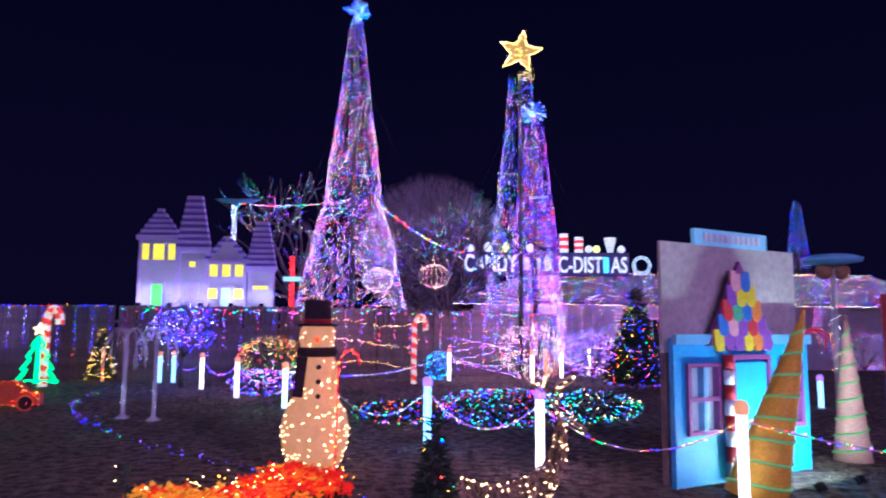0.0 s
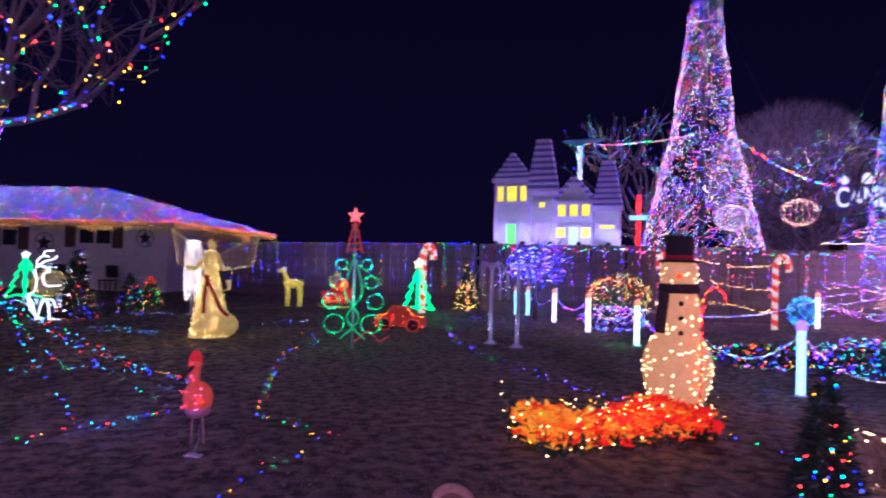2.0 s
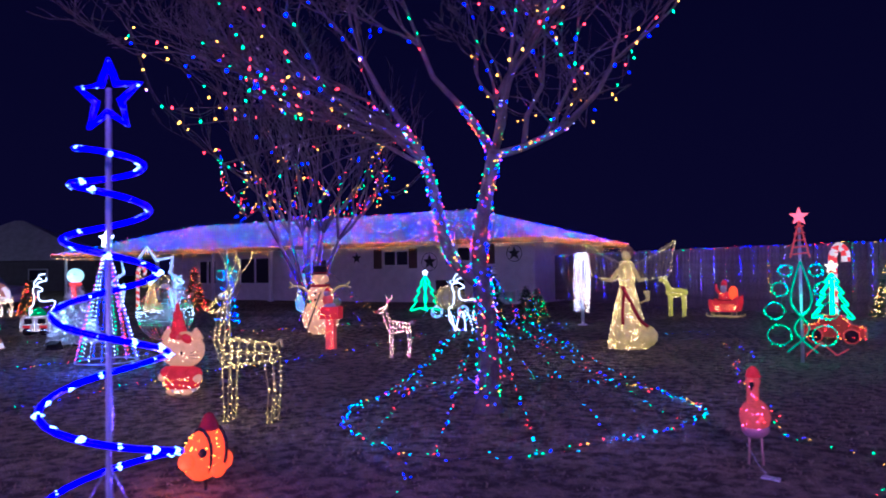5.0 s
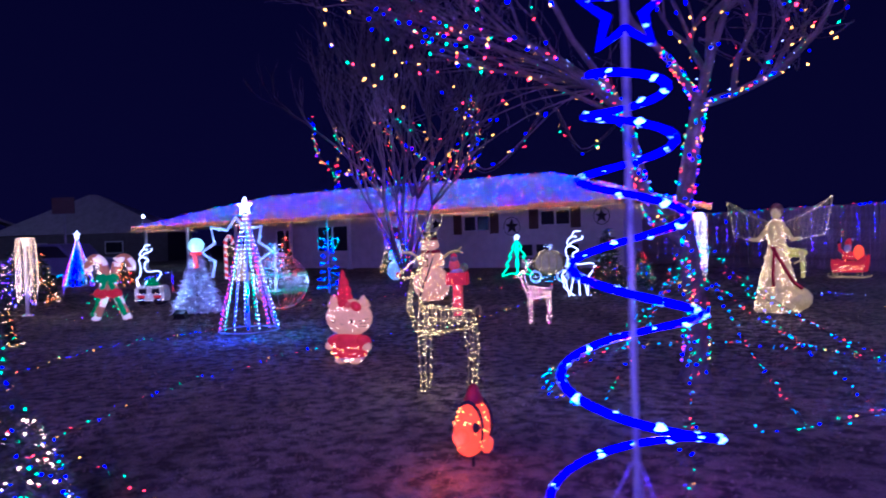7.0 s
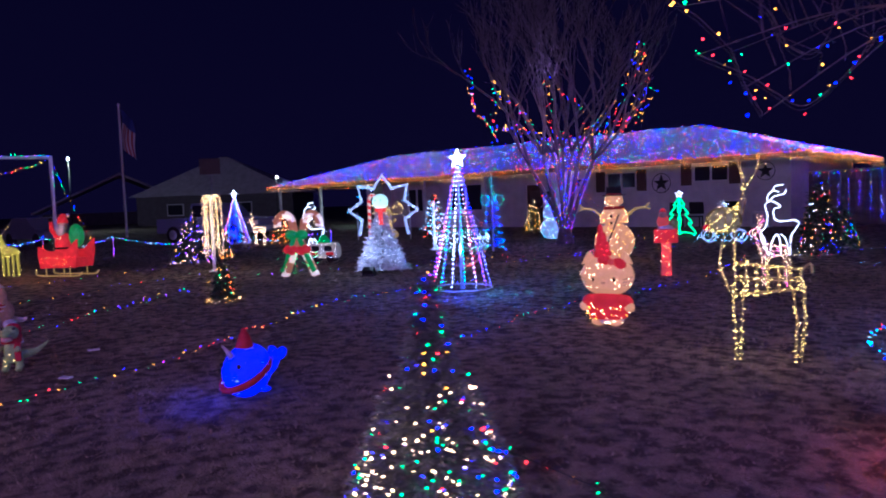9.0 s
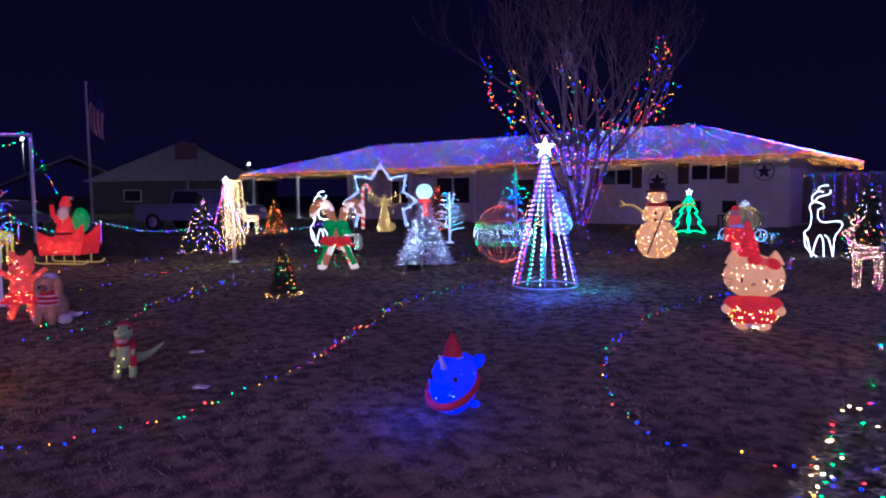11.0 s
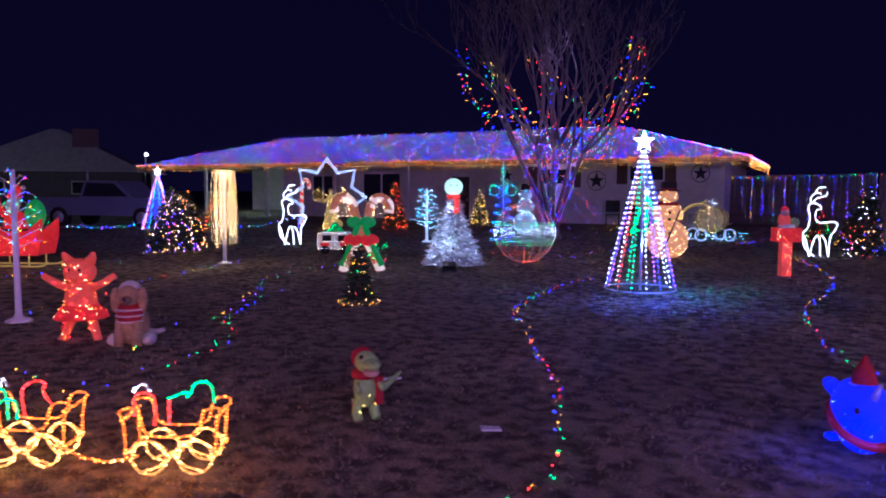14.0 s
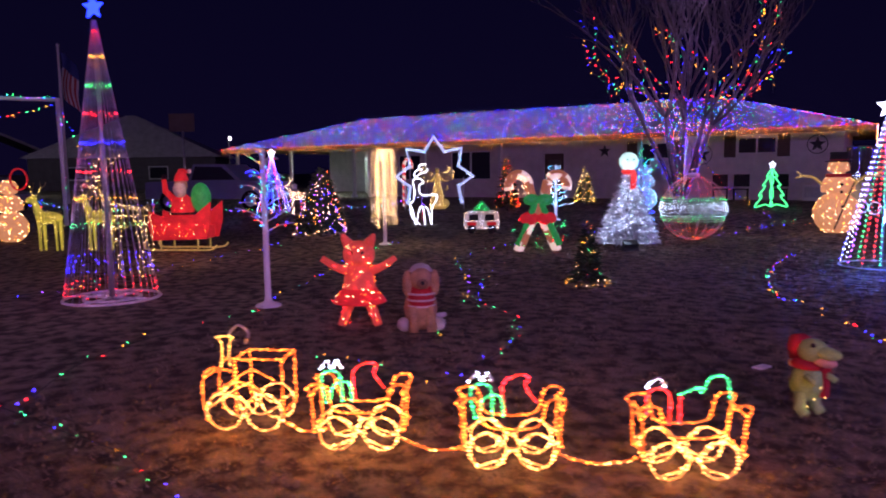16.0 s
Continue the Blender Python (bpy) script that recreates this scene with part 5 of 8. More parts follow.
fir(-29.5, 12.7, 1.55, 0.42, 700, [WARM, GOLD, AMBER], 190, "small fir with warm gold lights", br=0.021, seed=11)
fir(-14.4, 10.1, 1.72, 0.42, 1300, [RED, BLUE, WHITE, WARM, AMBER], 190, "fir with red, white and blue lights", br=0.016, seed=12)
fir(-15.5, 12.4, 1.1, 0.38, 900, MULTI, 90, "small fir with multicolour lights", br=0.016, seed=13)
fir(-9.0, 18.8, 1.5, 0.38, 700, [AMBER, WARM, GOLD], 150, "slim fir with gold lights before the fence", br=0.02, seed=14)
fir(-17.1, 14.4, 1.05, 0.34, 700, [AMBER, GREEN, RED], 80, "small fir with amber and green lights", br=0.018, seed=15)


def light_cone(x, y, h, r, strands, pal, label, br=0.015, star=0.12, step=0.05, group="light cones"):
    e = base_empty("light_cone", pose(x, y, 0), label, "light cone tree", group)
    Shape().lathe([(0.018, 0), (0.018, h)], STEEL, 8).done("pole", e)
    Shape().tube(circle(r, 28, (0, 0, 0.02)), 0.01, STEEL, 5, closed=True).done("base_ring", e)
    for k in range(strands):
        a = 2 * math.pi * (k + 0.5) / strands
        p0, p1 = Vector((0.03 * math.cos(a), 0.03 * math.sin(a), h)), Vector((r * math.cos(a), r * math.sin(a), 0.02))
        st = Shape().tube([p0, p1], 0.004, CLEARWIRE, 3)
        q = along([p0, p1], step)
        for i, c in enumerate(q):
            st.bulbs([c], pal(k, i / len(q)), br)
        st.done("strand", e)
    if star:
        Shape().plate(star_outline(star), 0.04, emit("white_star", (0.9, 0.95, 1), 4), (0, 0, h + star * 0.9)).done("star", e)
    e.matrix_basis = pose(x, y, 0, 0, 0, FACE)
    return e


def rainbow(k, t):
    return ([BLUE, CYAN, WHITE, PURPLE], [WHITE, BLUE], [BLUE, PURPLE], [RED, PINK], [GREEN, CYAN], [WHITE])[k % 6][0] if t < 0.35 else ([BLUE, WHITE, PURPLE, RED, GREEN, WHITE][k % 6])


light_cone(-14.25, 1.6, 1.9, 0.48, 15, rainbow, "cone of blue, white and red light strands with a star", 0.021, 0.15, 0.072)
light_cone(-32.6, 1.05, 1.8, 0.55, 14, lambda k, t: [BLUE, WHITE, PURPLE, RED, CYAN, BLUE][k % 6], "cone of blue and white light strands with a star", 0.028, 0.15, 0.07)
# big banded cone of thin strands
e = base_empty("light_cone", pose(-18.95, -6.62, 0, 0, 0, FACE), "tall cone of thin strands with coloured light bands", "light cone tree", "light cones")
Shape().lathe([(0.03, 0), (0.025, 3.1)], STEEL, 8).done("pole", e)
s = Shape()
for z, r in ((0.03, 0.51), (0.03, 0.3)):
    s.tube(circle(r, 30, (0, 0, z)), 0.016, WHITEPLASTIC, 6, closed=True)
for k in range(4):
    a = math.pi * k / 2
    s.tube([(0, 0, 0.03), (0.51 * math.cos(a), 0.51 * math.sin(a), 0.03)], 0.016, WHITEPLASTIC, 5)
s.done("base_ring", e)
bands = [(0.12, RED), (0.2, RED), (0.38, BLUE), (0.5, BLUE), (0.86, GREEN), (1.16, AMBER), (1.46, RED), (1.78, BLUE), (2.1, RED), (2.4, GREEN), (2.72, AMBER), (2.98, RED)]
VIOLETWIRE = principled("lilac_wire", (0.5, 0.42, 0.6), 0.5)
for k in range(32):
    a = 2 * math.pi * k / 32
    st = Shape().tube([(0.5 * math.cos(a), 0.5 * math.sin(a), 0.04), (0.02 * math.cos(a), 0.02 * math.sin(a), 3.1)], 0.0035, VIOLETWIRE, 3)
    for z, m in bands:
        rad = 0.5 * (1 - z / 3.15) + 0.006
        st.bulbs([(rad * math.cos(a), rad * math.sin(a), z + random.uniform(-0.015, 0.015))], m, 0.013)
    st.done("strand", e)
Shape().plate(star_outline(0.13), 0.04, emit("blue_star", (0.02, 0.04, 1), 4), (0, 0, 3.24)).done("star", e)

# spiral tree beside the path
e = base_empty("spiral_tree", pose(-4.24, -0.5, 0), "blue glowing spiral tree on a thin pole", "spiral tree")
Shape().lathe([(0.011, 0), (0.009, 2.2)], STEEL, 8).done("pole", e)
line = []
for k in range(-14, 171):
    n = k / 28                                              # turns from the top, wider and steeper towards the ground
    z = 1.941 - 0.15 * n - 0.0325 * n * (n - 1)
    r_, a = 0.345 - 0.121 * z, radians(47 + 360 * n)
    line.append(Vector((r_ * math.cos(a), r_ * math.sin(a), max(z, 0.02))))
Shape().tube(line, 0.011, principled("blue_rope", (0.01, 0.01, 0.3), 0.3, glow=(0.03, 0.006, 1), glow_strength=1.1), 6).done("spiral_rope", e)
Shape().bulbs(along(line, 0.115, 0.004), [emit("blue_white_bulb", (0.22, 0.36, 1), 10)], 0.042, 0.8).done("bulbs", e)["kind"] = "stuff"
st = [Vector((x_ * 0.77, x_ * 0.64, 2.17 + z_)) for x_, z_ in star_outline(0.125)]
Shape().tube(st, 0.014, principled("blue_rope", (0.05, 0.05, 0.6), 0.3), 6, closed=True).bulbs(along(st, 0.06, 0, True), [MATS["blue_white_bulb"]], 0.02).done("star", e)
s = Shape()
for k in range(3):
    a = 2.1 * k
    s.tube([(0, 0, 0.9), (0.5 * math.cos(a), 0.5 * math.sin(a), 0.0)], 0.003, STEEL, 3)
s.done("guy_wire", e)

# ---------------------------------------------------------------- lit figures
# fabrics emit by themselves, in place of bulbs inside the figures
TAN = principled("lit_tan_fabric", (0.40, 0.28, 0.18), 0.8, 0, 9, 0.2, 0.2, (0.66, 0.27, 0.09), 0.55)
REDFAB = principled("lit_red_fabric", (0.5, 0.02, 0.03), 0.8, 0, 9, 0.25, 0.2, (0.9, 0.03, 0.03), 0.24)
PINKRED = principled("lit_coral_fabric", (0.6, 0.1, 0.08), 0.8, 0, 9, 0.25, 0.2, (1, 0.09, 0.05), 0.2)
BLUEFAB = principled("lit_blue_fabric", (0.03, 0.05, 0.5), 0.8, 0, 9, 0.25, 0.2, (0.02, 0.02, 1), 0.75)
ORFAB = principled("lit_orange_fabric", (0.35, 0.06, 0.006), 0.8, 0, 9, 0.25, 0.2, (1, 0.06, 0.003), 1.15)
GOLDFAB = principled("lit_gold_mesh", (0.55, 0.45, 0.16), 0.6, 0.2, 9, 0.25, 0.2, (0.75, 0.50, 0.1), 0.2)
SAGE = principled("sage_fabric", (0.34, 0.56, 0.18), 0.8, 0, 9, 0.25, 0.2)
BROWNFUR = principled("brown_plush", (0.30, 0.16, 0.09), 0.95, 0, 16, 0.35, 0.5)
CREAMFUR = principled("cream_plush", (0.52, 0.32, 0.17), 0.95, 0, 16, 0.3, 0.5)
WHITEFUR = principled("white_plush", (0.7, 0.66, 0.62), 0.95, 0, 16, 0.15, 0.5)
REDCLOTH = principled("red_cloth", (0.42, 0.02, 0.03), 0.85, 0, 12, 0.25)
SKIN = principled("peach_plastic", (0.65, 0.38, 0.28), 0.6, 0, 6, 0.1)
DARKGOLD = principled("gold_wire", (0.45, 0.38, 0.15), 0.4, 0.6)
GREENTINSEL = principled("green_tinsel", (0.03, 0.3, 0.08), 0.5, 0, 10, 0.4, 0.3, (0.02, 0.6, 0.1), 0.15)


def at(x, y, turn=FACE, z=0.0):
    return pose(x, y, z, 0, 0, turn)


def lathe_balls(balls):
    """Profile of stacked balls: (centre height, radius) from the bottom."""
    prof = []
    for i, (z, r) in enumerate(balls):
        lo = -1.25 if i else -1.1
        hi = 1.25 if i < len(balls) - 1 else 1.5
        for k in range(9):
            a = lo + (hi - lo) * k / 8
            prof.append((max(0.01, r * math.cos(a)), z + r * math.sin(a)))
    out = [prof[0]]
    for r, z in prof[1:]:
        if z > out[-1][1] + 1e-4:
            out.append((r, z))
    return out


def hat(s, z, r, h, m=DARKFELT, band=None):
    s.lathe([(r * 1.55, z), (r * 1.55, z + 0.02), (r * 1.02, z + 0.03), (r, z + h), (r * 0.9, z + h + 0.01)], m, 16)
    if band:
        s.lathe([(r * 1.05, z + 0.03), (r * 1.06, z + h * 0.28)], band, 16)


# tall snowman with scarf and a red rope-light cane
s = Shape()
prof = [(0.22, 0.0), (0.28, 0.08), (0.335, 0.24), (0.36, 0.42), (0.33, 0.58), (0.25, 0.72), (0.215, 0.80), (0.225, 0.95), (0.215, 1.1), (0.17, 1.2), (0.165, 1.26), (0.19, 1.36), (0.18, 1.47), (0.12, 1.54)]
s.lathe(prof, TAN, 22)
s.bulbs(on_lathe(prof, 210, front=0.5), [WARM], 0.015)
hat(s, 1.5, 0.14, 0.27, DARKFELT, REDCLOTH)
s.lathe([(0.2, 1.18), (0.22, 1.22), (0.2, 1.28)], DARKFELT, 18)
s.box((-0.16, -0.2, 0.98), (0.11, 0.05, 0.42), DARKFELT, 0, 8, 6)
for z in (0.78, 0.93, 1.08):
    s.ball((0.03, -0.225, z), 0.028, DARKFELT, 8)
s.tube([(0, -0.19, 1.36), (0.02, -0.34, 1.34)], 0.03, ORFAB, 8, 0.005)
cane = smooth_line([(0.22, -0.36, 0.06), (0.23, -0.38, 0.45), (0.23, -0.32, 0.8), (0.24, -0.27, 1.1), (0.32, -0.25, 1.25), (0.42, -0.25, 1.22), (0.45, -0.25, 1.1)], 6)
s.tube(cane, 0.009, REDFAB, 6).bulbs(along(cane, 0.03, 0.012), [RED, ORANGE, RED], 0.021)
figure(s, "snowman", at(-1.34, 7.62, 8), "tall lit fabric snowman with top hat and dark scarf", "snowman figure", "lit figures")

# broad snowman with gold arms
s = Shape()
prof = lathe_balls([(0.40, 0.45), (0.93, 0.32), (1.33, 0.21)])
prof = [(r, max(0.0, z)) for r, z in prof]
s.lathe(prof, TAN, 22)
s.bulbs(on_lathe(prof, 230, front=0.5), [WARM, WARM, AMBER], 0.017)
hat(s, 1.46, 0.17, 0.2, DARKFELT, REDCLOTH)
s.lathe([(0.22, 1.14), (0.25, 1.18), (0.22, 1.22)], REDCLOTH, 18)
for sgn in (-1, 1):
    arm = smooth_line([(sgn * 0.28, 0, 0.98), (sgn * 0.48, -0.03, 1.15), (sgn * 0.7, -0.05, 1.18)], 5)
    s.tube(arm, 0.03, GOLDFAB, 6).tube([arm[-1], arm[-1] + Vector((sgn * 0.1, 0, 0.1))], 0.02, GOLDFAB, 5).tube([arm[-1], arm[-1] + Vector((sgn * 0.12, 0, -0.04))], 0.02, GOLDFAB, 5)
    s.bulbs(along(arm, 0.05, 0.02), [AMBER, GOLD], 0.016)
for z in (0.55, 0.85, 1.0):
    s.ball((0, -0.40 if z < 0.6 else -0.31, z), 0.035, DARKFELT, 8)
s.tube([(-0.15, -0.5, 0.1), (0.2, -0.42, 1.05)], 0.018, BARK, 6)
figure(s, "snowman", at(-17.38, 7.15), "round lit snowman with branch arms and a broom", "snowman figure", "lit figures")
# pale snowman by the trunk, and the one beyond the arch
for x, y, h, pal, lab, mat in ((-24.9, 10.5, 1.85, [WHITE, CYAN], "pale blue-white lit snowman beside a tree trunk", principled("lit_ice_fabric", (0.5, 0.55, 0.6), 0.8, 0, 9, 0.2, 0, (0.3, 0.45, 0.6), 0.25)), (-27.77, -6.84, 1.62, [WARM, AMBER], "slim lit snowman with a red ring on its shoulder", TAN)):
    s = Shape()
    k = h / 1.75
    prof = [(r * k, max(0, z * k)) for r, z in lathe_balls([(0.36, 0.36), (0.85, 0.28), (1.25, 0.2)])]
    s.lathe(prof, mat, 18).bulbs(on_lathe(prof, 170, front=0.5), pal, 0.022)
    if mat is TAN:
        rg = circle(0.22, 18, (0.34, -0.05, 1.35), "xz")
        s.tube(rg, 0.02, REDFAB, 5, closed=True).bulbs(along(rg, 0.06, 0, True), RED, 0.02)
    else:
        hat(s, 1.4, 0.15, 0.28, DARKFELT)
    figure(s, "snowman", at(x, y), lab, "snowman figure", "lit figures")

# round-headed cat figure with a pointed hat
s = Shape()
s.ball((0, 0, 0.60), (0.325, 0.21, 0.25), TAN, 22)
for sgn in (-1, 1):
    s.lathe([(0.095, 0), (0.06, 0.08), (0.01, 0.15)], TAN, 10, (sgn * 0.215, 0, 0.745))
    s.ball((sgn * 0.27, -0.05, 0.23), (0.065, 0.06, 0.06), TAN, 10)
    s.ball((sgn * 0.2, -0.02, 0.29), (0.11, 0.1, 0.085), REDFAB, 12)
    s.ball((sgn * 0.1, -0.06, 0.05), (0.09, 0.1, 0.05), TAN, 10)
    s.ball((sgn * 0.125, -0.19, 0.575), (0.017, 0.014, 0.03), DARKFELT, 8)
    for dz in (-0.03, 0.0, 0.03):
        s.tube([(sgn * 0.22, -0.155, 0.54 + dz), (sgn * 0.33, -0.11, 0.545 + dz * 1.8)], 0.003, DARKFELT, 3)
s.ball((0.0, -0.208, 0.535), (0.026, 0.014, 0.017), CREAMFUR, 8)
s.lathe([(0.22, 0.09), (0.25, 0.16), (0.22, 0.28), (0.15, 0.40)], REDFAB, 20, squash=0.8)
s.lathe([(0.16, 0.03), (0.19, 0.05), (0.19, 0.10)], WHITEFUR, 18, squash=0.8)
for k, (rad, cx, cz) in enumerate(((0.11, -0.05, 0.86), (0.092, -0.055, 0.95), (0.066, -0.065, 1.05), (0.035, -0.075, 1.14))):
    s.ball((cx, 0.0, cz), (rad, rad * 0.8, 0.09), REDFAB, 12)
for sgn in (-1, 1):
    s.ball((0.10 + sgn * 0.09, -0.17, 0.785 - sgn * 0.02), (0.085, 0.04, 0.06), REDFAB, 12, Euler((0, 0.25 + sgn * 0.2, 0)))
s.ball((0.10, -0.2, 0.785), 0.042, PINKRED, 10)
s.bulbs([p for p in on_lathe([(0.12, 0.38), (0.28, 0.48), (0.325, 0.60), (0.25, 0.76)], 60, squash=0.66, front=0.8, out=1.03)], WARM, 0.0125)
s.bulbs(on_lathe([(0.19, 0.05), (0.22, 0.09), (0.25, 0.16), (0.22, 0.28)], 50, squash=0.8, front=0.7, out=1.04), [WARM, AMBER], 0.013)
s.bulbs(on_lathe([(0.17, 0.03), (0.2, 0.07)], 26, squash=0.8, front=0.7, out=1.04), [AMBER, WARM], 0.014)
s.bulbs(on_lathe([(0.13, 0.86), (0.06, 1.12)], 12, c=(-0.06, 0, 0), front=0.8, out=1.1), [RED, PINK], 0.010)
figure(s, "cat_figure", at(-10.86, 1.78, 37) @ Matrix.Scale(0.95, 4), "lit pale round-headed cat in red dress and hat", "lawn figure", "lit figures")

# coral piglet with a skirt
s = Shape()
s.ball((0, 0, 0.66), (0.15, 0.13, 0.13), PINKRED, 16).ball((0, -0.13, 0.63), (0.06, 0.05, 0.045), PINKRED, 10)
for sgn in (-1, 1):
    s.tube([(sgn * 0.09, 0, 0.75), (sgn * 0.13, -0.01, 0.81), (sgn * 0.145, -0.02, 0.85)], 0.055, PINKRED, 8, 0.016)
    s.ball((sgn * 0.05, -0.125, 0.69), 0.014, DARKFELT, 6)
    s.tube([(sgn * 0.1, 0, 0.5), (sgn * 0.22, -0.02, 0.55), (sgn * 0.34, -0.03, 0.63)], 0.042, PINKRED, 8, 0.03)
    s.tube([(sgn * 0.06, 0, 0.28), (sgn * 0.12, -0.01, 0.14), (sgn * 0.17, -0.04, 0.0)], 0.05, PINKRED, 8, 0.04)
bd = [(0.1, 0.24), (0.15, 0.32), (0.14, 0.45), (0.09, 0.56)]
sk = [(0.25, 0.22), (0.24, 0.24), (0.14, 0.36)]
s.lathe(bd, PINKRED, 16).lathe(sk, REDFAB, 18)
s.bulbs(on_lathe(bd, 35, front=0.7, out=1.05) + on_lathe(sk, 40, front=0.7, out=1.04) + [(random.uniform(-0.12, 0.12), -0.13, random.uniform(0.58, 0.75)) for _ in range(22)] + [(sg * random.uniform(0.1, 0.3), -0.06, 0.56) for sg in (-1, 1) for _ in range(6)] + [(sg * random.uniform(0.08, 0.17), -0.07, random.uniform(0.02, 0.2)) for sg in (-1, 1) for _ in range(9)], [WARM, RED, ORANGE], 0.0105)
figure(s, "piglet_figure", at(-15.98, -5.07, 52), "glowing coral-red piglet with a skirt and raised arms", "lawn figure", "lit figures")

# sitting dog in a striped sweater
s = Shape()
s.ball((0, 0.05, 0.2), (0.15, 0.2, 0.2), CREAMFUR, 14).ball((0, -0.03, 0.3), (0.12, 0.12, 0.15), REDCLOTH, 14).ball((0, -0.06, 0.48), (0.1, 0.11, 0.1), CREAMFUR, 14)
s.ball((0, -0.16, 0.45), (0.055, 0.07, 0.045), BROWNFUR, 10).ball((0, -0.22, 0.465), 0.018, DARKFELT, 8).lathe([(0.11, 0.54), (0.07, 0.59), (0.02, 0.61)], WHITEFUR, 12)
for k in range(3):
    s.lathe([(0.122 + 0.003 * k, 0.235 + 0.055 * k), (0.128, 0.25 + 0.055 * k)], WHITEFUR, 14, (0, -0.03, 0))
for sgn in (-1, 1):
    s.ball((sgn * 0.12, -0.04, 0.44), (0.045, 0.06, 0.12), CREAMFUR, 10)
    s.tube([(sgn * 0.07, -0.1, 0.24), (sgn * 0.08, -0.14, 0.02)], 0.045, CREAMFUR, 8)
    s.ball((sgn * 0.15, 0.02, 0.06), (0.07, 0.12, 0.06), WHITEFUR, 10)
s.tube([(0, 0.22, 0.1), (0.16, 0.28, 0.07), (0.24, 0.22, 0.1)], 0.04, WHITEFUR, 8, 0.02)
figure(s, "dog_figure", at(-15.4, -4.78, 60), "cream plush sitting dog in a red striped sweater", "lawn figure", "lawn figures")

# small dinosaur with red hat and scarf
s = Shape()
s.ball((0, 0, 0.2), (0.075, 0.085, 0.12), SAGE, 14).ball((0, -0.03, 0.38), (0.075, 0.09, 0.07), SAGE, 14)
s.ball((0, -0.12, 0.385), (0.055, 0.085, 0.035), SAGE, 12).ball((0, -0.11, 0.335), (0.05, 0.07, 0.03), SKIN, 12)
for sgn in (-1, 1):
    s.tube([(sgn * 0.05, 0, 0.14), (sgn * 0.06, -0.01, 0.05), (sgn * 0.06, -0.05, 0.02)], 0.04, SAGE, 8, 0.03)
    s.tube([(sgn * 0.07, -0.05, 0.25), (sgn * 0.08, -0.12, 0.22)], 0.02, SAGE, 6)
    s.ball((sgn * 0.05, -0.07, 0.425), 0.014, DARKFELT, 6)
s.tube(smooth_line([(0.0, 0.05, 0.16), (0.1, 0.1, 0.15), (0.19, 0.11, 0.18), (0.29, 0.1, 0.26)], 4), 0.06, SAGE, 8, 0.008)
s.lathe([(0.085, 0.28), (0.09, 0.3), (0.075, 0.33)], REDCLOTH, 14).box((0.07, -0.06, 0.2), (0.05, 0.03, 0.18), REDCLOTH, 10)
s.ball((0, 0.055, 0.392), (0.076, 0.055, 0.072), REDCLOTH, 14).tube([(0, 0.08, 0.42), (0.01, 0.12, 0.37), (0.03, 0.13, 0.3)], 0.045, REDCLOTH, 8, 0.02).ball((0.03, 0.13, 0.27), 0.028, WHITEFUR, 8)
s.bulbs([(-0.04, -0.085, 0.12), (0.04, -0.085, 0.12), (0, -0.09, 0.18), (-0.05, -0.05, 0.07)], [GOLD], 0.009)
figure(s, "dinosaur_figure", at(-12.25, -4.27, 76), "green fabric dinosaur with red hat and scarf", "lawn figure", "lawn figures")

# blue narwhal
s = Shape()
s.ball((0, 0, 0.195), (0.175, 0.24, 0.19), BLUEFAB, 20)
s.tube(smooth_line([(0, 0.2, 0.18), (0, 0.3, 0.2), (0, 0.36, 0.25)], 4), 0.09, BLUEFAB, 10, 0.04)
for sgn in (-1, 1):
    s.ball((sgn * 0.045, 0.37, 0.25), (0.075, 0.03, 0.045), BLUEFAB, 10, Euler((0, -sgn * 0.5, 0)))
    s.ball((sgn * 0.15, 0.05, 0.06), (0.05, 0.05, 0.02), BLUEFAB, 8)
    s.ball((sgn * 0.1, -0.19, 0.26), 0.018, DARKFELT, 8)
s.tube([(0, -0.16, 0.31), (0, -0.26, 0.41)], 0.026, WHITEFUR, 8, 0.006)
s.lathe([(0.075, 0.345), (0.08, 0.37), (0.05, 0.44), (0.01, 0.5)], REDCLOTH, 12, (0, -0.02, 0)).lathe([(0.085, 0.335), (0.09, 0.36)], WHITEFUR, 12, (0, -0.02, 0))
ring = [Vector((0.185 * math.cos(a), -0.02 - 0.22 * math.sin(a), 0.175 - 0.075 * math.sin(a))) for a in np.linspace(0, 2 * math.pi, 20)[:-1]]
s.tube(ring, 0.025, REDCLOTH, 6, closed=True)
s.bulbs([(0.17 * math.cos(a) * math.cos(b) * 1.03, 0.25 * math.sin(a) * math.cos(b) * 1.03, 0.19 + 0.17 * math.sin(b) * 1.03) for a, b in [(random.uniform(0, 6.28), random.uniform(-1.1, 0.6)) for _ in range(60)]], [emit("ice_blue_bulb", (0.25, 0.4, 1), 8), BLUE], 0.009)
figure(s, "narwhal_figure", at(-10.02, -2.43, 38) @ Matrix.Diagonal((0.86, 0.98, 1.12, 1)), "glowing blue narwhal with red hat and scarf", "lawn figure", "lit figures")

# orange fish on a stake
s = Shape()
q = Euler((0, radians(-18), 0))
s.ball((0, 0, 0.21), (0.17, 0.1, 0.145), ORFAB, 18, q)
s.ball((0.17, 0, 0.13), (0.07, 0.03, 0.06), ORFAB, 10).ball((-0.16, -0.01, 0.2), (0.05, 0.06, 0.05), ORFAB, 10)
s.ball((0.02, -0.1, 0.12), (0.06, 0.03, 0.045), ORFAB, 10)
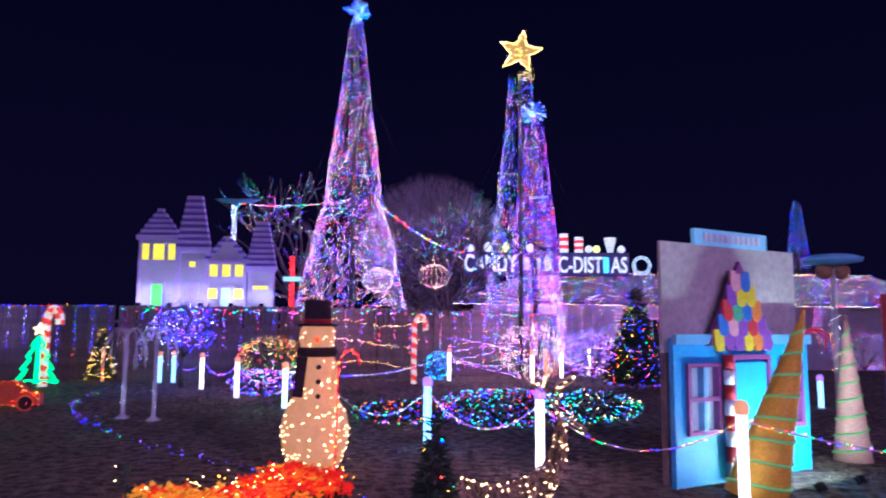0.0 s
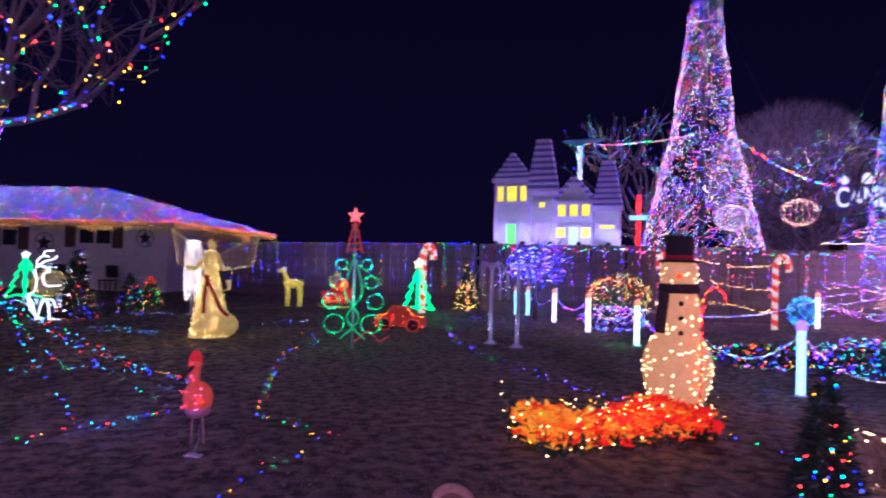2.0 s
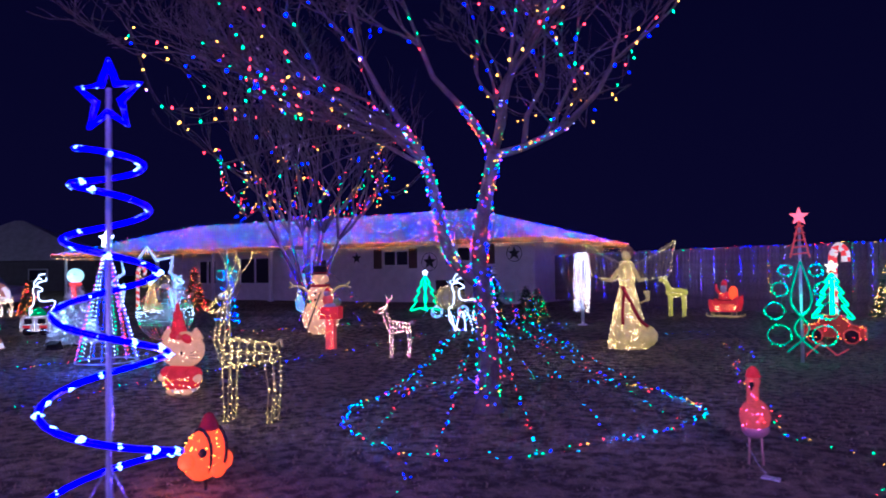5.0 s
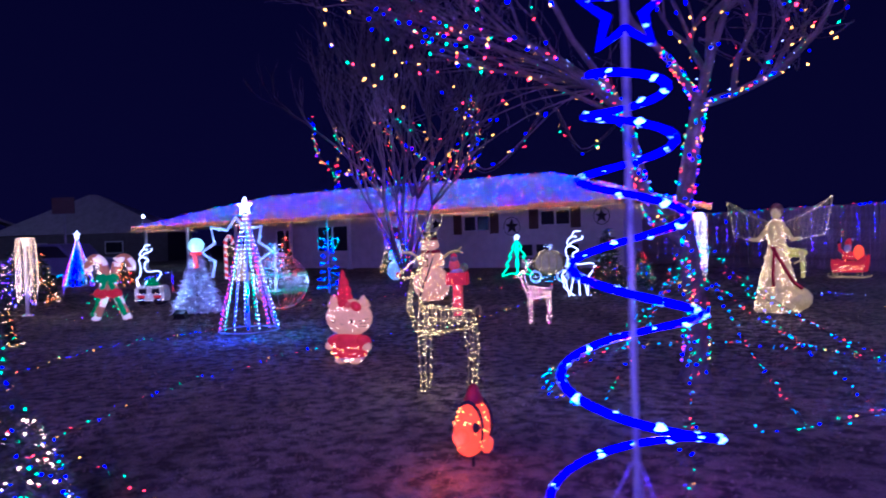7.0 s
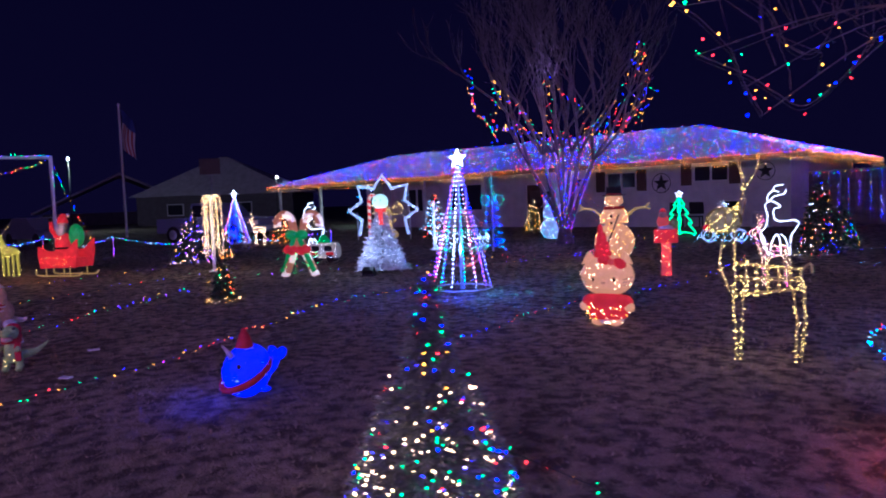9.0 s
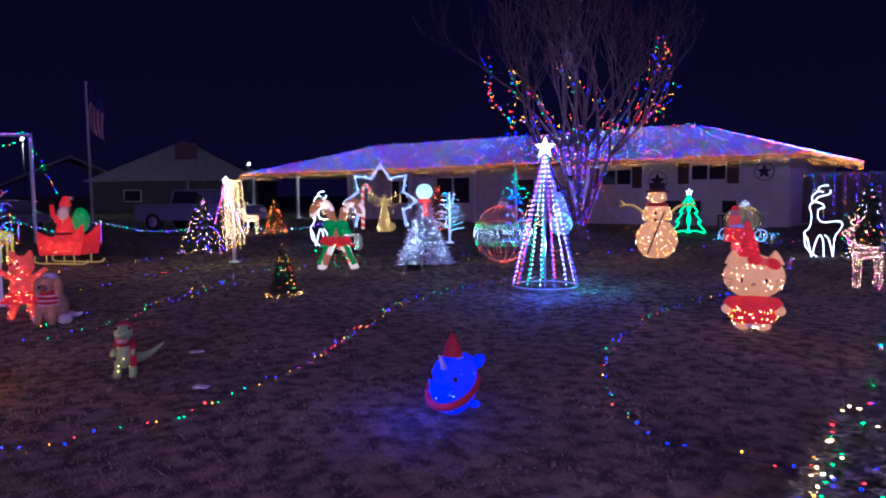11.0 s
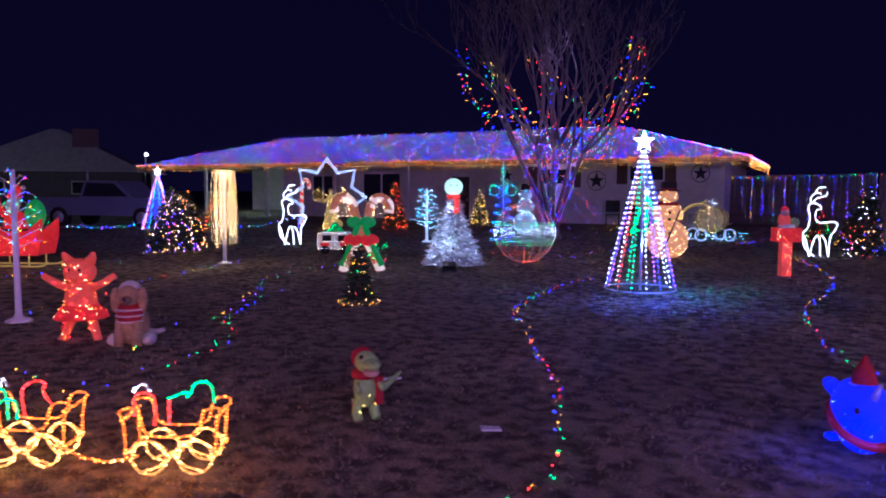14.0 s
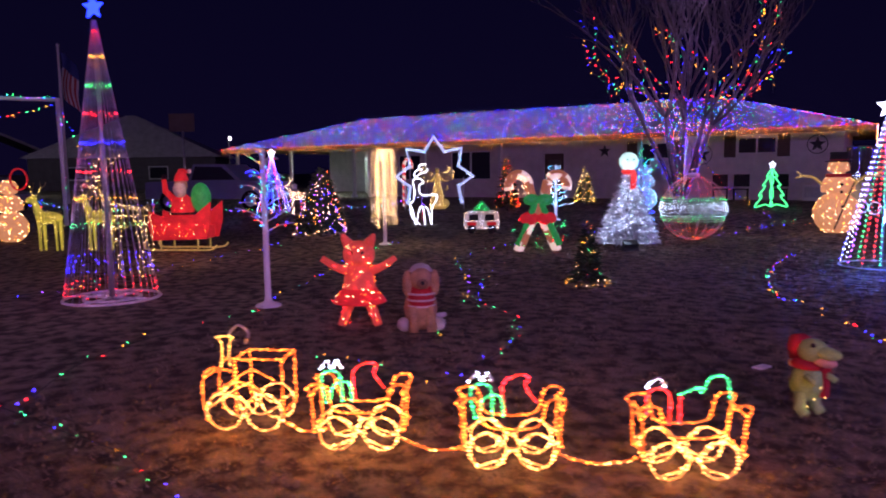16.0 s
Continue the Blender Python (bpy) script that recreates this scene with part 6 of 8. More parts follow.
for dx in (-0.04, 0.09):
    ring = [Vector((dx, 0.1 * math.cos(a), 0.22 + 0.135 * math.sin(a))) for a in np.linspace(0, 6.283, 17)[:-1]]
    s.tube(ring, 0.012, DARKFELT, 5, closed=True)
s.ball((-0.1, -0.085, 0.24), 0.028, DARKFELT, 8)
s.lathe([(0.06, 0.34), (0.065, 0.36), (0.03, 0.43), (0.01, 0.44)], REDCLOTH, 10, (0.03, 0, 0))
s.tube([(0, 0, 0.09), (0, 0, 0.0)], 0.012, BLACKIRON, 6)
s.bulbs([(0.17 * math.cos(a) * math.cos(b), -0.105 * math.sin(a) * math.cos(b), 0.21 + 0.145 * math.sin(b)) for a, b in [(random.uniform(0, 6.28), random.uniform(-1.0, 1.0)) for _ in range(120)]], [ORANGE, ORANGE, AMBER], 0.0105)
figure(s, "fish_figure", at(-6.69, 0.66, 120) @ Matrix.Diagonal((1.22, 0.98, 1.24, 1)), "glowing orange fish with a dark red hat", "lawn figure", "lit figures")

# red bird on thin legs
s = Shape()
s.ball((0, 0, 0.36), (0.11, 0.13, 0.13), PINKRED, 14).ball((0, 0, 0.27), (0.1, 0.11, 0.07), principled("pink_fur", (0.6, 0.3, 0.32), 0.9, 0, 12, 0.2), 12)
s.tube(smooth_line([(0, -0.04, 0.42), (0, -0.09, 0.52), (0, -0.06, 0.62)], 4), 0.045, PINKRED, 8, 0.04)
s.ball((0, -0.07, 0.63), (0.05, 0.06, 0.05), PINKRED, 10).tube([(0, -0.12, 0.62), (0, -0.17, 0.58)], 0.02, DARKFELT, 6, 0.006)
s.lathe([(0.055, 0.66), (0.04, 0.71), (0.012, 0.74)], REDFAB, 10, (0, -0.06, 0))
for sgn in (-1, 1):
    s.tube([(sgn * 0.04, 0, 0.24), (sgn * 0.05, 0.01, 0.0)], 0.008, SKIN, 5)
s.bulbs([(random.uniform(-0.08, 0.08), -0.12, random.uniform(0.28, 0.46)) for _ in range(14)] + [(random.uniform(-0.03, 0.03), -0.13, random.uniform(0.5, 0.66)) for _ in range(6)], [RED, PINK], 0.009)
figure(s, "flamingo_figure", at(-4.4, 3.98, 22), "glowing red bird with a hat on thin legs", "lawn figure", "lit figures")


# ---------------------------------------------------------------- angels
def angel(x, y, h, turn, wing, label, mat=GOLDFAB, count=420):
    s = Shape()
    k = h / 1.95
    dress = [(0.36 * k, 0.0), (0.33 * k, 0.2 * k), (0.25 * k, 0.6 * k), (0.15 * k, 1.0 * k), (0.12 * k, 1.12 * k), (0.16 * k, 1.3 * k), (0.13 * k, 1.45 * k), (0.05 * k, 1.52 * k)]
    s.lathe(dress, mat, 20, squash=0.75)
    s.ball((0.22 * k, 0.02, 0.22 * k), (0.3 * k, 0.2 * k, 0.22 * k), mat, 12)
    s.bulbs(on_lathe(dress, count, squash=0.75, front=0.6, out=1.03), [GOLD, WARM], 0.0125 * (1 if k > 0.9 else 1.5))
    s.ball((0, 0, 1.62 * k), (0.085 * k, 0.09 * k, 0.11 * k), mat, 12).ball((0, 0.03, 1.66 * k), (0.11 * k, 0.1 * k, 0.12 * k), BROWNFUR, 12)
    for sgn in (-1, 1):
        o = [(sgn * 0.1 * k, 1.2 * k), (sgn * 0.35 * k, 1.18 * k), (sgn * 0.7 * k, 1.25 * k), (sgn * 0.76 * k, 1.55 * k), (sgn * 0.82 * k * wing, 1.85 * k), (sgn * 0.6 * k, 1.68 * k), (sgn * 0.35 * k, 1.55 * k), (sgn * 0.1 * k, 1.45 * k)]
        line = [Vector((a, 0.1, b)) for a, b in o]
        s.tube(line, 0.008, DARKGOLD, 4, closed=True)
        for a in range(14):
            s.tube([line[0].lerp(line[7], a / 13), (line[2].lerp(line[3], a / 6.5) if a < 7 else line[3].lerp(line[4], a / 6.5 - 1))], 0.004, DARKGOLD, 3)
        for a in range(9):
            s.tube([line[0].lerp(line[2], (a + 1) / 9), line[7].lerp(line[4], (a + 1) / 9)], 0.004, DARKGOLD, 3)
            s.bulbs([line[0].lerp(line[2], (a + 1) / 9).lerp(line[7].lerp(line[4], (a + 1) / 9), t_) for t_ in (0.2, 0.45, 0.7)], [GOLD], 0.008 * (1 if k > 0.9 else 1.5))
        s.bulbs(along(line, 0.055 * k, 0.02, True), [GOLD, WARM], 0.012 * (1 if k > 0.9 else 1.5))
        s.tube([(sgn * 0.13 * k, -0.02, 1.36 * k), (sgn * 0.26 * k, -0.1, 1.18 * k), (sgn * 0.4 * k, -0.16, 1.2 * k)], 0.045 * k, mat, 8, 0.03 * k)
    s.tube([(0.4 * k, -0.16, 1.0 * k), (0.42 * k, -0.16, 0.85 * k), (0.3 * k, -0.2, 0.8 * k)], 0.05 * k, mat, 8, 0.02)
    if k > 0.9:
        s.tube(smooth_line([(-0.05, -0.12, 1.14), (0.1, -0.16, 0.9), (0.3, -0.18, 0.55), (0.45, -0.16, 0.42)], 5), 0.035, REDCLOTH, 6)
        s.tube([(0.0, -0.13, 1.12), (-0.02, -0.2, 0.7), (0.0, -0.24, 0.45)], 0.03, REDCLOTH, 6)
        s.lathe([(0.13, 1.08), (0.14, 1.14)], REDCLOTH, 16, squash=0.8)
    figure(s, "angel_figure", at(x, y, turn), label, "angel figure", "lit figures")


angel(-9.95, 9.62, 2.08, 16, 1.0, "gold mesh angel with spread wings and red sash")
angel(-31.3, 6.85, 1.65, 60, 0.6, "small gold mesh angel framed by a light star", count=120)


# ---------------------------------------------------------------- wire deer
def wire_deer(name, m, h, wire, bulb, label, density=0.06, br=0.011, antlers=True, fill=None, thick=0.006, body_rings=7, slim=0.74, upright=False):
    """A standing deer drawn in wire, head towards -x; built for a height of 1.5 and scaled."""
    k = h / 1.5
    s = Shape()
    def V(x_, y_, z_):
        if upright and z_ > 0.9:                       # neck held straight up, tall antlers
            x_, z_ = x_ + 0.17 * min(1, (z_ - 0.9) / 0.2), 0.9 + (z_ - 0.9) * 1.5
        return Vector((x_ * k * slim, y_ * k, z_ * k))
    rings = []
    for i in range(body_rings):
        t = i / (body_rings - 1)
        cx = -0.3 + 0.62 * t
        rz, ry = 0.13 + 0.03 * math.cos(3 * t), 0.11
        c = [V(cx, ry * math.cos(a), 0.72 + rz * math.sin(a)) for a in np.linspace(0, 6.283, 13)[:-1]]
        rings.append(c)
        s.tube(c, thick, wire, 4, closed=True)
        s.bulbs(along(c, density * k * 1.3, 0.01, True), bulb, br)
    for j in range(0, 12, 2):
        ln = [r[j] for r in rings]
        s.tube(ln, thick, wire, 4)
        s.bulbs(along(ln, density * k, 0.012), bulb, br)
    for cx in (-0.27, 0.29):
        for sgn in (-1, 1):
            for off in (-0.035, 0.035):
                leg = [V(cx + off * 1.6, sgn * 0.09, 0.66), V(cx + off + (0.03 if cx > 0 else 0), sgn * 0.09, 0.36), V(cx + off * 0.7, sgn * 0.09, 0.0)]
                s.tube(leg, thick, wire, 4)
                s.bulbs(along(leg, density * k, 0.012), bulb, br)
    for sgn in (-1, 1):
        for a, b in (((-0.3, 0.80), (-0.46, 1.18)), ((-0.36, 0.62), (-0.56, 1.1))):
            ln = [V(a[0], sgn * 0.06, a[1]), V((a[0] + b[0]) / 2, sgn * 0.05, (a[1] + b[1]) / 2), V(b[0], sgn * 0.04, b[1])]
            s.tube(ln, thick, wire, 4)
            s.bulbs(along(ln, density * k, 0.012), bulb, br)
        hd = [V(-0.44, sgn * 0.05, 1.22), V(-0.6, sgn * 0.04, 1.16), V(-0.74, sgn * 0.025, 1.08), V(-0.6, sgn * 0.04, 1.06), V(-0.5, sgn * 0.05, 1.1)]
        s.tube(hd, thick, wire, 4, closed=True)
        s.bulbs(along(hd, density * k * 0.7, 0.01, True), bulb, br)
        s.tube([V(-0.42, sgn * 0.05, 1.2), V(-0.36, sgn * 0.13, 1.26), V(-0.4, sgn * 0.05, 1.16)], thick, wire, 4)
        if antlers:
            for ln in ([V(-0.45, sgn * 0.04, 1.2), V(-0.38, sgn * 0.12, 1.34), V(-0.46, sgn * 0.2, 1.5)], [V(-0.39, sgn * 0.11, 1.32), V(-0.26, sgn * 0.16, 1.42), V(-0.24, sgn * 0.18, 1.5)]):
                ln = smooth_line(ln, 4)
                s.tube(ln, thick, wire, 4)
                s.bulbs(along(ln, density * k, 0.01), bulb, br)
    s.tube(smooth_line([V(0.32, 0, 0.8), V(0.4, 0, 0.86), V(0.42, 0, 0.78)], 4), thick * 2, wire, 4)
    s.ball(V(-0.74, 0, 1.09), 0.03 * k, REDFAB if antlers else wire, 8)
    if fill:
        s.ball(V(0, 0, 0.72), (0.36 * k, 0.1 * k, 0.13 * k), fill, 14)
        s.tube([V(-0.28, 0, 0.76), V(-0.5, 0, 1.12)], 0.085 * k, fill, 10, 0.05 * k)
        s.ball(V(-0.58, 0, 1.12), (0.15 * k, 0.06 * k, 0.07 * k), fill, 10, Euler((0, -0.35, 0)))
        for cx in (-0.27, 0.29):
            for sgn in (-1, 1):
                s.tube([V(cx, sgn * 0.07, 0.66), V(cx, sgn * 0.07, 0)], 0.04 * k, fill, 8, 0.02 * k)
    figure(s, name, m, label, "reindeer figure", "reindeer figures")


wire_deer("reindeer_figure", at(-8.72, 1.82, 42), 1.48, DARKGOLD, [GOLD], "large gold wire reindeer full of warm lights", 0.05, 0.0105, slim=0.86, upright=True)
wire_deer("reindeer_figure", at(-12.0, 5.9, 60), 1.12, CLEARWIRE, [WARM, WARM, WARM, PINK], "small pale wire deer with warm white lights", 0.06, 0.012)
wire_deer("reindeer_figure", at(-13.8, 16.8, 10), 1.45, DARKGOLD, [GOLD, WARM], "gold mesh deer before the fence", 0.1, 0.014, False, principled("gold_tinsel", (0.55, 0.5, 0.08), 0.5, 0.2, 12, 0.3, 0.2, (0.7, 0.6, 0.05), 0.35))
for x, y in ((-25.5, -6.4), (-24.8, -5.65)):
    wire_deer("reindeer_figure", at(x, y, 42), 1.3, DARKGOLD, [GOLD], "gold mesh reindeer pulling a sleigh", 0.12, 0.014, True, MATS["gold_tinsel"])
wire_deer("reindeer_figure", at(-20.9, -6.0, 42), 1.75, DARKGOLD, [GOLD, WARM], "tall warm wire reindeer seen behind light strands", 0.06, 0.014)
wire_deer("reindeer_figure", at(-32.7, 1.98, 60), 1.25, CLEARWIRE, [WARM], "small warm wire deer beside a light cone", 0.08, 0.02)

# deer of woven vine lying near the walkway
VINE = principled("vine_wicker", (0.5, 0.36, 0.22), 0.8, 0, 12, 0.3)
s = Shape()
rnd = random.Random(31)
body = [Vector((-0.55, 0, 0.28)), Vector((-0.3, 0, 0.22)), Vector((0.0, 0, 0.18)), Vector((0.3, 0, 0.28)), Vector((0.5, 0, 0.55)), Vector((0.48, 0, 0.8))]
bl = smooth_line(body, 6)
for k in range(64):
    i0 = rnd.randrange(0, len(bl) - 8)
    pts = []
    for i in range(i0, min(len(bl), i0 + 9)):
        a = rnd.uniform(0, 6.283)
        rad = 0.19 * (1 - 0.45 * i / len(bl))
        pts.append(bl[i] + Vector((0.02 * math.cos(a), rad * math.cos(a), rad * math.sin(a))))
    s.tube(pts, 0.008, VINE, 4)
    s.bulbs([p for p in pts if rnd.random() < 0.33], WARM, 0.0175)
for ln in ([(0.5, 0, 0.82), (0.68, -0.05, 0.72), (0.74, -0.05, 0.68)], [(0.47, 0, 0.86), (0.4, 0.1, 1.05), (0.5, 0.15, 1.15)], [(0.47, 0, 0.86), (0.42, -0.1, 1.05), (0.52, -0.16, 1.12)], [(0.4, 0.1, 1.02), (0.28, 0.12, 1.1)]):
    for off in (-0.02, 0.02):
        s.tube([Vector(p) + Vector((0, off, off)) for p in ln], 0.009, VINE, 5)
    s.bulbs(along(ln, 0.05, 0.02), WARM, 0.019)
for x in (-0.35, 0.15):
    for sgn in (-1, 1):
        s.tube([(x, sgn * 0.08, 0.2), (x - 0.15, sgn * 0.16, 0.02), (x + 0.12, sgn * 0.18, 0.02)], 0.016, VINE, 5)
figure(s, "reindeer_figure", at(0.47, 5.42, 25), "woven vine deer with warm lights lying on the lawn", "reindeer figure", "reindeer figures")


# deer and trees drawn in glowing tube
def neon(name, x, y, turn, lines, tube_mat, label, category, r=0.014, extra=None):
    s = Shape()
    for ln in lines:
        s.tube(smooth_line([(a, 0, b) for a, b in ln], 5), r, tube_mat, 6)
    s.tube([(0, 0.03, 0.0), (0, 0.03, 0.5)], 0.008, STEEL, 4)
    if extra:
        extra(s)
    figure(s, name, at(x, y, turn), label, category, "tube light figures")


NEONW = emit("white_tube", (0.85, 0.93, 1), 3.2)
NEONG = emit("green_tube", (0.03, 1, 0.2), 2.2)
deer_lines = [[(-0.2, 0), (-0.28, 0.35), (-0.34, 0.5), (-0.25, 0.62), (-0.22, 0.85), (-0.26, 1.05), (-0.18, 1.14), (-0.05, 1.1), (0.0, 1.02), (-0.1, 0.98), (-0.1, 0.8), (0.0, 0.72), (0.25, 0.74), (0.33, 0.68), (0.28, 0.55), (0.2, 0.4), (0.18, 0.0)],
              [(-0.2, 0), (-0.12, 0.35), (-0.05, 0.45), (0.0, 0.3), (0.02, 0.0)], [(0.18, 0.0), (0.1, 0.35), (0.02, 0.45)], [(-0.34, 0.5), (-0.3, 0.2), (-0.1, 0.0)],
              [(-0.2, 1.13), (-0.22, 1.25), (-0.12, 1.36), (-0.02, 1.34)], [(-0.18, 1.14), (-0.1, 1.24), (0.08, 1.3), (0.1, 1.38)], [(-0.12, 1.36), (-0.08, 1.46), (0.06, 1.48)]]
neon("reindeer_outline", -25.45, 2.2, 60, [[(a * 1.06, b * 1.06) for a, b in ln] for ln in deer_lines], NEONW, "white tube-light outline of a standing deer", "reindeer figure", 0.0125)
neon("reindeer_outline", -15.33, 10.08, 50, [[(a * 1.15, b * 1.06) for a, b in ln] for ln in deer_lines], NEONW, "white tube-light outline of a standing deer", "reindeer figure", 0.010)
tree_line = [(0, 1.3), (-0.18, 1.05), (-0.1, 1.02), (-0.3, 0.75), (-0.2, 0.72), (-0.42, 0.42), (-0.3, 0.4), (-0.55, 0.05), (-0.2, 0.12), (0, 0.06), (0.2, 0.12), (0.55, 0.05), (0.3, 0.4), (0.42, 0.42), (0.2, 0.72), (0.3, 0.75), (0.1, 1.02), (0.18, 1.05), (0, 1.3)]


def tree_extra(star_mat):
    def f(s):
        s.tube([(x_, 0, 1.42 + z_) for x_, z_ in star_outline(0.12)], 0.016, star_mat, 6, closed=True)
        for dx in (-0.06, 0.0, 0.06):
            s.tube(smooth_line([(dx, 0, 0.08), (-dx, 0, 0.5), (dx, 0, 0.9), (0, 0, 1.25)], 4), 0.016, NEONG, 6)
    return f


neon("tree_outline", -22.72, 14.23, 55, [tree_line], NEONG, "green tube-light outline of a tree with white star", "tree outline", 0.02, tree_extra(NEONW))
neon("tree_outline", -9.3, 16.4, 10, [[(a * 0.82, b * 0.85 + 0.12) for a, b in tree_line]], NEONG, "green tube-light outline of a tree with yellow star", "tree outline", 0.02, lambda s: (s.plate(star_outline(0.16), 0.05, emit("yellow_star", (1, 0.75, 0.3), 2.5), (0, 0, 1.38)), s.tube(smooth_line([(a * 0.66, -0.02, b * 0.8 + 0.13) for a, b in tree_line], 5), 0.012, NEONG, 6), s.tube([(-0.035, 0, 0.15), (-0.02, 0, 1.1)], 0.022, NEONG, 6), s.tube([(0.035, 0, 0.15), (0.02, 0, 1.1)], 0.022, NEONG, 6)))


def stripes(s, line, r, m1, m2, step=0.14, n=10):
    pts = along(line, step / 4)
    start, k1, k2 = len(s.f), s.slot(m1), s.slot(m2)
    s.tube(pts, r, m1, n)
    for i in range(len(pts) - 1):
        for k in range(n):
            s.mi[start + i * n + k] = k1 if ((i + k * 4 // n) // 4) % 2 else k2


CANEW = principled("white_lit_cane", (0.7, 0.68, 0.62), 0.5, 0, 6, 0.1, 0, (1, 0.7, 0.5), 0.45)
CANER = principled("red_lit_cane", (0.55, 0.03, 0.03), 0.5, 0, 6, 0.1, 0, (1, 0.06, 0.04), 0.5)
CANEB = principled("russet_cane", (0.4, 0.16, 0.09), 0.5, 0, 6, 0.1, 0, (0.6, 0.2, 0.08), 0.25)


def candy_cane(x, y, h, turn, label, r=0.045, m=CANER, hook=1):
    s = Shape()
    stripes(s, smooth_line([(0, 0, 0), (0, 0, h * 0.75), (0.02 * hook, 0, h * 0.9), (0.14 * hook, 0, h), (0.28 * hook, 0, h * 0.93), (0.3 * hook, 0, h * 0.78)], 6), r, m, CANEW)
    figure(s, "candy_cane", at(x, y, turn), label, "candy cane", "candy canes")


candy_cane(-9.66, 17.3, 1.88, 10, "tall red and white candy cane behind a tree outline", 0.1)
candy_cane(-0.75, 19.0, 1.8, 5, "tall red and white candy cane before the fence", 0.07)
candy_cane(-3.3, 19.4, 1.8, 5, "tall red and white candy cane before the fence", 0.07, hook=-1)
candy_cane(-33.6, 6.9, 1.85, 60, "red and white candy cane beside a light star", 0.07)
s = Shape()
arch = smooth_line([(-0.12, 0, 0), (-0.12, 0, 0.9), (-0.05, 0, 1.35), (0.2, 0, 1.52), (0.45, 0, 1.38), (0.48, 0, 1.2)], 6)
for off in (-0.06, 0.06):
    s.tube([p + Vector((off, 0, 0)) for p in arch], 0.015, REDFAB, 5).bulbs(along([p + Vector((off, 0, 0)) for p in arch], 0.05), [RED, ORANGE], 0.02)
figure(s, "candy_cane", at(6.71, 13.2, 0), "candy cane drawn in red rope light", "candy cane", "candy canes")
s = Shape()
s.box((0, 0, 2.75), (0.11, 0.1, 1.5), REDFAB).box((0, -0.06, 2.85), (0.5, 0.06, 0.13), emit("pale_blue_bar", (0.35, 0.7, 1), 1.0)).box((0, 0, 1.0), (0.08, 0.08, 2.0), BOARD)
s.bulbs([(random.uniform(-0.06, 0.06), -0.06, random.uniform(2.0, 3.5)) for _ in range(70)], [RED], 0.025)
figure(s, "lit_cross_post", pose(-4.35, 20.35, 0), "red lit post with a pale blue crossbar", "post")

# crossed pair of candy canes with bows
s = Shape()
for sgn in (-1, 1):
    stripes(s, smooth_line([(sgn * 0.3, 0.03 * sgn, 0.0), (sgn * 0.02, 0.03 * sgn, 0.62), (-sgn * 0.1, 0.03 * sgn, 0.85), (-sgn * 0.16, 0.03 * sgn, 1.08), (-sgn * 0.3, 0.03 * sgn, 1.16), (-sgn * 0.43, 0.03 * sgn, 1.05), (-sgn * 0.42, 0.03 * sgn, 0.9)], 6), 0.075, CANEB, CANEW, 0.2)
    s.ball((sgn * 0.13, -0.1, 0.5), (0.15, 0.07, 0.1), REDFAB, 10).ball((sgn * 0.1, -0.1, 0.78), (0.13, 0.06, 0.09), GREENTINSEL, 10)
    s.tube([(sgn * 0.05, -0.1, 0.72), (sgn * 0.18, -0.1, 0.4), (sgn * 0.32, -0.1, 0.1)], 0.05, GREENTINSEL, 6)
s.ball((0, -0.14, 0.5), 0.05, REDFAB, 8)
s.bulbs([(random.uniform(-0.4, 0.4), -0.13, random.uniform(0.05, 0.5)) for _ in range(45)], [GREEN, GREEN, RED], 0.013)
s.bulbs([(random.choice((-1, 1)) * random.uniform(0.12, 0.42), -0.09, random.uniform(0.85, 1.15)) for _ in range(40)], [WARM], 0.013)
figure(s, "candy_cane_decoration", at(-19.17, 0.25, 52) @ Matrix.Scale(1.14, 4), "crossed russet and white candy canes with bows", "candy cane", "candy canes")

# white tree's round snowman head and scarf; spotlight at its foot
s = Shape().ball((0, 0, 0), (0.17, 0.17, 0.16), principled("mint_lit_globe", (0.7, 0.8, 0.75), 0.5, 0, 5, 0.05, 0, (0.55, 0.95, 0.75), 0.75), 16)
s.lathe([(0.1, -0.22), (0.13, -0.18), (0.11, -0.14)], CANER, 14)
s.box((0.05, -0.16, -0.34), (0.09, 0.04, 0.3), CANER, 0, 12)
for sgn in (-1, 1):
    s.ball((sgn * 0.06, -0.155, 0.03), 0.016, DARKFELT, 6)
s.done("snowman_topper", white_tree, pose(0, 0, 1.52, 0, 0, 52), "glowing mint-white snowman head")
s = Shape().box((0, 0, 0.09), (0.24, 0.16, 0.14), BLACKIRON, 0, 25).box((0, 0.02, 0.02), (0.26, 0.2, 0.04), BLACKIRON)
figure(s, "spotlight_box", at(-18.1, 1.4, 52), "black spotlight box on the lawn by a white tree", "spotlight")

# big ornament of wire and lights
s = Shape()
R = 0.61
for k in range(18):
    a = math.pi * k / 9
    for lo, hi, m in ((-1.5, -0.35, [RED, ORANGE]), (0.35, 1.45, [RED, ORANGE])):
        ln = [Vector((R * math.cos(b) * math.cos(a), R * math.cos(b) * math.sin(a), R + R * math.sin(b))) for b in np.linspace(lo, hi, 8)]
        s.tube(ln, 0.005, STEEL, 3).bulbs(along(ln, 0.055), m, 0.011)
for b, m in ((-0.38, GREEN), (-0.3, GREEN), (0.34, GREEN), (0.27, GREEN), (-0.22, WHITE), (0.2, WHITE)):
    ln = circle(R * math.cos(b) * 1.01, 40, (0, 0, R + R * math.sin(b)))
    s.tube(ln, 0.006, STEEL, 3, closed=True).bulbs(along(ln, 0.035, 0, True), m, 0.012)
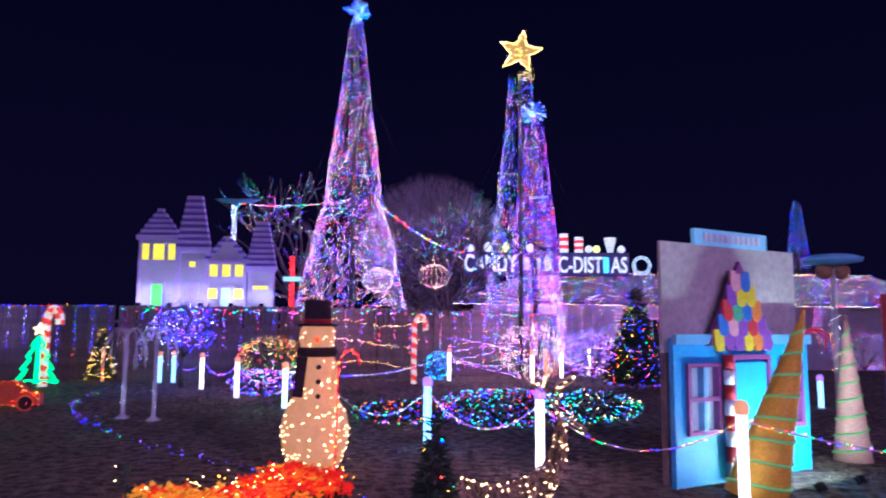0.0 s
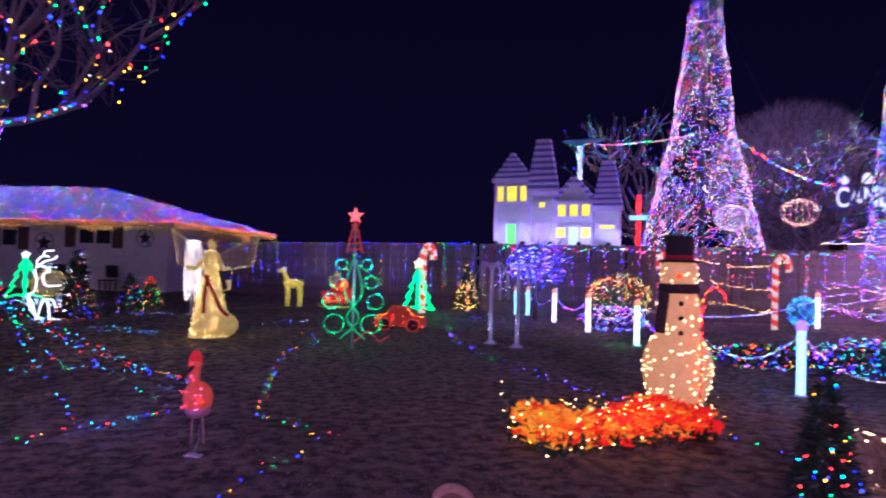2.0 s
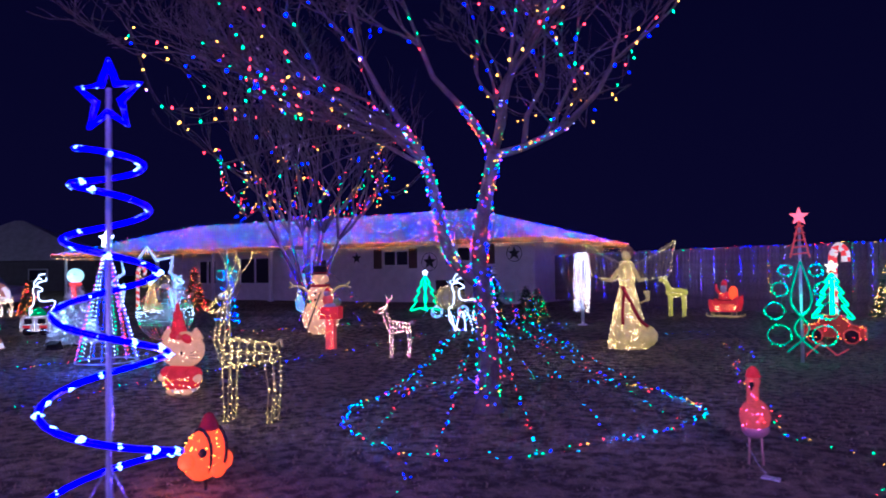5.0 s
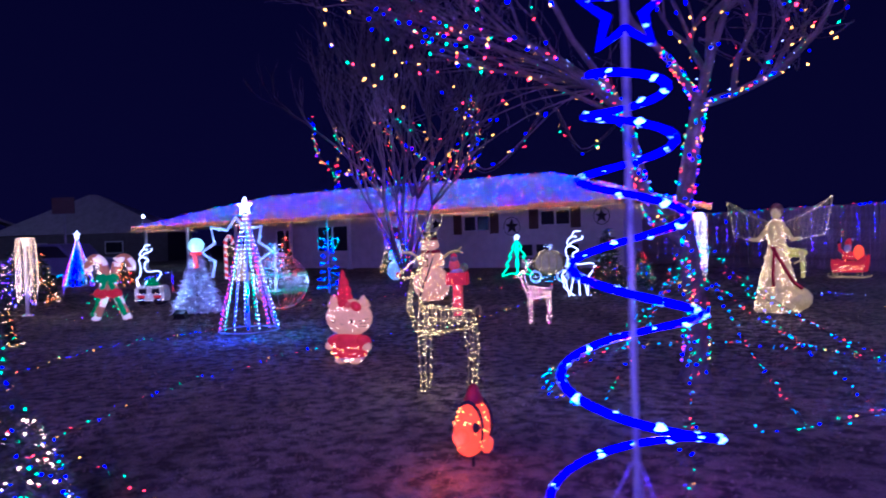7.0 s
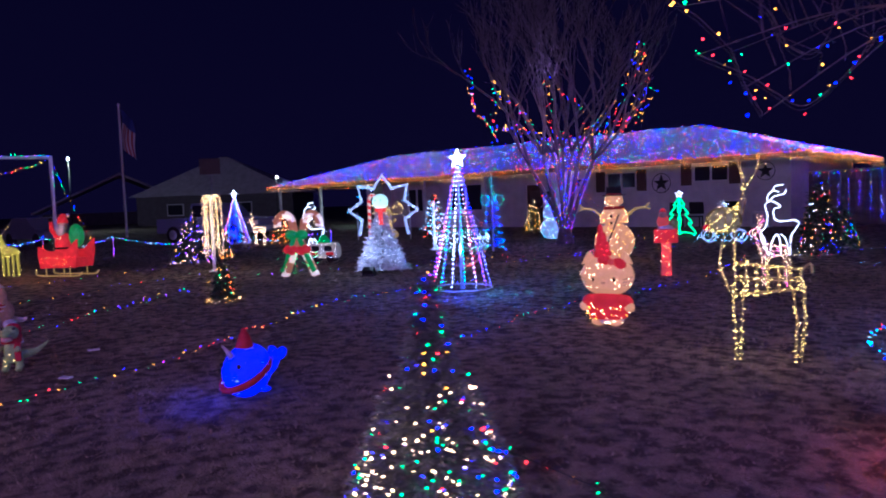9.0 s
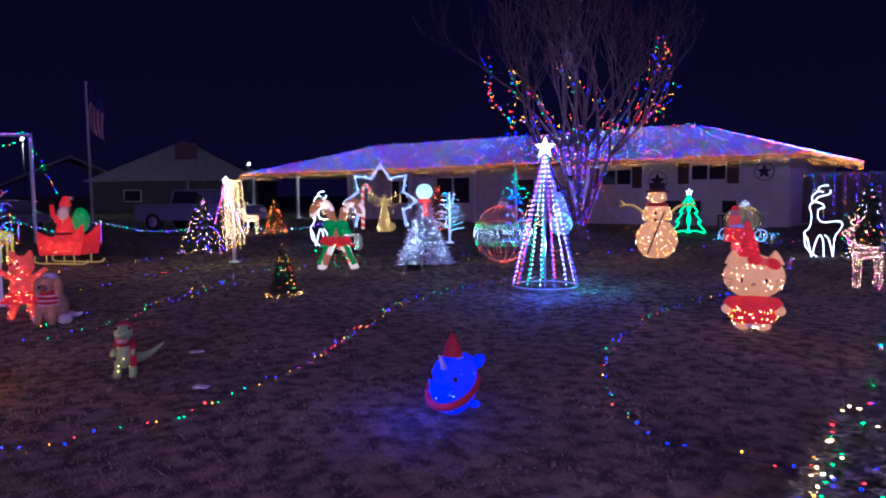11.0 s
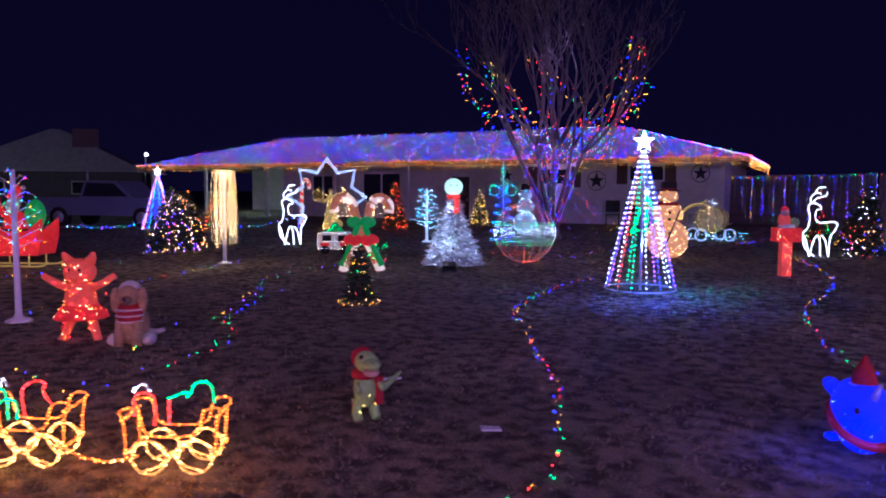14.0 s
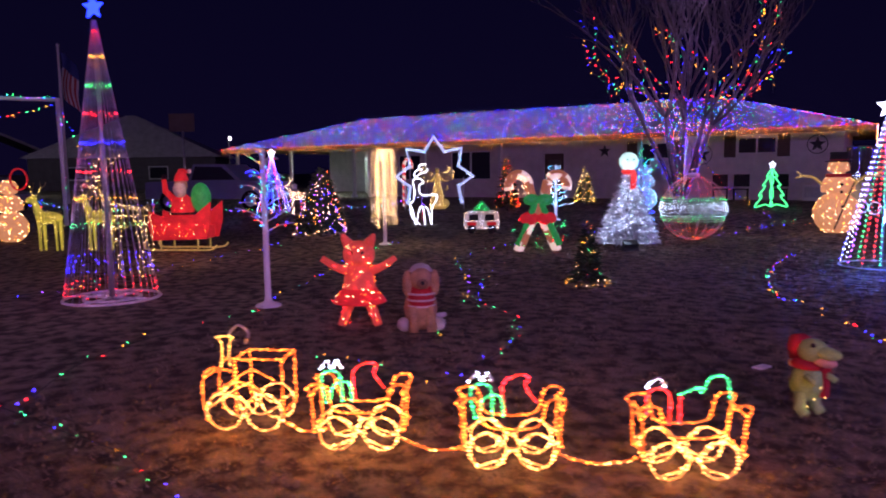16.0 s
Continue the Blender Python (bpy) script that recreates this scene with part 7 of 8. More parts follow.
for k in range(10):
    a = 2 * math.pi * k / 10
    ln = [Vector((R * 1.02 * math.cos(a + 0.1 * t * math.cos(3 * t)), R * 1.02 * math.sin(a + 0.1 * t * math.cos(3 * t)), R + 0.1 * math.sin(t * 2.0) * (1 - t / 7))) for t in np.linspace(0, 5, 18)]
    s.bulbs(ln, WHITE, 0.012)
s.lathe([(0.1, 2 * R - 0.02), (0.11, 2 * R + 0.06), (0.09, 2 * R + 0.07)], WHITEPLASTIC, 14).tube(circle(0.05, 12, (0, 0, 2 * R + 0.11), "xz"), 0.01, STEEL, 5, closed=True)
figure(s, "giant_ornament", at(-18.5, 3.75, 52), "giant ball ornament of red, green and white lights", "ornament")

# camper van with a tree on the roof
s = Shape()
VAN = principled("silver_tinsel", (0.5, 0.5, 0.45), 0.4, 0.3, 14, 0.3, 0.2, (0.4, 0.35, 0.25), 0.12)
s.plate([(-0.36, 0.1), (0.36, 0.1), (0.4, 0.2), (0.38, 0.42), (0.3, 0.5), (-0.3, 0.5), (-0.38, 0.42), (-0.4, 0.2)], 0.36, VAN)
for x in (-0.22, 0.22):
    s.tube([(x, -0.2, 0.1), (x, 0.2, 0.1)], 0.1, DARKFELT, 12)
    s.box((x * 0.8, -0.19, 0.36), (0.2, 0.02, 0.14), GLASS)
    s.box((x, -0.19, 0.22), (0.2, 0.02, 0.07), REDFAB)
s.lathe([(0.2, 0.5), (0.16, 0.56), (0.03, 0.72)], GREENTINSEL, 12)
s.bulbs([(x, -0.2, z) for z in (0.13, 0.29, 0.48) for x in np.linspace(-0.36, 0.36, 13)] + [(x, -0.2, z) for x in (-0.38, 0.0, 0.38) for z in np.linspace(0.14, 0.46, 6)], [WARM, WHITE], 0.013)
s.bulbs([(random.uniform(-0.15, 0.15), -0.16, random.uniform(0.52, 0.66)) for _ in range(14)], GREEN, 0.013)
figure(s, "camper_ornament", at(-22.5, 1.72, 52), "small lit silver camper with a tree on top", "lawn ornament")

# eight-pointed star frame
s = Shape()
ln = []
for k in list(range(10, 16)) + list(range(0, 7)):
    a = math.pi / 2 + 2 * math.pi * k / 16
    r = 1.25 if k % 2 == 0 else 0.84
    ln.append(Vector((r * math.cos(a), 0, max(0.03, r * math.sin(a) + 1.05))))
# tinsel emits by itself, brightening it beyond its bulbs
SILVER = principled("silver_tinsel_glow_frame", (0.6, 0.65, 0.75), 0.4, 0.3, 14, 0.3, 0.2, (0.4, 0.5, 0.8), 0.7)
s.tube(ln, 0.055, SILVER, 8)
s.bulbs(along(ln, 0.05, 0.07), [WHITE, WHITE, CYAN], 0.018)
for dx in (-0.95, 0.95):
    s.tube([(dx, 0.05, 0.0), (dx, 0.05, 1.0)], 0.02, STEEL, 6)
figure(s, "star_arch", at(-31.2, 6.65, 60) @ Matrix.Scale(1.13, 4), "eight-pointed silver star frame with white lights", "light arch")

# curtain-like willow lights
for x, y, h, pal, lab in ((-21.93, -1.15, 1.82, [GOLD, WARM, WARM], "weeping willow of warm white strands on a post"), (-14.29, 13.29, 1.92, [WARM, WHITE], "weeping willow of white strands on a post")):
    s = Shape().lathe([(0.04, 0), (0.03, h * 0.9)], WHITEPLASTIC, 8).lathe([(0.13, 0), (0.12, 0.02), (0.05, 0.04)], WHITEPLASTIC, 12)
    for k in range(30):
        a = 2 * math.pi * k / 30
        rad = random.uniform(0.1, 0.26)
        ln = smooth_line([(0.02 * math.cos(a), 0.02 * math.sin(a), h * 0.88), (rad * 0.6 * math.cos(a), rad * 0.6 * math.sin(a), h), (rad * math.cos(a), rad * math.sin(a), h * 0.88), (rad * 1.05 * math.cos(a), rad * 1.05 * math.sin(a), h * random.uniform(0.16, 0.35))], 5)
        s.tube(ln, 0.004, CLEARWIRE, 3).bulbs(along(ln, 0.055, 0.012), pal, 0.014)
    figure(s, "willow_light", at(x, y), lab, "light tree", "willow lights")
# silver twig tree, and the twig light on the white post
for x, y, post, h, mat, pal, lab, n in ((-24.09, 5.65, 0.35, 1.5, SILVER, [WHITE, CYAN], "silver twig tree with white lights", 26), (-17.42, -5.38, 0.79, 1.66, WHITEPLASTIC, MULTI + [CYAN, CYAN], "white post with twigs of coloured lights", 24)):
    s = Shape().lathe([(0.14, 0), (0.13, 0.02), (0.05, 0.05), (0.035, 0.1), (0.025, h)], WHITEPLASTIC if post > 0.5 else SILVER, 10)
    rnd = random.Random(5)
    for k in range(n):
        z0 = post + (h - post) * k / n * 0.95
        a = k * 2.4
        L_ = 0.34 * (1 - 0.55 * k / n) * (1.5 if post < 0.5 else 1.0)
        ln = smooth_line([(0, 0, z0), (L_ * 0.5 * math.cos(a), L_ * 0.5 * math.sin(a), z0 + 0.08), (L_ * math.cos(a), L_ * math.sin(a), z0 + rnd.uniform(0.02, 0.16))], 3)
        s.tube(ln, 0.006, mat, 4, 0.003).bulbs(along(ln, 0.06, 0.025)[1:], pal, 0.013 if post > 0.5 else 0.019)
    figure(s, "twig_tree", at(x, y), lab, "light tree", "twig trees")
# thin pole trees wound with strings
for x, y, h, r0, pals, lab in ((-21.88, 6.46, 2.22, 0.36, [(0.75, [GREEN, CYAN]), (0, [BLUE, BLUE, CYAN])], "slim pole tree wound with blue and green lights"),):
    s = Shape().lathe([(0.03, 0), (0.02, h)], STEEL, 8)
    ln = [Vector((r0 * (1 - t) * math.cos(60 * t), r0 * (1 - t) * math.sin(60 * t), 0.05 + (h - 0.05) * t)) for t in np.linspace(0, 0.97, 220)]
    s.tube(ln, 0.006, WIRE, 3)
    for q in along(ln, 0.07, 0.015):
        s.bulbs([q], pals[0][1] if q.z > h * 0.72 else pals[1][1], 0.02)
    for sgn in (-1, 1):
        rg = circle(0.14, 16, (sgn * 0.22, 0, h * 0.66), "xz")
        s.bulbs(along(rg, 0.06, 0, True), [GREEN, CYAN], 0.02)
    figure(s, "pole_tree", at(x, y), lab, "light tree")
# green loop tree with a red top
s = Shape().lathe([(0.025, 0), (0.02, 2.1)], STEEL, 8)
GREENROPE = principled("green_rope", (0.02, 0.3, 0.12), 0.4, glow=(0.02, 0.8, 0.3), glow_strength=0.22)
loops = [(sgn * dx, z, r) for sgn in (-1, 1) for dx, z, r in ((0.3, 0.40, 0.15), (0.36, 0.76, 0.12), (0.28, 1.08, 0.10), (0.2, 1.36, 0.085))]
for cx, z, r in loops:
    rg = [Vector((cx + r * 1.1 * math.cos(a), -0.03, z + r * math.sin(a))) for a in np.linspace(0, 6.283, 21)[:-1]]
    s.tube(rg, 0.009, GREENROPE, 5, closed=True).bulbs(along(rg, 0.05, 0.01, True), [GREEN, GREEN, CYAN], 0.019)
for sgn in (-1, 1):
    ln = smooth_line([(0, -0.03, 1.5), (sgn * 0.14, -0.03, 0.9), (-sgn * 0.1, -0.03, 0.5), (sgn * 0.2, -0.03, 0.15)], 5)
    s.tube(ln, 0.014, GREENROPE, 5).bulbs(along(ln, 0.05), GREEN, 0.016)
    ln = [(0, -0.03, 2.1), (sgn * 0.13, -0.03, 1.55)]
    s.tube(ln, 0.012, PINKRED, 5).bulbs(along(ln, 0.04), [RED, PINK], 0.016)
ln = [(0.05, -0.03, 0.12), (0.25, -0.03, 0.3), (0.45, -0.03, 0.12), (0.6, -0.03, 0.22)]
s.tube(ln, 0.012, PINKRED, 5).bulbs(along(ln, 0.05), RED, 0.016)
for k in range(5):
    s.tube([(-0.1 + 0.01 * k, -0.03, 1.6 + 0.1 * k), (0.1 - 0.01 * k, -0.03, 1.62 + 0.1 * k)], 0.01, PINKRED, 4)
s.plate(star_outline(0.14), 0.04, principled("red_lit_star", (0.6, 0.1, 0.1), 0.5, glow=(1, 0.12, 0.12), glow_strength=1.2), (0, -0.03, 2.16))
figure(s, "loop_tree", at(-6.7, 9.5, 30), "green rope-light loop tree with red star", "light tree")
# red car outline below the tree outline
s = Shape()
o = [(-0.5, 0.1), (-0.48, 0.3), (-0.3, 0.34), (-0.15, 0.5), (0.15, 0.5), (0.28, 0.34), (0.5, 0.3), (0.52, 0.1)]
s.plate(o, 0.3, principled("dark_red_tinsel", (0.3, 0.03, 0.02), 0.6, 0, 12, 0.3, 0.2, (0.8, 0.08, 0.02), 0.08))
for x in (-0.3, 0.3):
    s.tube([(x, -0.17, 0.12), (x, 0.17, 0.12)], 0.13, DARKFELT, 14).tube(circle(0.13, 16, (x, -0.18, 0.13), "xz"), 0.012, PINKRED, 5, closed=True)
s.bulbs(along([(a, -0.16, b) for a, b in o], 0.05, 0.02, True) + [(random.uniform(-0.45, 0.45), -0.16, random.uniform(0.15, 0.35)) for _ in range(30)], [ORANGE, RED, AMBER], 0.0145)
figure(s, "car_ornament", at(-7.6, 12.6, 15), "small red lit car ornament on the lawn", "lawn ornament")

# sleighs with a red-suited figure
def sleigh(x, y, k, turn, label, pal):
    s = Shape()
    o = [(-0.5, 0.18), (-0.55, 0.45), (-0.53, 0.66), (-0.42, 0.62), (-0.25, 0.56), (0.25, 0.58), (0.42, 0.72), (0.55, 0.82), (0.54, 0.5), (0.46, 0.2)]
    for yy in (-0.24, 0.24):
        s.plate([(a * k, b * k) for a, b in o], 0.03, REDFAB, (0, yy * k, 0))
        rn = smooth_line([(-0.62 * k, yy * k, 0.16 * k), (-0.58 * k, yy * k, 0.03 * k), (0, yy * k, 0.02 * k), (0.5 * k, yy * k, 0.02 * k), (0.62 * k, yy * k, 0.1 * k)], 5)
        s.tube(rn, 0.016 * k, GOLDFAB, 5).bulbs(along(rn, 0.06 * k), [GOLD], 0.013 * k)
        for xx in (-0.35, 0.3):
            s.tube([(xx * k, yy * k, 0.02 * k), (xx * k, yy * k, 0.22 * k)], 0.014 * k, GOLDFAB, 5)
    s.box((0, 0, 0.3 * k), (0.8 * k, 0.46 * k, 0.2 * k), REDFAB)
    s.ball((-0.05 * k, 0, 0.7 * k), (0.2 * k, 0.17 * k, 0.26 * k), REDFAB, 14).ball((-0.05 * k, -0.02 * k, 1.1 * k), (0.11 * k, 0.11 * k, 0.12 * k), SKIN, 12)
    s.ball((-0.05 * k, -0.08 * k, 1.02 * k), (0.12 * k, 0.08 * k, 0.14 * k), WHITEFUR, 12)
    s.lathe([(0.12 * k, 0), (0.09 * k, 0.1 * k), (0.03 * k, 0.2 * k)], REDFAB, 12, (-0.05 * k, 0, 1.17 * k)).ball((0.1 * k, 0, 1.33 * k), 0.04 * k, WHITEFUR, 8).tube([(-0.02 * k, 0, 1.33 * k), (0.1 * k, 0, 1.33 * k)], 0.05 * k, REDFAB, 6, 0.02 * k)
    s.tube([(-0.2 * k, 0, 0.85 * k), (-0.32 * k, -0.04 * k, 1.0 * k), (-0.33 * k, -0.05 * k, 1.2 * k)], 0.06 * k, REDFAB, 8, 0.04 * k)
    s.ball((-0.33 * k, -0.05 * k, 1.24 * k), 0.05 * k, DARKFELT, 8)
    s.ball((0.26 * k, 0.05 * k, 0.88 * k), (0.17 * k, 0.15 * k, 0.26 * k), GREENTINSEL if k > 0.9 else ORFAB, 12)
    s.tube(circle(0.205 * k, 16, (-0.05 * k, 0, 0.62 * k)), 0.02 * k, DARKFELT, 5, closed=True)
    s.bulbs([(random.uniform(-0.5, 0.5) * k, -0.27 * k, random.uniform(0.22, 0.48) * k) for _ in range(50)] + [(random.uniform(-0.2, 0.1) * k, -0.19 * k, random.uniform(0.5, 0.9) * k) for _ in range(16)], pal, 0.013)
    figure(s, "sleigh_figure", at(x, y, turn), label, "sleigh figure", "sleigh figures")


sleigh(-23.8, -4.35, 1.1, 48, "red lit sleigh with a red-suited plush figure and sack", [RED, ORANGE, WARM])
sleigh(-12.56, 17.3, 0.76, 10, "small lit sleigh with a red-suited plush figure", [ORANGE, WARM, GOLD])

# letter box stand with a small figure
s = Shape().box((0, 0, 0.32), (0.17, 0.17, 0.64), PINKRED).box((0, 0, 0.72), (0.4, 0.3, 0.24), REDFAB)
s.lathe([(0.15, 0), (0.12, 0.06), (0.02, 0.09)], WHITEFUR, 12, (0, 0, 0.84)).ball((-0.05, -0.03, 0.98), (0.11, 0.1, 0.13), PINKRED, 10).ball((-0.05, -0.06, 1.1), 0.075, SKIN, 10).lathe([(0.075, 1.14), (0.05, 1.19), (0.01, 1.22)], REDFAB, 10, (-0.05, -0.04, 0))
s.ball((0.13, 0, 0.93), (0.09, 0.08, 0.09), SAGE, 8)
s.bulbs([(random.uniform(-0.08, 0.08), -0.095, random.uniform(0.02, 0.6)) for _ in range(36)] + [(random.uniform(-0.2, 0.2), -0.16, random.uniform(0.62, 0.84)) for _ in range(20)], [ORANGE, WARM, RED], 0.012)
figure(s, "letter_box", at(-14.12, 5.68, 44), "red lit letter box on a glowing orange post", "letter box")

# pumpkin carriage
pc = base_empty("pumpkin_carriage", at(-19.6, 12.95, 50), "pumpkin carriage of warm lights with white wheels", "lawn ornament")
PALEGOLD = principled("pale_gold_mesh", (0.4, 0.36, 0.25), 0.6, 0.2, 9, 0.3, 0, (0.45, 0.36, 0.15), 0.16)
Shape().ball((0, 0, 0.62), (0.44, 0.34, 0.34), PALEGOLD, 14).done("shell", pc)
for k in range(12):
    a = 2 * math.pi * k / 12
    ln = [Vector((0.5 * math.cos(b) * math.cos(a), 0.4 * math.cos(b) * math.sin(a), 0.62 + 0.38 * math.sin(b))) for b in np.linspace(-1.4, 1.4, 12)]
    Shape().tube(ln, 0.02, DARKGOLD, 5).bulbs(along(ln, 0.06, 0.02), [WARM, GOLD], 0.018).done("rib", pc)
for sgn in (-1, 1):
    for yy in (-0.35, 0.35):
        rg = circle(0.17, 16, (sgn * 0.42, yy, 0.18), "xz")
        Shape().tube(rg, 0.015, SILVER, 5, closed=True).bulbs(along(rg, 0.07, 0, True), WHITE, 0.018).done("wheel", pc)
Shape().bulbs([(random.uniform(-0.9, 0.9), random.uniform(-0.5, -0.3), random.uniform(0.03, 0.25)) for _ in range(70)], [WHITE, CYAN], 0.016).bulbs([(random.uniform(-0.15, 0.15), 0, random.uniform(1.0, 1.2)) for _ in range(20)], [WHITE], 0.018).done("bulbs", pc)["kind"] = "stuff"

# rope-light train
ROPEO = principled("orange_rope", (0.6, 0.25, 0.05), 0.4, glow=(1, 0.16, 0.01), glow_strength=0.35)
ROPEY = principled("amber_rope", (0.6, 0.4, 0.15), 0.4, glow=(1, 0.3, 0.04), glow_strength=0.5)
ROPER = principled("red_rope", (0.6, 0.03, 0.02), 0.4, glow=(1, 0.05, 0.02), glow_strength=0.9)
ROPEG = principled("green_rope_light", (0.03, 0.4, 0.15), 0.4, glow=(0.02, 0.8, 0.25), glow_strength=0.6)
TW, TO, TR, TG, TS = emit("train_warm", (1, 0.42, 0.08), 12), emit("train_orange", (1, 0.15, 0.01), 11), RED, GREEN, WHITE


def rope(s, ln, m, b, n=5, closed=False, r=0.008):
    ln = smooth_line(ln, n, closed) if n else [Vector(p) for p in ln]
    s.tube(ln, r * 0.8, m, 5, closed=closed).bulbs(along(ln, 0.019, 0.002, closed), b, 0.0225, 0.8)


def wagon(e, w, d):
    for yy in (-d, d):
        s = Shape()
        rope(s, [(-w, yy, 0.1), (-w - 0.01, yy, 0.28), (-w - 0.03, yy, 0.33), (-w + 0.06, yy, 0.34), (-w + 0.1, yy, 0.22), (0, yy, 0.2), (w - 0.1, yy, 0.22), (w - 0.06, yy, 0.33), (w + 0.02, yy, 0.34), (w, yy, 0.26), (w - 0.01, yy, 0.1)], ROPEO, TO)
        s.done("side_frame", e)
        for cx in (-w * 0.5, w * 0.5):
            s = Shape()
            rope(s, circle(0.085, 12, (cx, yy, 0.095), "xz"), ROPEY, TW, 2, True)
            s.done("wheel", e)
        s = Shape()
        rope(s, [(-w, yy, 0.12), (-w * 0.5, yy, 0.18), (0, yy, 0.1), (w * 0.5, yy, 0.18), (w, yy, 0.12)], ROPEY, TW)
        rope(s, [(-w * 0.7, yy, 0.02), (-w * 0.2, yy, 0.06), (0, yy, 0.11), (w * 0.2, yy, 0.06), (w * 0.7, yy, 0.02)], ROPEY, TW)
        s.done("wheel_guard", e)
    for cx, cz in ((-w, 0.3), (w, 0.3), (-w, 0.12), (w, 0.12)):
        s = Shape()
        rope(s, [(cx, -d, cz), (cx, d, cz)], ROPEO, TO, 0)
        s.done("cross_bar", e)


train = [(-14.08, -6.85), (-13.44, -6.5), (-12.79, -6.04), (-12.2, -5.47)]
TT = 50.0
s = Shape()
w, d = 0.21, 0.1
for yy in (-d, d):
    for cx, r in ((-0.11, 0.1), (0.11, 0.1)):
        rope(s, circle(r, 12, (cx, yy, 0.11), "xz"), ROPEY, TW, 2, True)
    rope(s, [(-w, yy, 0.06), (-w - 0.02, yy, 0.22), (-w + 0.02, yy, 0.34), (-0.04, yy, 0.33)], ROPEO, TO)
    rope(s, [(-0.04, yy, 0.1), (-0.04, yy, 0.4), (0.22, yy, 0.4), (0.22, yy, 0.1)], ROPEO, TO, 0)
    rope(s, [(-w, yy, 0.12), (-0.05, yy, 0.2), (0.08, yy, 0.1), (w, yy, 0.16)], ROPEY, TW)
    rope(s, [(-0.16, yy, 0.2), (-0.04, yy, 0.28), (0.1, yy, 0.22)], ROPEO, TO)
for cx, cz in ((-0.04, 0.4), (0.22, 0.4), (-w, 0.3), (0.22, 0.12)):
    rope(s, [(cx, -d, cz), (cx, d, cz)], ROPEO, TO, 0)
rope(s, [(-0.15, -0.03, 0.34), (-0.14, -0.03, 0.46), (-0.17, -0.03, 0.5), (-0.08, -0.03, 0.5), (-0.1, -0.03, 0.46), (-0.1, -0.03, 0.34)], ROPEY, emit("train_yellow", (1, 0.6, 0.08), 6), 3)
s.tube(smooth_line([(-0.12, 0, 0.5), (-0.06, 0, 0.56), (0.0, 0, 0.52), (-0.02, 0, 0.46)], 5), 0.008, CLEARWIRE, 5)
figure(s, "rope_light_train_engine", at(*train[0], 46) @ Matrix.Scale(1.03, 4), "orange rope-light train engine on the lawn", "train engine", "rope-light train")
for i, (x, y) in enumerate(train[1:]):
    e = base_empty("rope_light_wagon", at(x, y, TT + (3 if i == 2 else 0)) @ Matrix.Scale(1.02, 4), "orange rope-light train wagon loaded with gifts", "train wagon", "rope-light train")
    wagon(e, 0.225, 0.095)
    s1, s2, s3 = Shape(), Shape(), Shape()
    if i < 2:
        rope(s1, [(-0.17, -0.05, 0.24), (-0.19, -0.05, 0.38), (-0.1, -0.05, 0.39), (-0.09, -0.05, 0.24)], ROPEG, TG, 3)
        rope(s1, [(-0.15, -0.05, 0.24), (-0.13, -0.05, 0.33), (-0.05, -0.05, 0.34), (-0.04, -0.05, 0.24)], ROPEG, TG, 3)
        rope(s2, [(-0.2, -0.04, 0.41), (-0.16, -0.04, 0.45), (-0.14, -0.04, 0.41), (-0.11, -0.04, 0.45), (-0.09, -0.04, 0.41)], WHITEPLASTIC, TS, 3)
        rope(s3, [(-0.03, 0, 0.24), (-0.04, 0, 0.38), (0.03, 0, 0.43), (0.08, 0, 0.42), (0.07, 0, 0.37), (0.12, 0, 0.3)], ROPER, TR, 4)
    else:
        rope(s3, [(-0.2, -0.04, 0.3), (-0.19, -0.04, 0.4), (-0.1, -0.04, 0.39), (-0.1, -0.04, 0.24)], ROPER, TR, 3)
        rope(s3, [(-0.04, 0, 0.24), (-0.04, 0, 0.36)], ROPER, TR, 0)
        rope(s2, [(-0.2, -0.04, 0.42), (-0.15, -0.04, 0.46), (-0.12, -0.04, 0.42)], WHITEPLASTIC, TS, 3)
        rope(s1, [(-0.04, 0, 0.37), (0.04, 0, 0.4), (0.06, 0, 0.38), (0.1, 0, 0.45), (0.17, 0, 0.44), (0.19, 0, 0.34)], ROPEG, TG, 4)
    s1.done("green_gift", e, label="green rope-light gift")
    s2.done("bow", e, label="white rope-light bow")
    s3.done("red_gift", e, label="red rope-light gift")
for a, b in zip(train, train[1:]):
    p, q = Vector((a[0], a[1], 0.07)), Vector((b[0], b[1], 0.07))
    e_ = (q - p).normalized() * 0.22
    light_string(sag(p + e_, q - e_, 0.04), [TO, TW], 0.021, 0.017, "orange rope light coupling between train wagons", wire=ROPEO, wire_r=0.007, jitter=0.002, group="train couplings")

# flower bed of red and orange silk flowers
bed = base_empty("flower_bed", pose(0, 0, 0), "bed of red and orange silk flowers with warm lights", "flower bed")
# silk emits faintly, standing in for the warm bulbs' light on the petals
PETR = principled("red_silk_glow", (0.55, 0.015, 0.01), 0.7, 0, 15, 0.3, 0, (1, 0.02, 0.01), 0.28)
PETO = principled("orange_silk_glow", (0.7, 0.16, 0.01), 0.7, 0, 15, 0.3, 0, (1, 0.18, 0.01), 0.28)
PETY = principled("yellow_silk_glow", (0.75, 0.4, 0.03), 0.7, 0, 15, 0.3, 0, (1, 0.45, 0.03), 0.25)
rnd = random.Random(44)
fl = Shape()
bu = Shape()
A, B = Vector((-2.06, 5.1, 0)), Vector((-0.98, 6.4, 0))
side = Vector((0.74, -0.66, 0))
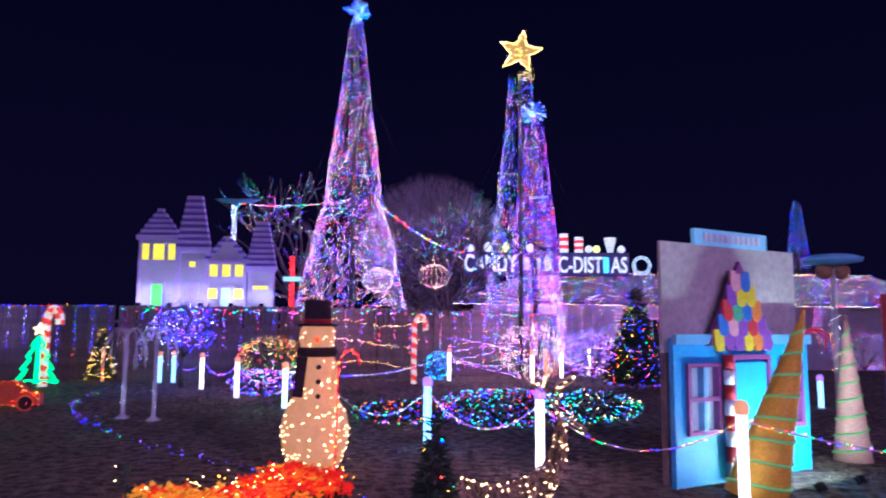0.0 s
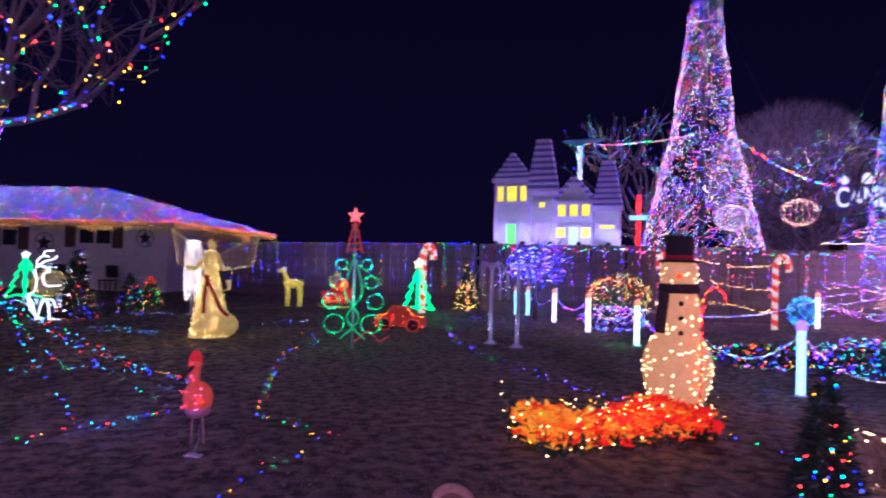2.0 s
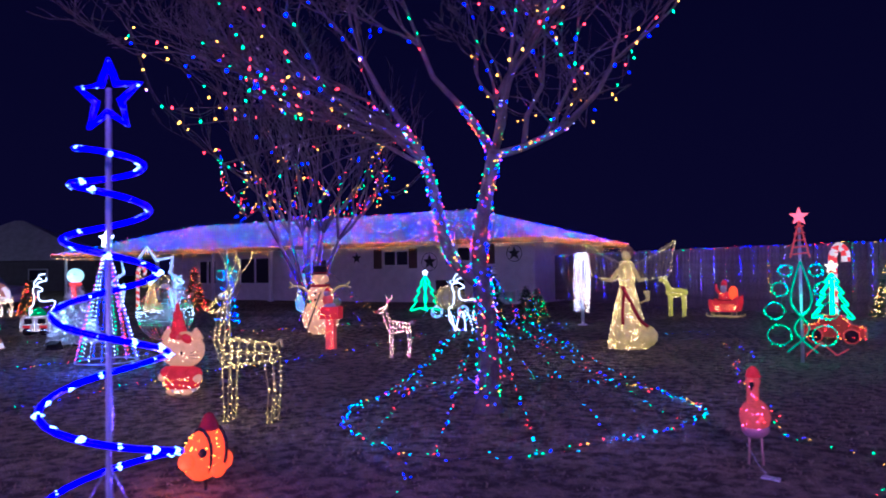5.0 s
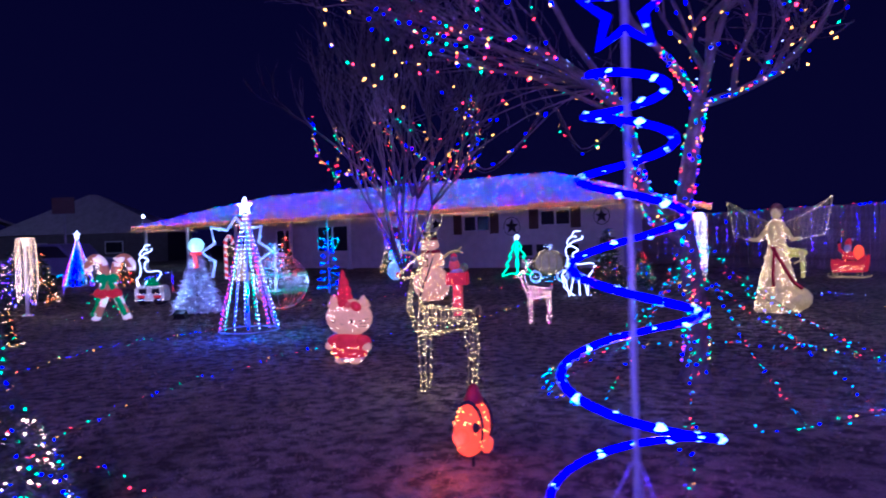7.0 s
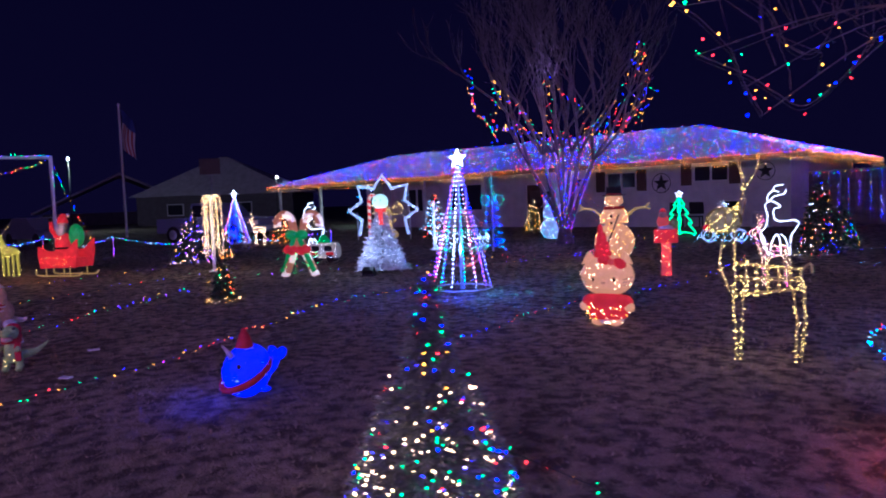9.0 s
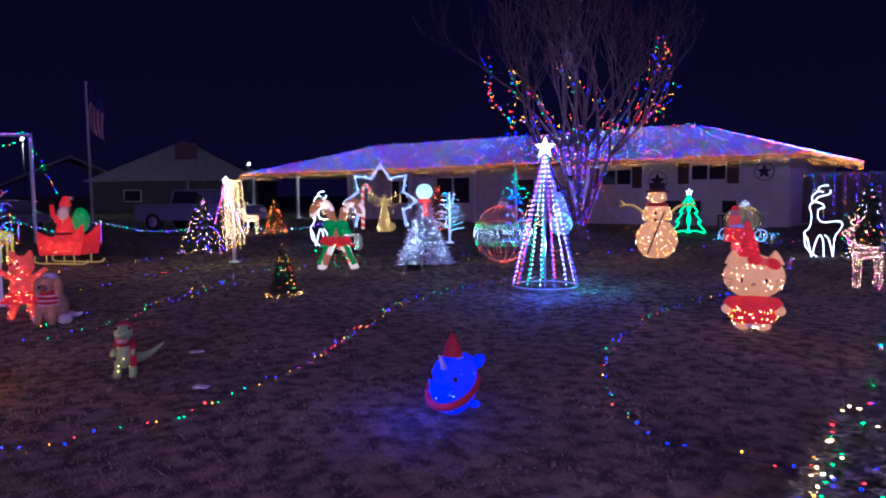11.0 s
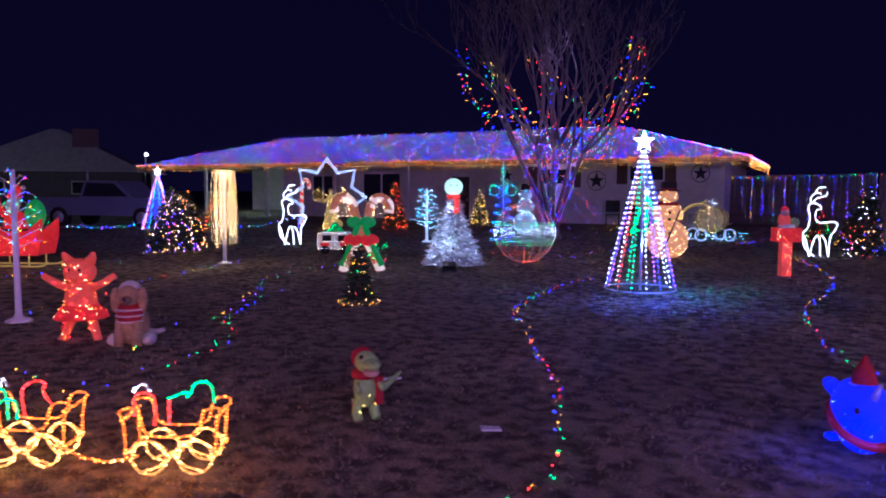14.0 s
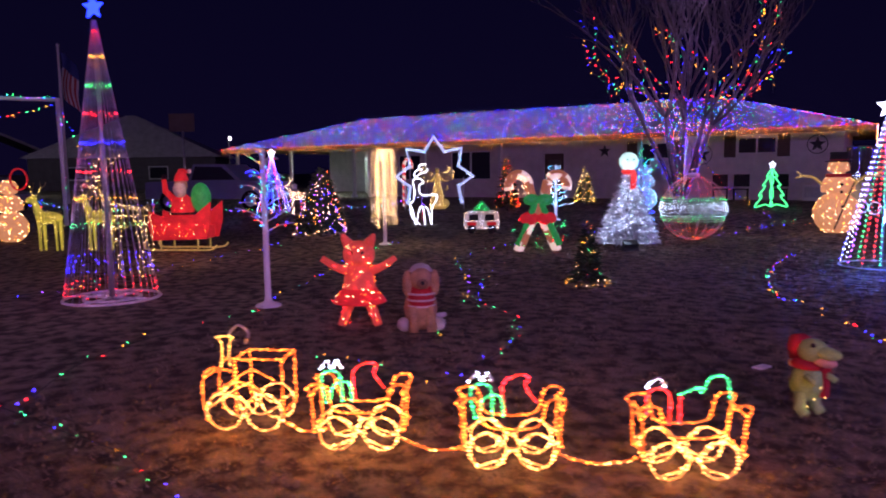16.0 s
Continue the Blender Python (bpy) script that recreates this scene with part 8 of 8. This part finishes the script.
for k in range(1000):
    t = rnd.random()
    c = A.lerp(B, t) + side * rnd.uniform(-0.32, 0.28) + Vector((0, 0, rnd.uniform(0.05, 0.31) * (0.82 + 0.18 * math.sin(9 * t + 1))))
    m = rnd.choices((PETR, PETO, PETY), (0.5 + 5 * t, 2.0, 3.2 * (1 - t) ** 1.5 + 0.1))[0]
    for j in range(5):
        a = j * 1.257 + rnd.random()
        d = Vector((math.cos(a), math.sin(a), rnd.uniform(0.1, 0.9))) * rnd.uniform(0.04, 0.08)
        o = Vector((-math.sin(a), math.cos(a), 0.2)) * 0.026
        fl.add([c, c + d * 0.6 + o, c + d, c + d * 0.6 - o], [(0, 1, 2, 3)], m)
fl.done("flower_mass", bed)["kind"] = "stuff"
lv = Shape()
for k in range(380):
    c = A.lerp(B, rnd.random()) + side * rnd.uniform(-0.35, 0.3)
    d = Vector((rnd.gauss(0, 0.06), rnd.gauss(0, 0.06), rnd.uniform(0.08, 0.22)))
    lv.add([c, c + d * 0.5 + Vector((0.02, 0, 0)), c + d, c + d * 0.5 - Vector((0.02, 0, 0))], [(0, 1, 2, 3)], NEEDLES)
lv.done("leaf_mass", bed)["kind"] = "stuff"
bu.bulbs([A.lerp(B, rnd.uniform(-0.03, 1.08)) + side * rnd.uniform(-0.36, 0.34) + Vector((0, 0, rnd.uniform(0.04, 0.35))) for _ in range(170)], [WARM, WARM, WARM, AMBER], 0.0135)
bu.done("bulbs", bed)["kind"] = "stuff"
s = Shape().tube([(0, 0, 0), (0, 0, 0.45)], 0.012, NEEDLES, 5).ball((0, 0, 0.44), (0.035, 0.03, 0.06), NEEDLES, 8).ball((-0.05, 0, 0.36), (0.04, 0.03, 0.035), NEEDLES, 8).ball((0.05, 0, 0.3), (0.045, 0.03, 0.03), NEEDLES, 8).ball((-0.02, -0.02, 0.2), (0.06, 0.04, 0.03), NEEDLES, 8).bulbs([(-0.06, -0.05, 0.48), (-0.06, -0.05, 0.38), (0.05, -0.05, 0.2), (-0.03, -0.05, 0.25), (0.02, -0.06, 0.12)], WARM, 0.013)
figure(s, "silk_plant", pose(-2.3, 5.3, 0), "small green silk plant with warm lights", "plant")
# plush bear by the path
s = Shape().ball((0, 0, 0.34), (0.085, 0.08, 0.1), BROWNFUR, 14).ball((0, 0, 0.14), (0.1, 0.09, 0.15), BROWNFUR, 14)
arch = [Vector((0.095 * math.cos(a), -0.01, 0.34 + 0.115 * math.sin(a))) for a in np.linspace(-0.3, 3.44, 16)]
s.tube(arch, 0.022, principled("tan_plush", (0.55, 0.33, 0.2), 0.95, 0, 16, 0.3, 0.4), 8).bulbs([(-0.11, -0.04, 0.37)], [ORANGE], 0.018)
s.lathe([(0.1, 0), (0.1, 0.02)], BROWNFUR, 12)
figure(s, "plush_figure", pose(-1.55, 2.7, 0, 0, 0, 20), "brown plush figure with a tan hood on the lawn", "lawn figure", "lawn figures")

# thin-trunked tree with a blue crown, and unlit white fountain trees before it
e = base_empty("tree", pose(-6.3, 17.3, 0), "small tree with a crown of blue lights", "tree")
s, lines = bare_tree_mesh(9, 0.06, [((0, 0, 0), (0, 0, 0.75), 0.06), ((0, 0, 0.75), (-0.3, 0, 1.2), 0.04), ((0, 0, 0.75), (0.3, 0.1, 1.2), 0.04), ((0, 0, 0.75), (0, -0.1, 1.3), 0.04)], 2, BARK, 0.2, 0.6)
s.done("trunk", e)
pts = []
while len(pts) < 420:
    d = Vector((random.uniform(-1, 1), random.uniform(-1, 1), random.uniform(-1, 1)))
    if d.length < 1:
        pts.append((d.x * 0.85, d.y * 0.8, 1.45 + d.z * 0.62))
Shape().bulbs(pts, [BLUE, BLUE, BLUE, PURPLE, WHITE], 0.022).done("bulbs", e)["kind"] = "stuff"
GHOST = principled("clear_acrylic", (0.6, 0.6, 0.66), 0.25, 0, 5, 0.1)
for x, y in ((-4.55, 11.35), (-5.15, 11.6)):
    s = Shape().lathe([(0.12, 0), (0.11, 0.02), (0.05, 0.05), (0.035, 0.1), (0.03, 1.35)], GHOST, 10)
    for k in range(10):
        a = 0.628 * k
        s.tube(smooth_line([(0, 0, 1.3), (0.15 * math.cos(a), 0.15 * math.sin(a), 1.45), (0.3 * math.cos(a), 0.3 * math.sin(a), 1.2), (0.33 * math.cos(a), 0.33 * math.sin(a), 0.8 + 0.2 * (k % 3))], 4), 0.006, GHOST, 4)
    s.bulbs([(random.uniform(-0.05, 0.05), -0.04, random.uniform(0.2, 0.6)) for _ in range(8)] + [(random.uniform(-0.3, 0.3), random.uniform(-0.2, 0.2), random.uniform(0.8, 1.3)) for _ in range(20)], WHITE, 0.010)
    figure(s, "fountain_tree", at(x, y, 0), "pale clear fountain tree with few white lights", "light tree", "fountain trees")

# ---------------------------------------------------------------- blue cottage front with its board
COT = pose(2.2, 6.85, 0, 0, 0, 30)
SKYBLUE = principled("bright_blue_paint", (0.04, 0.36, 0.72), 0.55, 0, 3, 0.15, 0.1)
PURPLEPAINT = principled("plum_paint", (0.22, 0.05, 0.2), 0.6, 0, 4, 0.15)
cot = base_empty("cottage_front", COT, "bright blue painted cottage front with a scalloped gable", "painted house front")
wall_with_holes(0, 2.1, 0, 1.42, 0.0, 0.06, [(0.18, 0.62, 0.5, 1.15), (1.6, 1.95, 0.5, 1.15)], SKYBLUE, cot)
for x0, x1 in ((0.18, 0.62), (1.6, 1.95)):
    wn_ = Shape().box(((x0 + x1) / 2, -0.023, 0.5), (x1 - x0 + 0.045, 0.09, 0.04), PURPLEPAINT).done("window", cot)
    for cx in (x0, (x0 + x1) / 2, x1):
        Shape().box((cx, -0.02, 0.825), (0.045, 0.09, 0.69), PURPLEPAINT if cx != (x0 + x1) / 2 else BLUEPAINT).done("window_bar", wn_)
    for cz in (0.82, 1.15):
        Shape().box(((x0 + x1) / 2, -0.023, cz), (x1 - x0 + 0.045, 0.09, 0.04), PURPLEPAINT).done("window_bar", wn_)
    # spot-lit brightness put into the panes as a faint emission
    Shape().box(((x0 + x1) / 2, 0.02, 0.825), (x1 - x0, 0.01, 0.65), principled("milky_glow_pane", (0.5, 0.6, 0.65), 0.3, glow=(0.3, 0.65, 0.8), glow_strength=0.12)).done("pane", wn_)
Shape().box((1.08, -0.05, 0.6), (0.5, 0.04, 1.14), SKYBLUE).box((0.8, -0.06, 0.62), (0.05, 0.06, 1.2), PURPLEPAINT).box((1.36, -0.06, 0.62), (0.05, 0.06, 1.2), PURPLEPAINT).box((1.08, -0.063, 1.22), (0.61, 0.06, 0.05), PURPLEPAINT).done("door", cot)
Shape().ball((1.25, -0.09, 0.6), 0.03, DARKGOLD, 8).done("door_handle", cot)
for k in range(8):
    Shape().lathe([(0.05, 0.06 + 0.15 * k), (0.05, 0.2 + 0.15 * k)], REDCLOTH if k % 2 else WHITEPLASTIC, 8, (0.7, -0.1, 0)).done("striped_post", cot)
SC = [principled("scallop_%s" % n, c, 0.6, 0, 4, 0.15) for n, c in (("red", (0.55, 0.04, 0.05)), ("yellow", (0.75, 0.62, 0.03)), ("orange", (0.75, 0.25, 0.05)), ("blue", (0.05, 0.18, 0.55)), ("violet", (0.25, 0.08, 0.4)), ("pink", (0.7, 0.35, 0.4)), ("green", (0.1, 0.45, 0.25)))]
g_ = Shape().plate([(0.44, 1.34), (1.46, 1.34), (0.95, 2.2)], 0.05, PURPLEPAINT, (0, -0.06, 0)).done("gable", cot)
rnd = random.Random(3)
first_sc = {}
for row in range(5):
    n = 6 - row
    for k in range(n):
        m = SC[rnd.randrange(7)]
        x = 0.95 + (k - (n - 1) / 2) * 0.15
        z = 1.34 + row * 0.15
        o = [(-0.07, 0.16), (0.07, 0.16), (0.07, 0.0), (0.045, -0.045), (0, -0.06), (-0.045, -0.045), (-0.07, 0.0)]
        if m.name not in first_sc:
            first_sc[m.name] = Shape().plate(o, 0.025, m).done("scallop", cot)
            sc_ob = first_sc[m.name]
        else:
            sc_ob = new("scallop", first_sc[m.name].data)
            sc_ob.parent = cot
        sc_ob.matrix_basis = pose(x, -0.1 + 0.004 * row, z, -5)
Shape().box((1.05, -0.05, 1.4), (2.12, 0.06, 0.1), BLUEPAINT).done("cornice", cot)
GREYBOARD = principled("grey_weathered_panel", (0.50, 0.50, 0.44), 0.8, 0, 1.5, 0.2, 0.1)
brd = base_empty("grey_board", COT, "large grey board standing behind the blue cottage front", "board")
Shape().box((1.04, 0.1, 1.82), (2.12, 0.03, 1.1), GREYBOARD).done("panel", brd)
for x in (0.1, 1.0, 1.98):
    Shape().box((x, 0.16, 1.15), (0.07, 0.08, 2.3), BOARD).done("stay", brd)
s = Shape().box((0, 0, 0.075), (1.15, 0.05, 0.17), principled("light_blue_sign", (0.25, 0.55, 0.7), 0.6, 0, 2, 0.15, 0, (0.2, 0.55, 0.8), 0.2))
for k in range(11):
    s.box((-0.42 + 0.084 * k, -0.03, 0.075), (0.05, 0.02, 0.09), WHITEPLASTIC)
figure(s, "name_sign", COT @ pose(1.05, 0.1, 2.374), "light blue sign with unreadable white lettering on a board", "sign")
for x in (0.35, 1.1, 1.75):
    sp = base_empty("ground_spot", COT @ pose(x, -0.75, 0), "small white ground spot aimed at a cottage front", "spotlight", "ground spots")
    Shape().box((0, 0, 0.05), (0.1, 0.05, 0.08), BLACKIRON, rx=-40).done("housing", sp)
    L = bpy.data.lights.new("ground_spot_lamp", "AREA")
    L.energy, L.color, L.size = 20, (0.8, 0.95, 1.0), 0.08
    lo = new("ground_spot_lamp", L)
    lo.matrix_basis = look(COT @ Vector((x, -0.7, 0.12)), COT @ Vector((x, 0, 1.1)))
# painted cones and posts beside it
CONEO = principled("orange_cone_fabric", (0.80, 0.48, 0.04), 0.7, 0, 5, 0.2, 0.1)
CONEP = principled("peach_cone_fabric", (0.7, 0.42, 0.3), 0.7, 0, 5, 0.2, 0.1)
# ribbon brightened by a faint emission of its own
LIME = principled("lime_ribbon_glow", (0.2, 0.55, 0.15), 0.6, glow=(0.2, 0.9, 0.3), glow_strength=0.1)
for x, y, h, r, lean_, m, lab in ((2.80, 6.48, 1.76, 0.27, 17, CONEO, "leaning orange fabric cone wound with lime ribbon"), (4.79, 8.41, 1.68, 0.21, 0, CONEP, "pale peach fabric cone wound with lime ribbon")):
    s = Shape().lathe([(r, 0), (r * 0.8, h * 0.22), (r * 0.55, h * 0.5), (r * 0.25, h * 0.8), (0.012, h)], m, 18)
    ln = [Vector(((r * (1 - t) + 0.012) * math.cos(55 * t), (r * (1 - t) + 0.012) * math.sin(55 * t), h * t)) for t in np.linspace(0.02, 0.95, 150)]
    s.tube(ln, 0.014, LIME, 5)
    figure(s, "fabric_cone", pose(x, y, 0, 0, lean_, 0), lab, "fabric cone", "fabric cones")
s = Shape().box((0, 0, 1.45), (0.14, 0.1, 0.75), REDCLOTH).box((0, 0, 0.54), (0.14, 0.1, 1.08), principled("violet_post_paint", (0.2, 0.12, 0.5), 0.6, 0, 4, 0.2))
figure(s, "painted_post", pose(3.98, 6.25, 0), "red and violet painted square post", "post")
s = Shape().lathe([(0.05, 0), (0.045, 2.45)], STEEL, 8).lathe([(0.05, 2.5), (0.42, 2.56), (0.44, 2.62), (0.3, 2.67), (0.03, 2.7)], BLUEPAINT, 20).ball((-0.13, 0, 2.42), 0.13, BROWNFUR, 12).ball((0.13, 0, 2.42), 0.13, BROWNFUR, 12)
s.bulbs([(0.06 * math.cos(k), 0.06 * math.sin(k), 0.8 + 0.03 * k) for k in range(55)], [WHITE, WARM], 0.012)
figure(s, "saucer_pole", pose(6.1, 11.0, 0), "pole with a light blue saucer and brown balls", "pole")

# ---------------------------------------------------------------- beyond the yard
s = Shape()
s.tube([(0, 0, 0), (0, 0, 3.55)], 0.06, WHITEPLASTIC, 8).tube([(0, 0, 3.5), (-0.6, -7.5, 3.5)], 0.05, WHITEPLASTIC, 8).tube([(-0.6, -7.5, 0), (-0.6, -7.5, 3.5)], 0.06, WHITEPLASTIC, 8)
s.bulbs(along([(0, 0, 0.2), (0, 0, 3.55), (-0.6, -7.5, 3.55)], 0.1, 0.06), [BLUE, PURPLE, PINK, CYAN, GREEN], 0.028)
s.bulbs(along(sag((0, 0, 3.4), (-0.6, -7.5, 3.4), 0.7), 0.16, 0.03), MULTI, 0.03)
s.bulbs(along(sag((0, 0, 3.4), (0.9, 1.3, 0.3), 0.2), 0.14, 0.03), MULTI, 0.025)
figure(s, "light_gate", pose(-32.7, -5.1, 0), "tall white pipe gate wound with blue lights", "gate")
s = Shape().lathe([(0.075, 0), (0.055, 7.7), (0.09, 7.75), (0.02, 7.85)], WHITEPLASTIC, 8)
figure(s, "flagpole", pose(-50, -2.5, 0), "tall steel flagpole beside the drive", "flagpole")
fl = Shape()
FR, FW, FB = principled("flag_red", (0.4, 0.04, 0.05), 0.8), principled("flag_white", (0.6, 0.58, 0.55), 0.8), principled("flag_blue", (0.03, 0.05, 0.2), 0.8)
for k in range(9):
    for j in range(12):
        P = lambda u_, v_: (0.08 + 0.75 * u_ + 0.06 * math.sin(7 * v_), 0.12 * math.sin(6 * u_ + 3 * v_), 7.5 - 2.3 * v_ - 0.7 * u_)
        fl.add([P(k / 9, j / 12), P((k + 1) / 9, j / 12), P((k + 1) / 9, (j + 1) / 12), P(k / 9, (j + 1) / 12)], [(0, 1, 2, 3)], FB if j < 4 else (FR if k % 2 else FW), True)
figure(fl, "flag", pose(-50, -2.5, 0, 0, 0, 60), "limp striped flag hanging from a pole", "flag")
ROOF3 = principled("pale_shingle", (0.5, 0.48, 0.5), 0.9, 0, 2, 0.2)
h3 = base_empty("house", pose(-79, 6.3, 0, 0, 0, 63), "dark neighbouring house with a pale gable roof", "house")
Shape().box((0, 5, 1.43), (16, 10, 2.86), principled("dark_siding", (0.12, 0.11, 0.12), 0.9, 0, 2, 0.2)).done("wall", h3)
Shape().add([(-8.6, -0.5, 2.9), (8.6, -0.5, 2.9), (8.6, 10.5, 2.9), (-8.6, 10.5, 2.9), (-0.4, 3.5, 6.9), (0.4, 3.5, 6.9)], [(0, 1, 5, 4), (1, 2, 5), (2, 3, 4, 5), (3, 0, 4), (3, 2, 1, 0)], ROOF3).done("roof", h3)
for x in (-4, 3):
    w_ = Shape().box((x, -0.04, 1.5), (1.7, 0.1, 1.2), FRAME).done("window", h3)
    Shape().box((x, -0.1, 1.5), (1.5, 0.03, 1.0), GLASS).done("pane", w_)
h4 = base_empty("house", pose(-104, -2.0, 0, 0, 0, 90), "far dark house with one long pale roof slope", "house")
Shape().box((0, 0, 0.75), (17, 9, 1.5), MATS["dark_siding"]).done("wall", h4)
Shape().plate([(-9.6, 1.5), (0, 6.0), (9.6, 1.5), (9.6, 1.7), (0, 6.3), (-9.6, 1.7)], 10, ROOF3).done("roof", h4)
s = Shape().lathe([(0.06, 0), (0.05, 3.4)], STEEL, 8).box((0, -0.1, 3.8), (1.15, 0.06, 0.85), FASCIA)
figure(s, "backboard_pole", pose(-44.9, 1.8, 0, 0, 0, 60), "pale backboard on a steel pole by the drive", "backboard")
for x, y, z, en in ((-54.5, 7.4, 3.6, 1), (-66.1, -6.0, 5.75, 1)):
    s = Shape().lathe([(0.035, 0), (0.03, z + 0.1)], BLACKIRON, 8).box((0.1, 0, z + 0.1), (0.3, 0.1, 0.05), BLACKIRON).ball((0.2, 0, z - 0.04), 0.085, emit("yard_lamp_glow", (1, 0.95, 0.75), 22), 10)
    figure(s, "yard_lamp", pose(x, y, 0), "bright yard lamp on a thin pole", "yard lamp", "yard lamps")
# poles for the unseen fill lamps, added behind the path
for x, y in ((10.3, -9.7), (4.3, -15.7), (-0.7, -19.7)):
    sl = base_empty("street_lamp", pose(x, y, 0, 0, 0, FACE), "tall grey lamp added out of view to brighten the lawn", "street lamp", "street lamps")
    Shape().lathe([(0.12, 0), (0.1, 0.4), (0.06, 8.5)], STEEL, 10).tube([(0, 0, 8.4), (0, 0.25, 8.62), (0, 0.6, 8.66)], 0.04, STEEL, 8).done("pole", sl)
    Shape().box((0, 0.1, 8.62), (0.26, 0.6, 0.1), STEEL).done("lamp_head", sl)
# parked pickup
car = base_empty("pickup_truck", pose(-37.5, 1.0, 0, 0, 0, 40), "pale silver pickup truck parked on the drive", "pickup truck")
PAINT = principled("silver_paint", (0.2, 0.22, 0.31), 0.35, 0.1, 2, 0.08)
Shape().plate([(-2.7, 0.45), (2.7, 0.45), (2.75, 0.75), (2.6, 1.05), (1.3, 1.12), (-2.7, 1.1)], 1.85, PAINT).plate([(-0.9, 1.1), (1.35, 1.1), (0.65, 1.72), (-0.65, 1.76)], 1.65, PAINT).done("body", car)
for sgn in (-1, 1):
    Shape().plate([(-0.75, 1.16), (1.1, 1.16), (0.55, 1.64), (-0.55, 1.67)], 0.02, GLASS, (0, sgn * 0.84, 0)).done("window", car)
    for x in (-1.7, 1.75):
        wh = Shape().tube([(x, sgn * 0.7, 0.38), (x, sgn * 0.96, 0.38)], 0.38, DARKFELT, 18).done("tyre", car)
        Shape().tube([(x, sgn * 0.9, 0.38), (x, sgn * 0.975, 0.38)], 0.22, STEEL, 14).done("rim", wh)
    Shape().box((2.72, sgn * 0.7, 0.85), (0.06, 0.36, 0.18), WHITEPLASTIC).done("headlight", car)
Shape().box((2.76, 0, 0.62), (0.12, 1.8, 0.18), STEEL).done("bumper", car)
e2 = base_empty("sedan", pose(-44.5, -6.5, 0, 0, 0, 30), "pale sedan parked on the drive", "car")
Shape().plate([(-2.2, 0.35), (2.2, 0.35), (2.2, 0.7), (1.2, 0.85), (0.6, 1.35), (-0.9, 1.38), (-1.6, 0.9), (-2.2, 0.85)], 1.75, principled("pale_car_paint", (0.2, 0.2, 0.25), 0.3, 0.1, 2, 0.08)).done("body", e2)
for sgn in (-1, 1):
    for x in (-1.35, 1.35):
        Shape().tube([(x, sgn * 0.68, 0.32), (x, sgn * 0.9, 0.32)], 0.32, DARKFELT, 16).done("tyre", e2)
# litter and small stakes on the lawn
for k, (x, y) in enumerate(((-4.15, 3.7), (-11.6, -3.8), (-12.9, -3.6))):
    figure(Shape().plate([(-0.06, -0.03), (0.06, -0.04), (0.08, 0.02), (-0.04, 0.04)], 0.012, WHITEPLASTIC), "plug_box", pose(x, y, 0.012, 90, 0, 40 * k), "small white plug lying on the lawn", "plug", "plugs")
light_string([(-4.6, 4.2, 0.1), (-4.4, 4.0, 0.02), (-4.15, 3.7, 0.02)], WHITE, 5, 0.001, "thin white extension cable on the lawn", name="extension_cable", wire=WHITEPLASTIC)

# ---------------------------------------------------------------- grass
rng = np.random.default_rng(7)
N = 130000
u = rng.random(N)
ax, ay = -0.78, -0.62
along_ = rng.uniform(-9, 17, N)
off = 2.2 + 13 * u ** 1.6
X = along_ * ax + off * -0.62
Y = along_ * ay + off * 0.78
H = rng.uniform(0.012, 0.035, N)
A_ = rng.uniform(0, 6.283, N)
LX, LY = rng.normal(0, 0.02, N), rng.normal(0, 0.02, N)
W = 0.004 + 0.0006 * off
V_ = np.empty((N, 3, 3), np.float32)
V_[:, 0] = np.stack([X - W * np.cos(A_), Y - W * np.sin(A_), np.zeros(N)], 1)
V_[:, 1] = np.stack([X + W * np.cos(A_), Y + W * np.sin(A_), np.zeros(N)], 1)
V_[:, 2] = np.stack([X + LX, Y + LY, H], 1)
gm = bpy.data.meshes.new("grass")
gm.vertices.add(3 * N)
TT_ = np.clip((-0.78 * X - 0.62 * Y + 1.0) / 5.0, 0, 1)
V_[:, :, 2] += (-0.10 * TT_ * TT_ * (3 - 2 * TT_))[:, None]
gm.vertices.foreach_set("co", V_.ravel())
gm.loops.add(3 * N)
gm.loops.foreach_set("vertex_index", np.arange(3 * N, dtype=np.int32))
gm.polygons.add(N)
gm.polygons.foreach_set("loop_start", np.arange(0, 3 * N, 3, dtype=np.int32))
gm.update(calc_edges=True)
gm.materials.append(principled("straw_grass", (0.20, 0.165, 0.10), 0.9, 0, 0.9, 0.5))
tagged(new("grass", gm), "short dry straw-coloured grass of the lawn", "grass", kind="stuff")
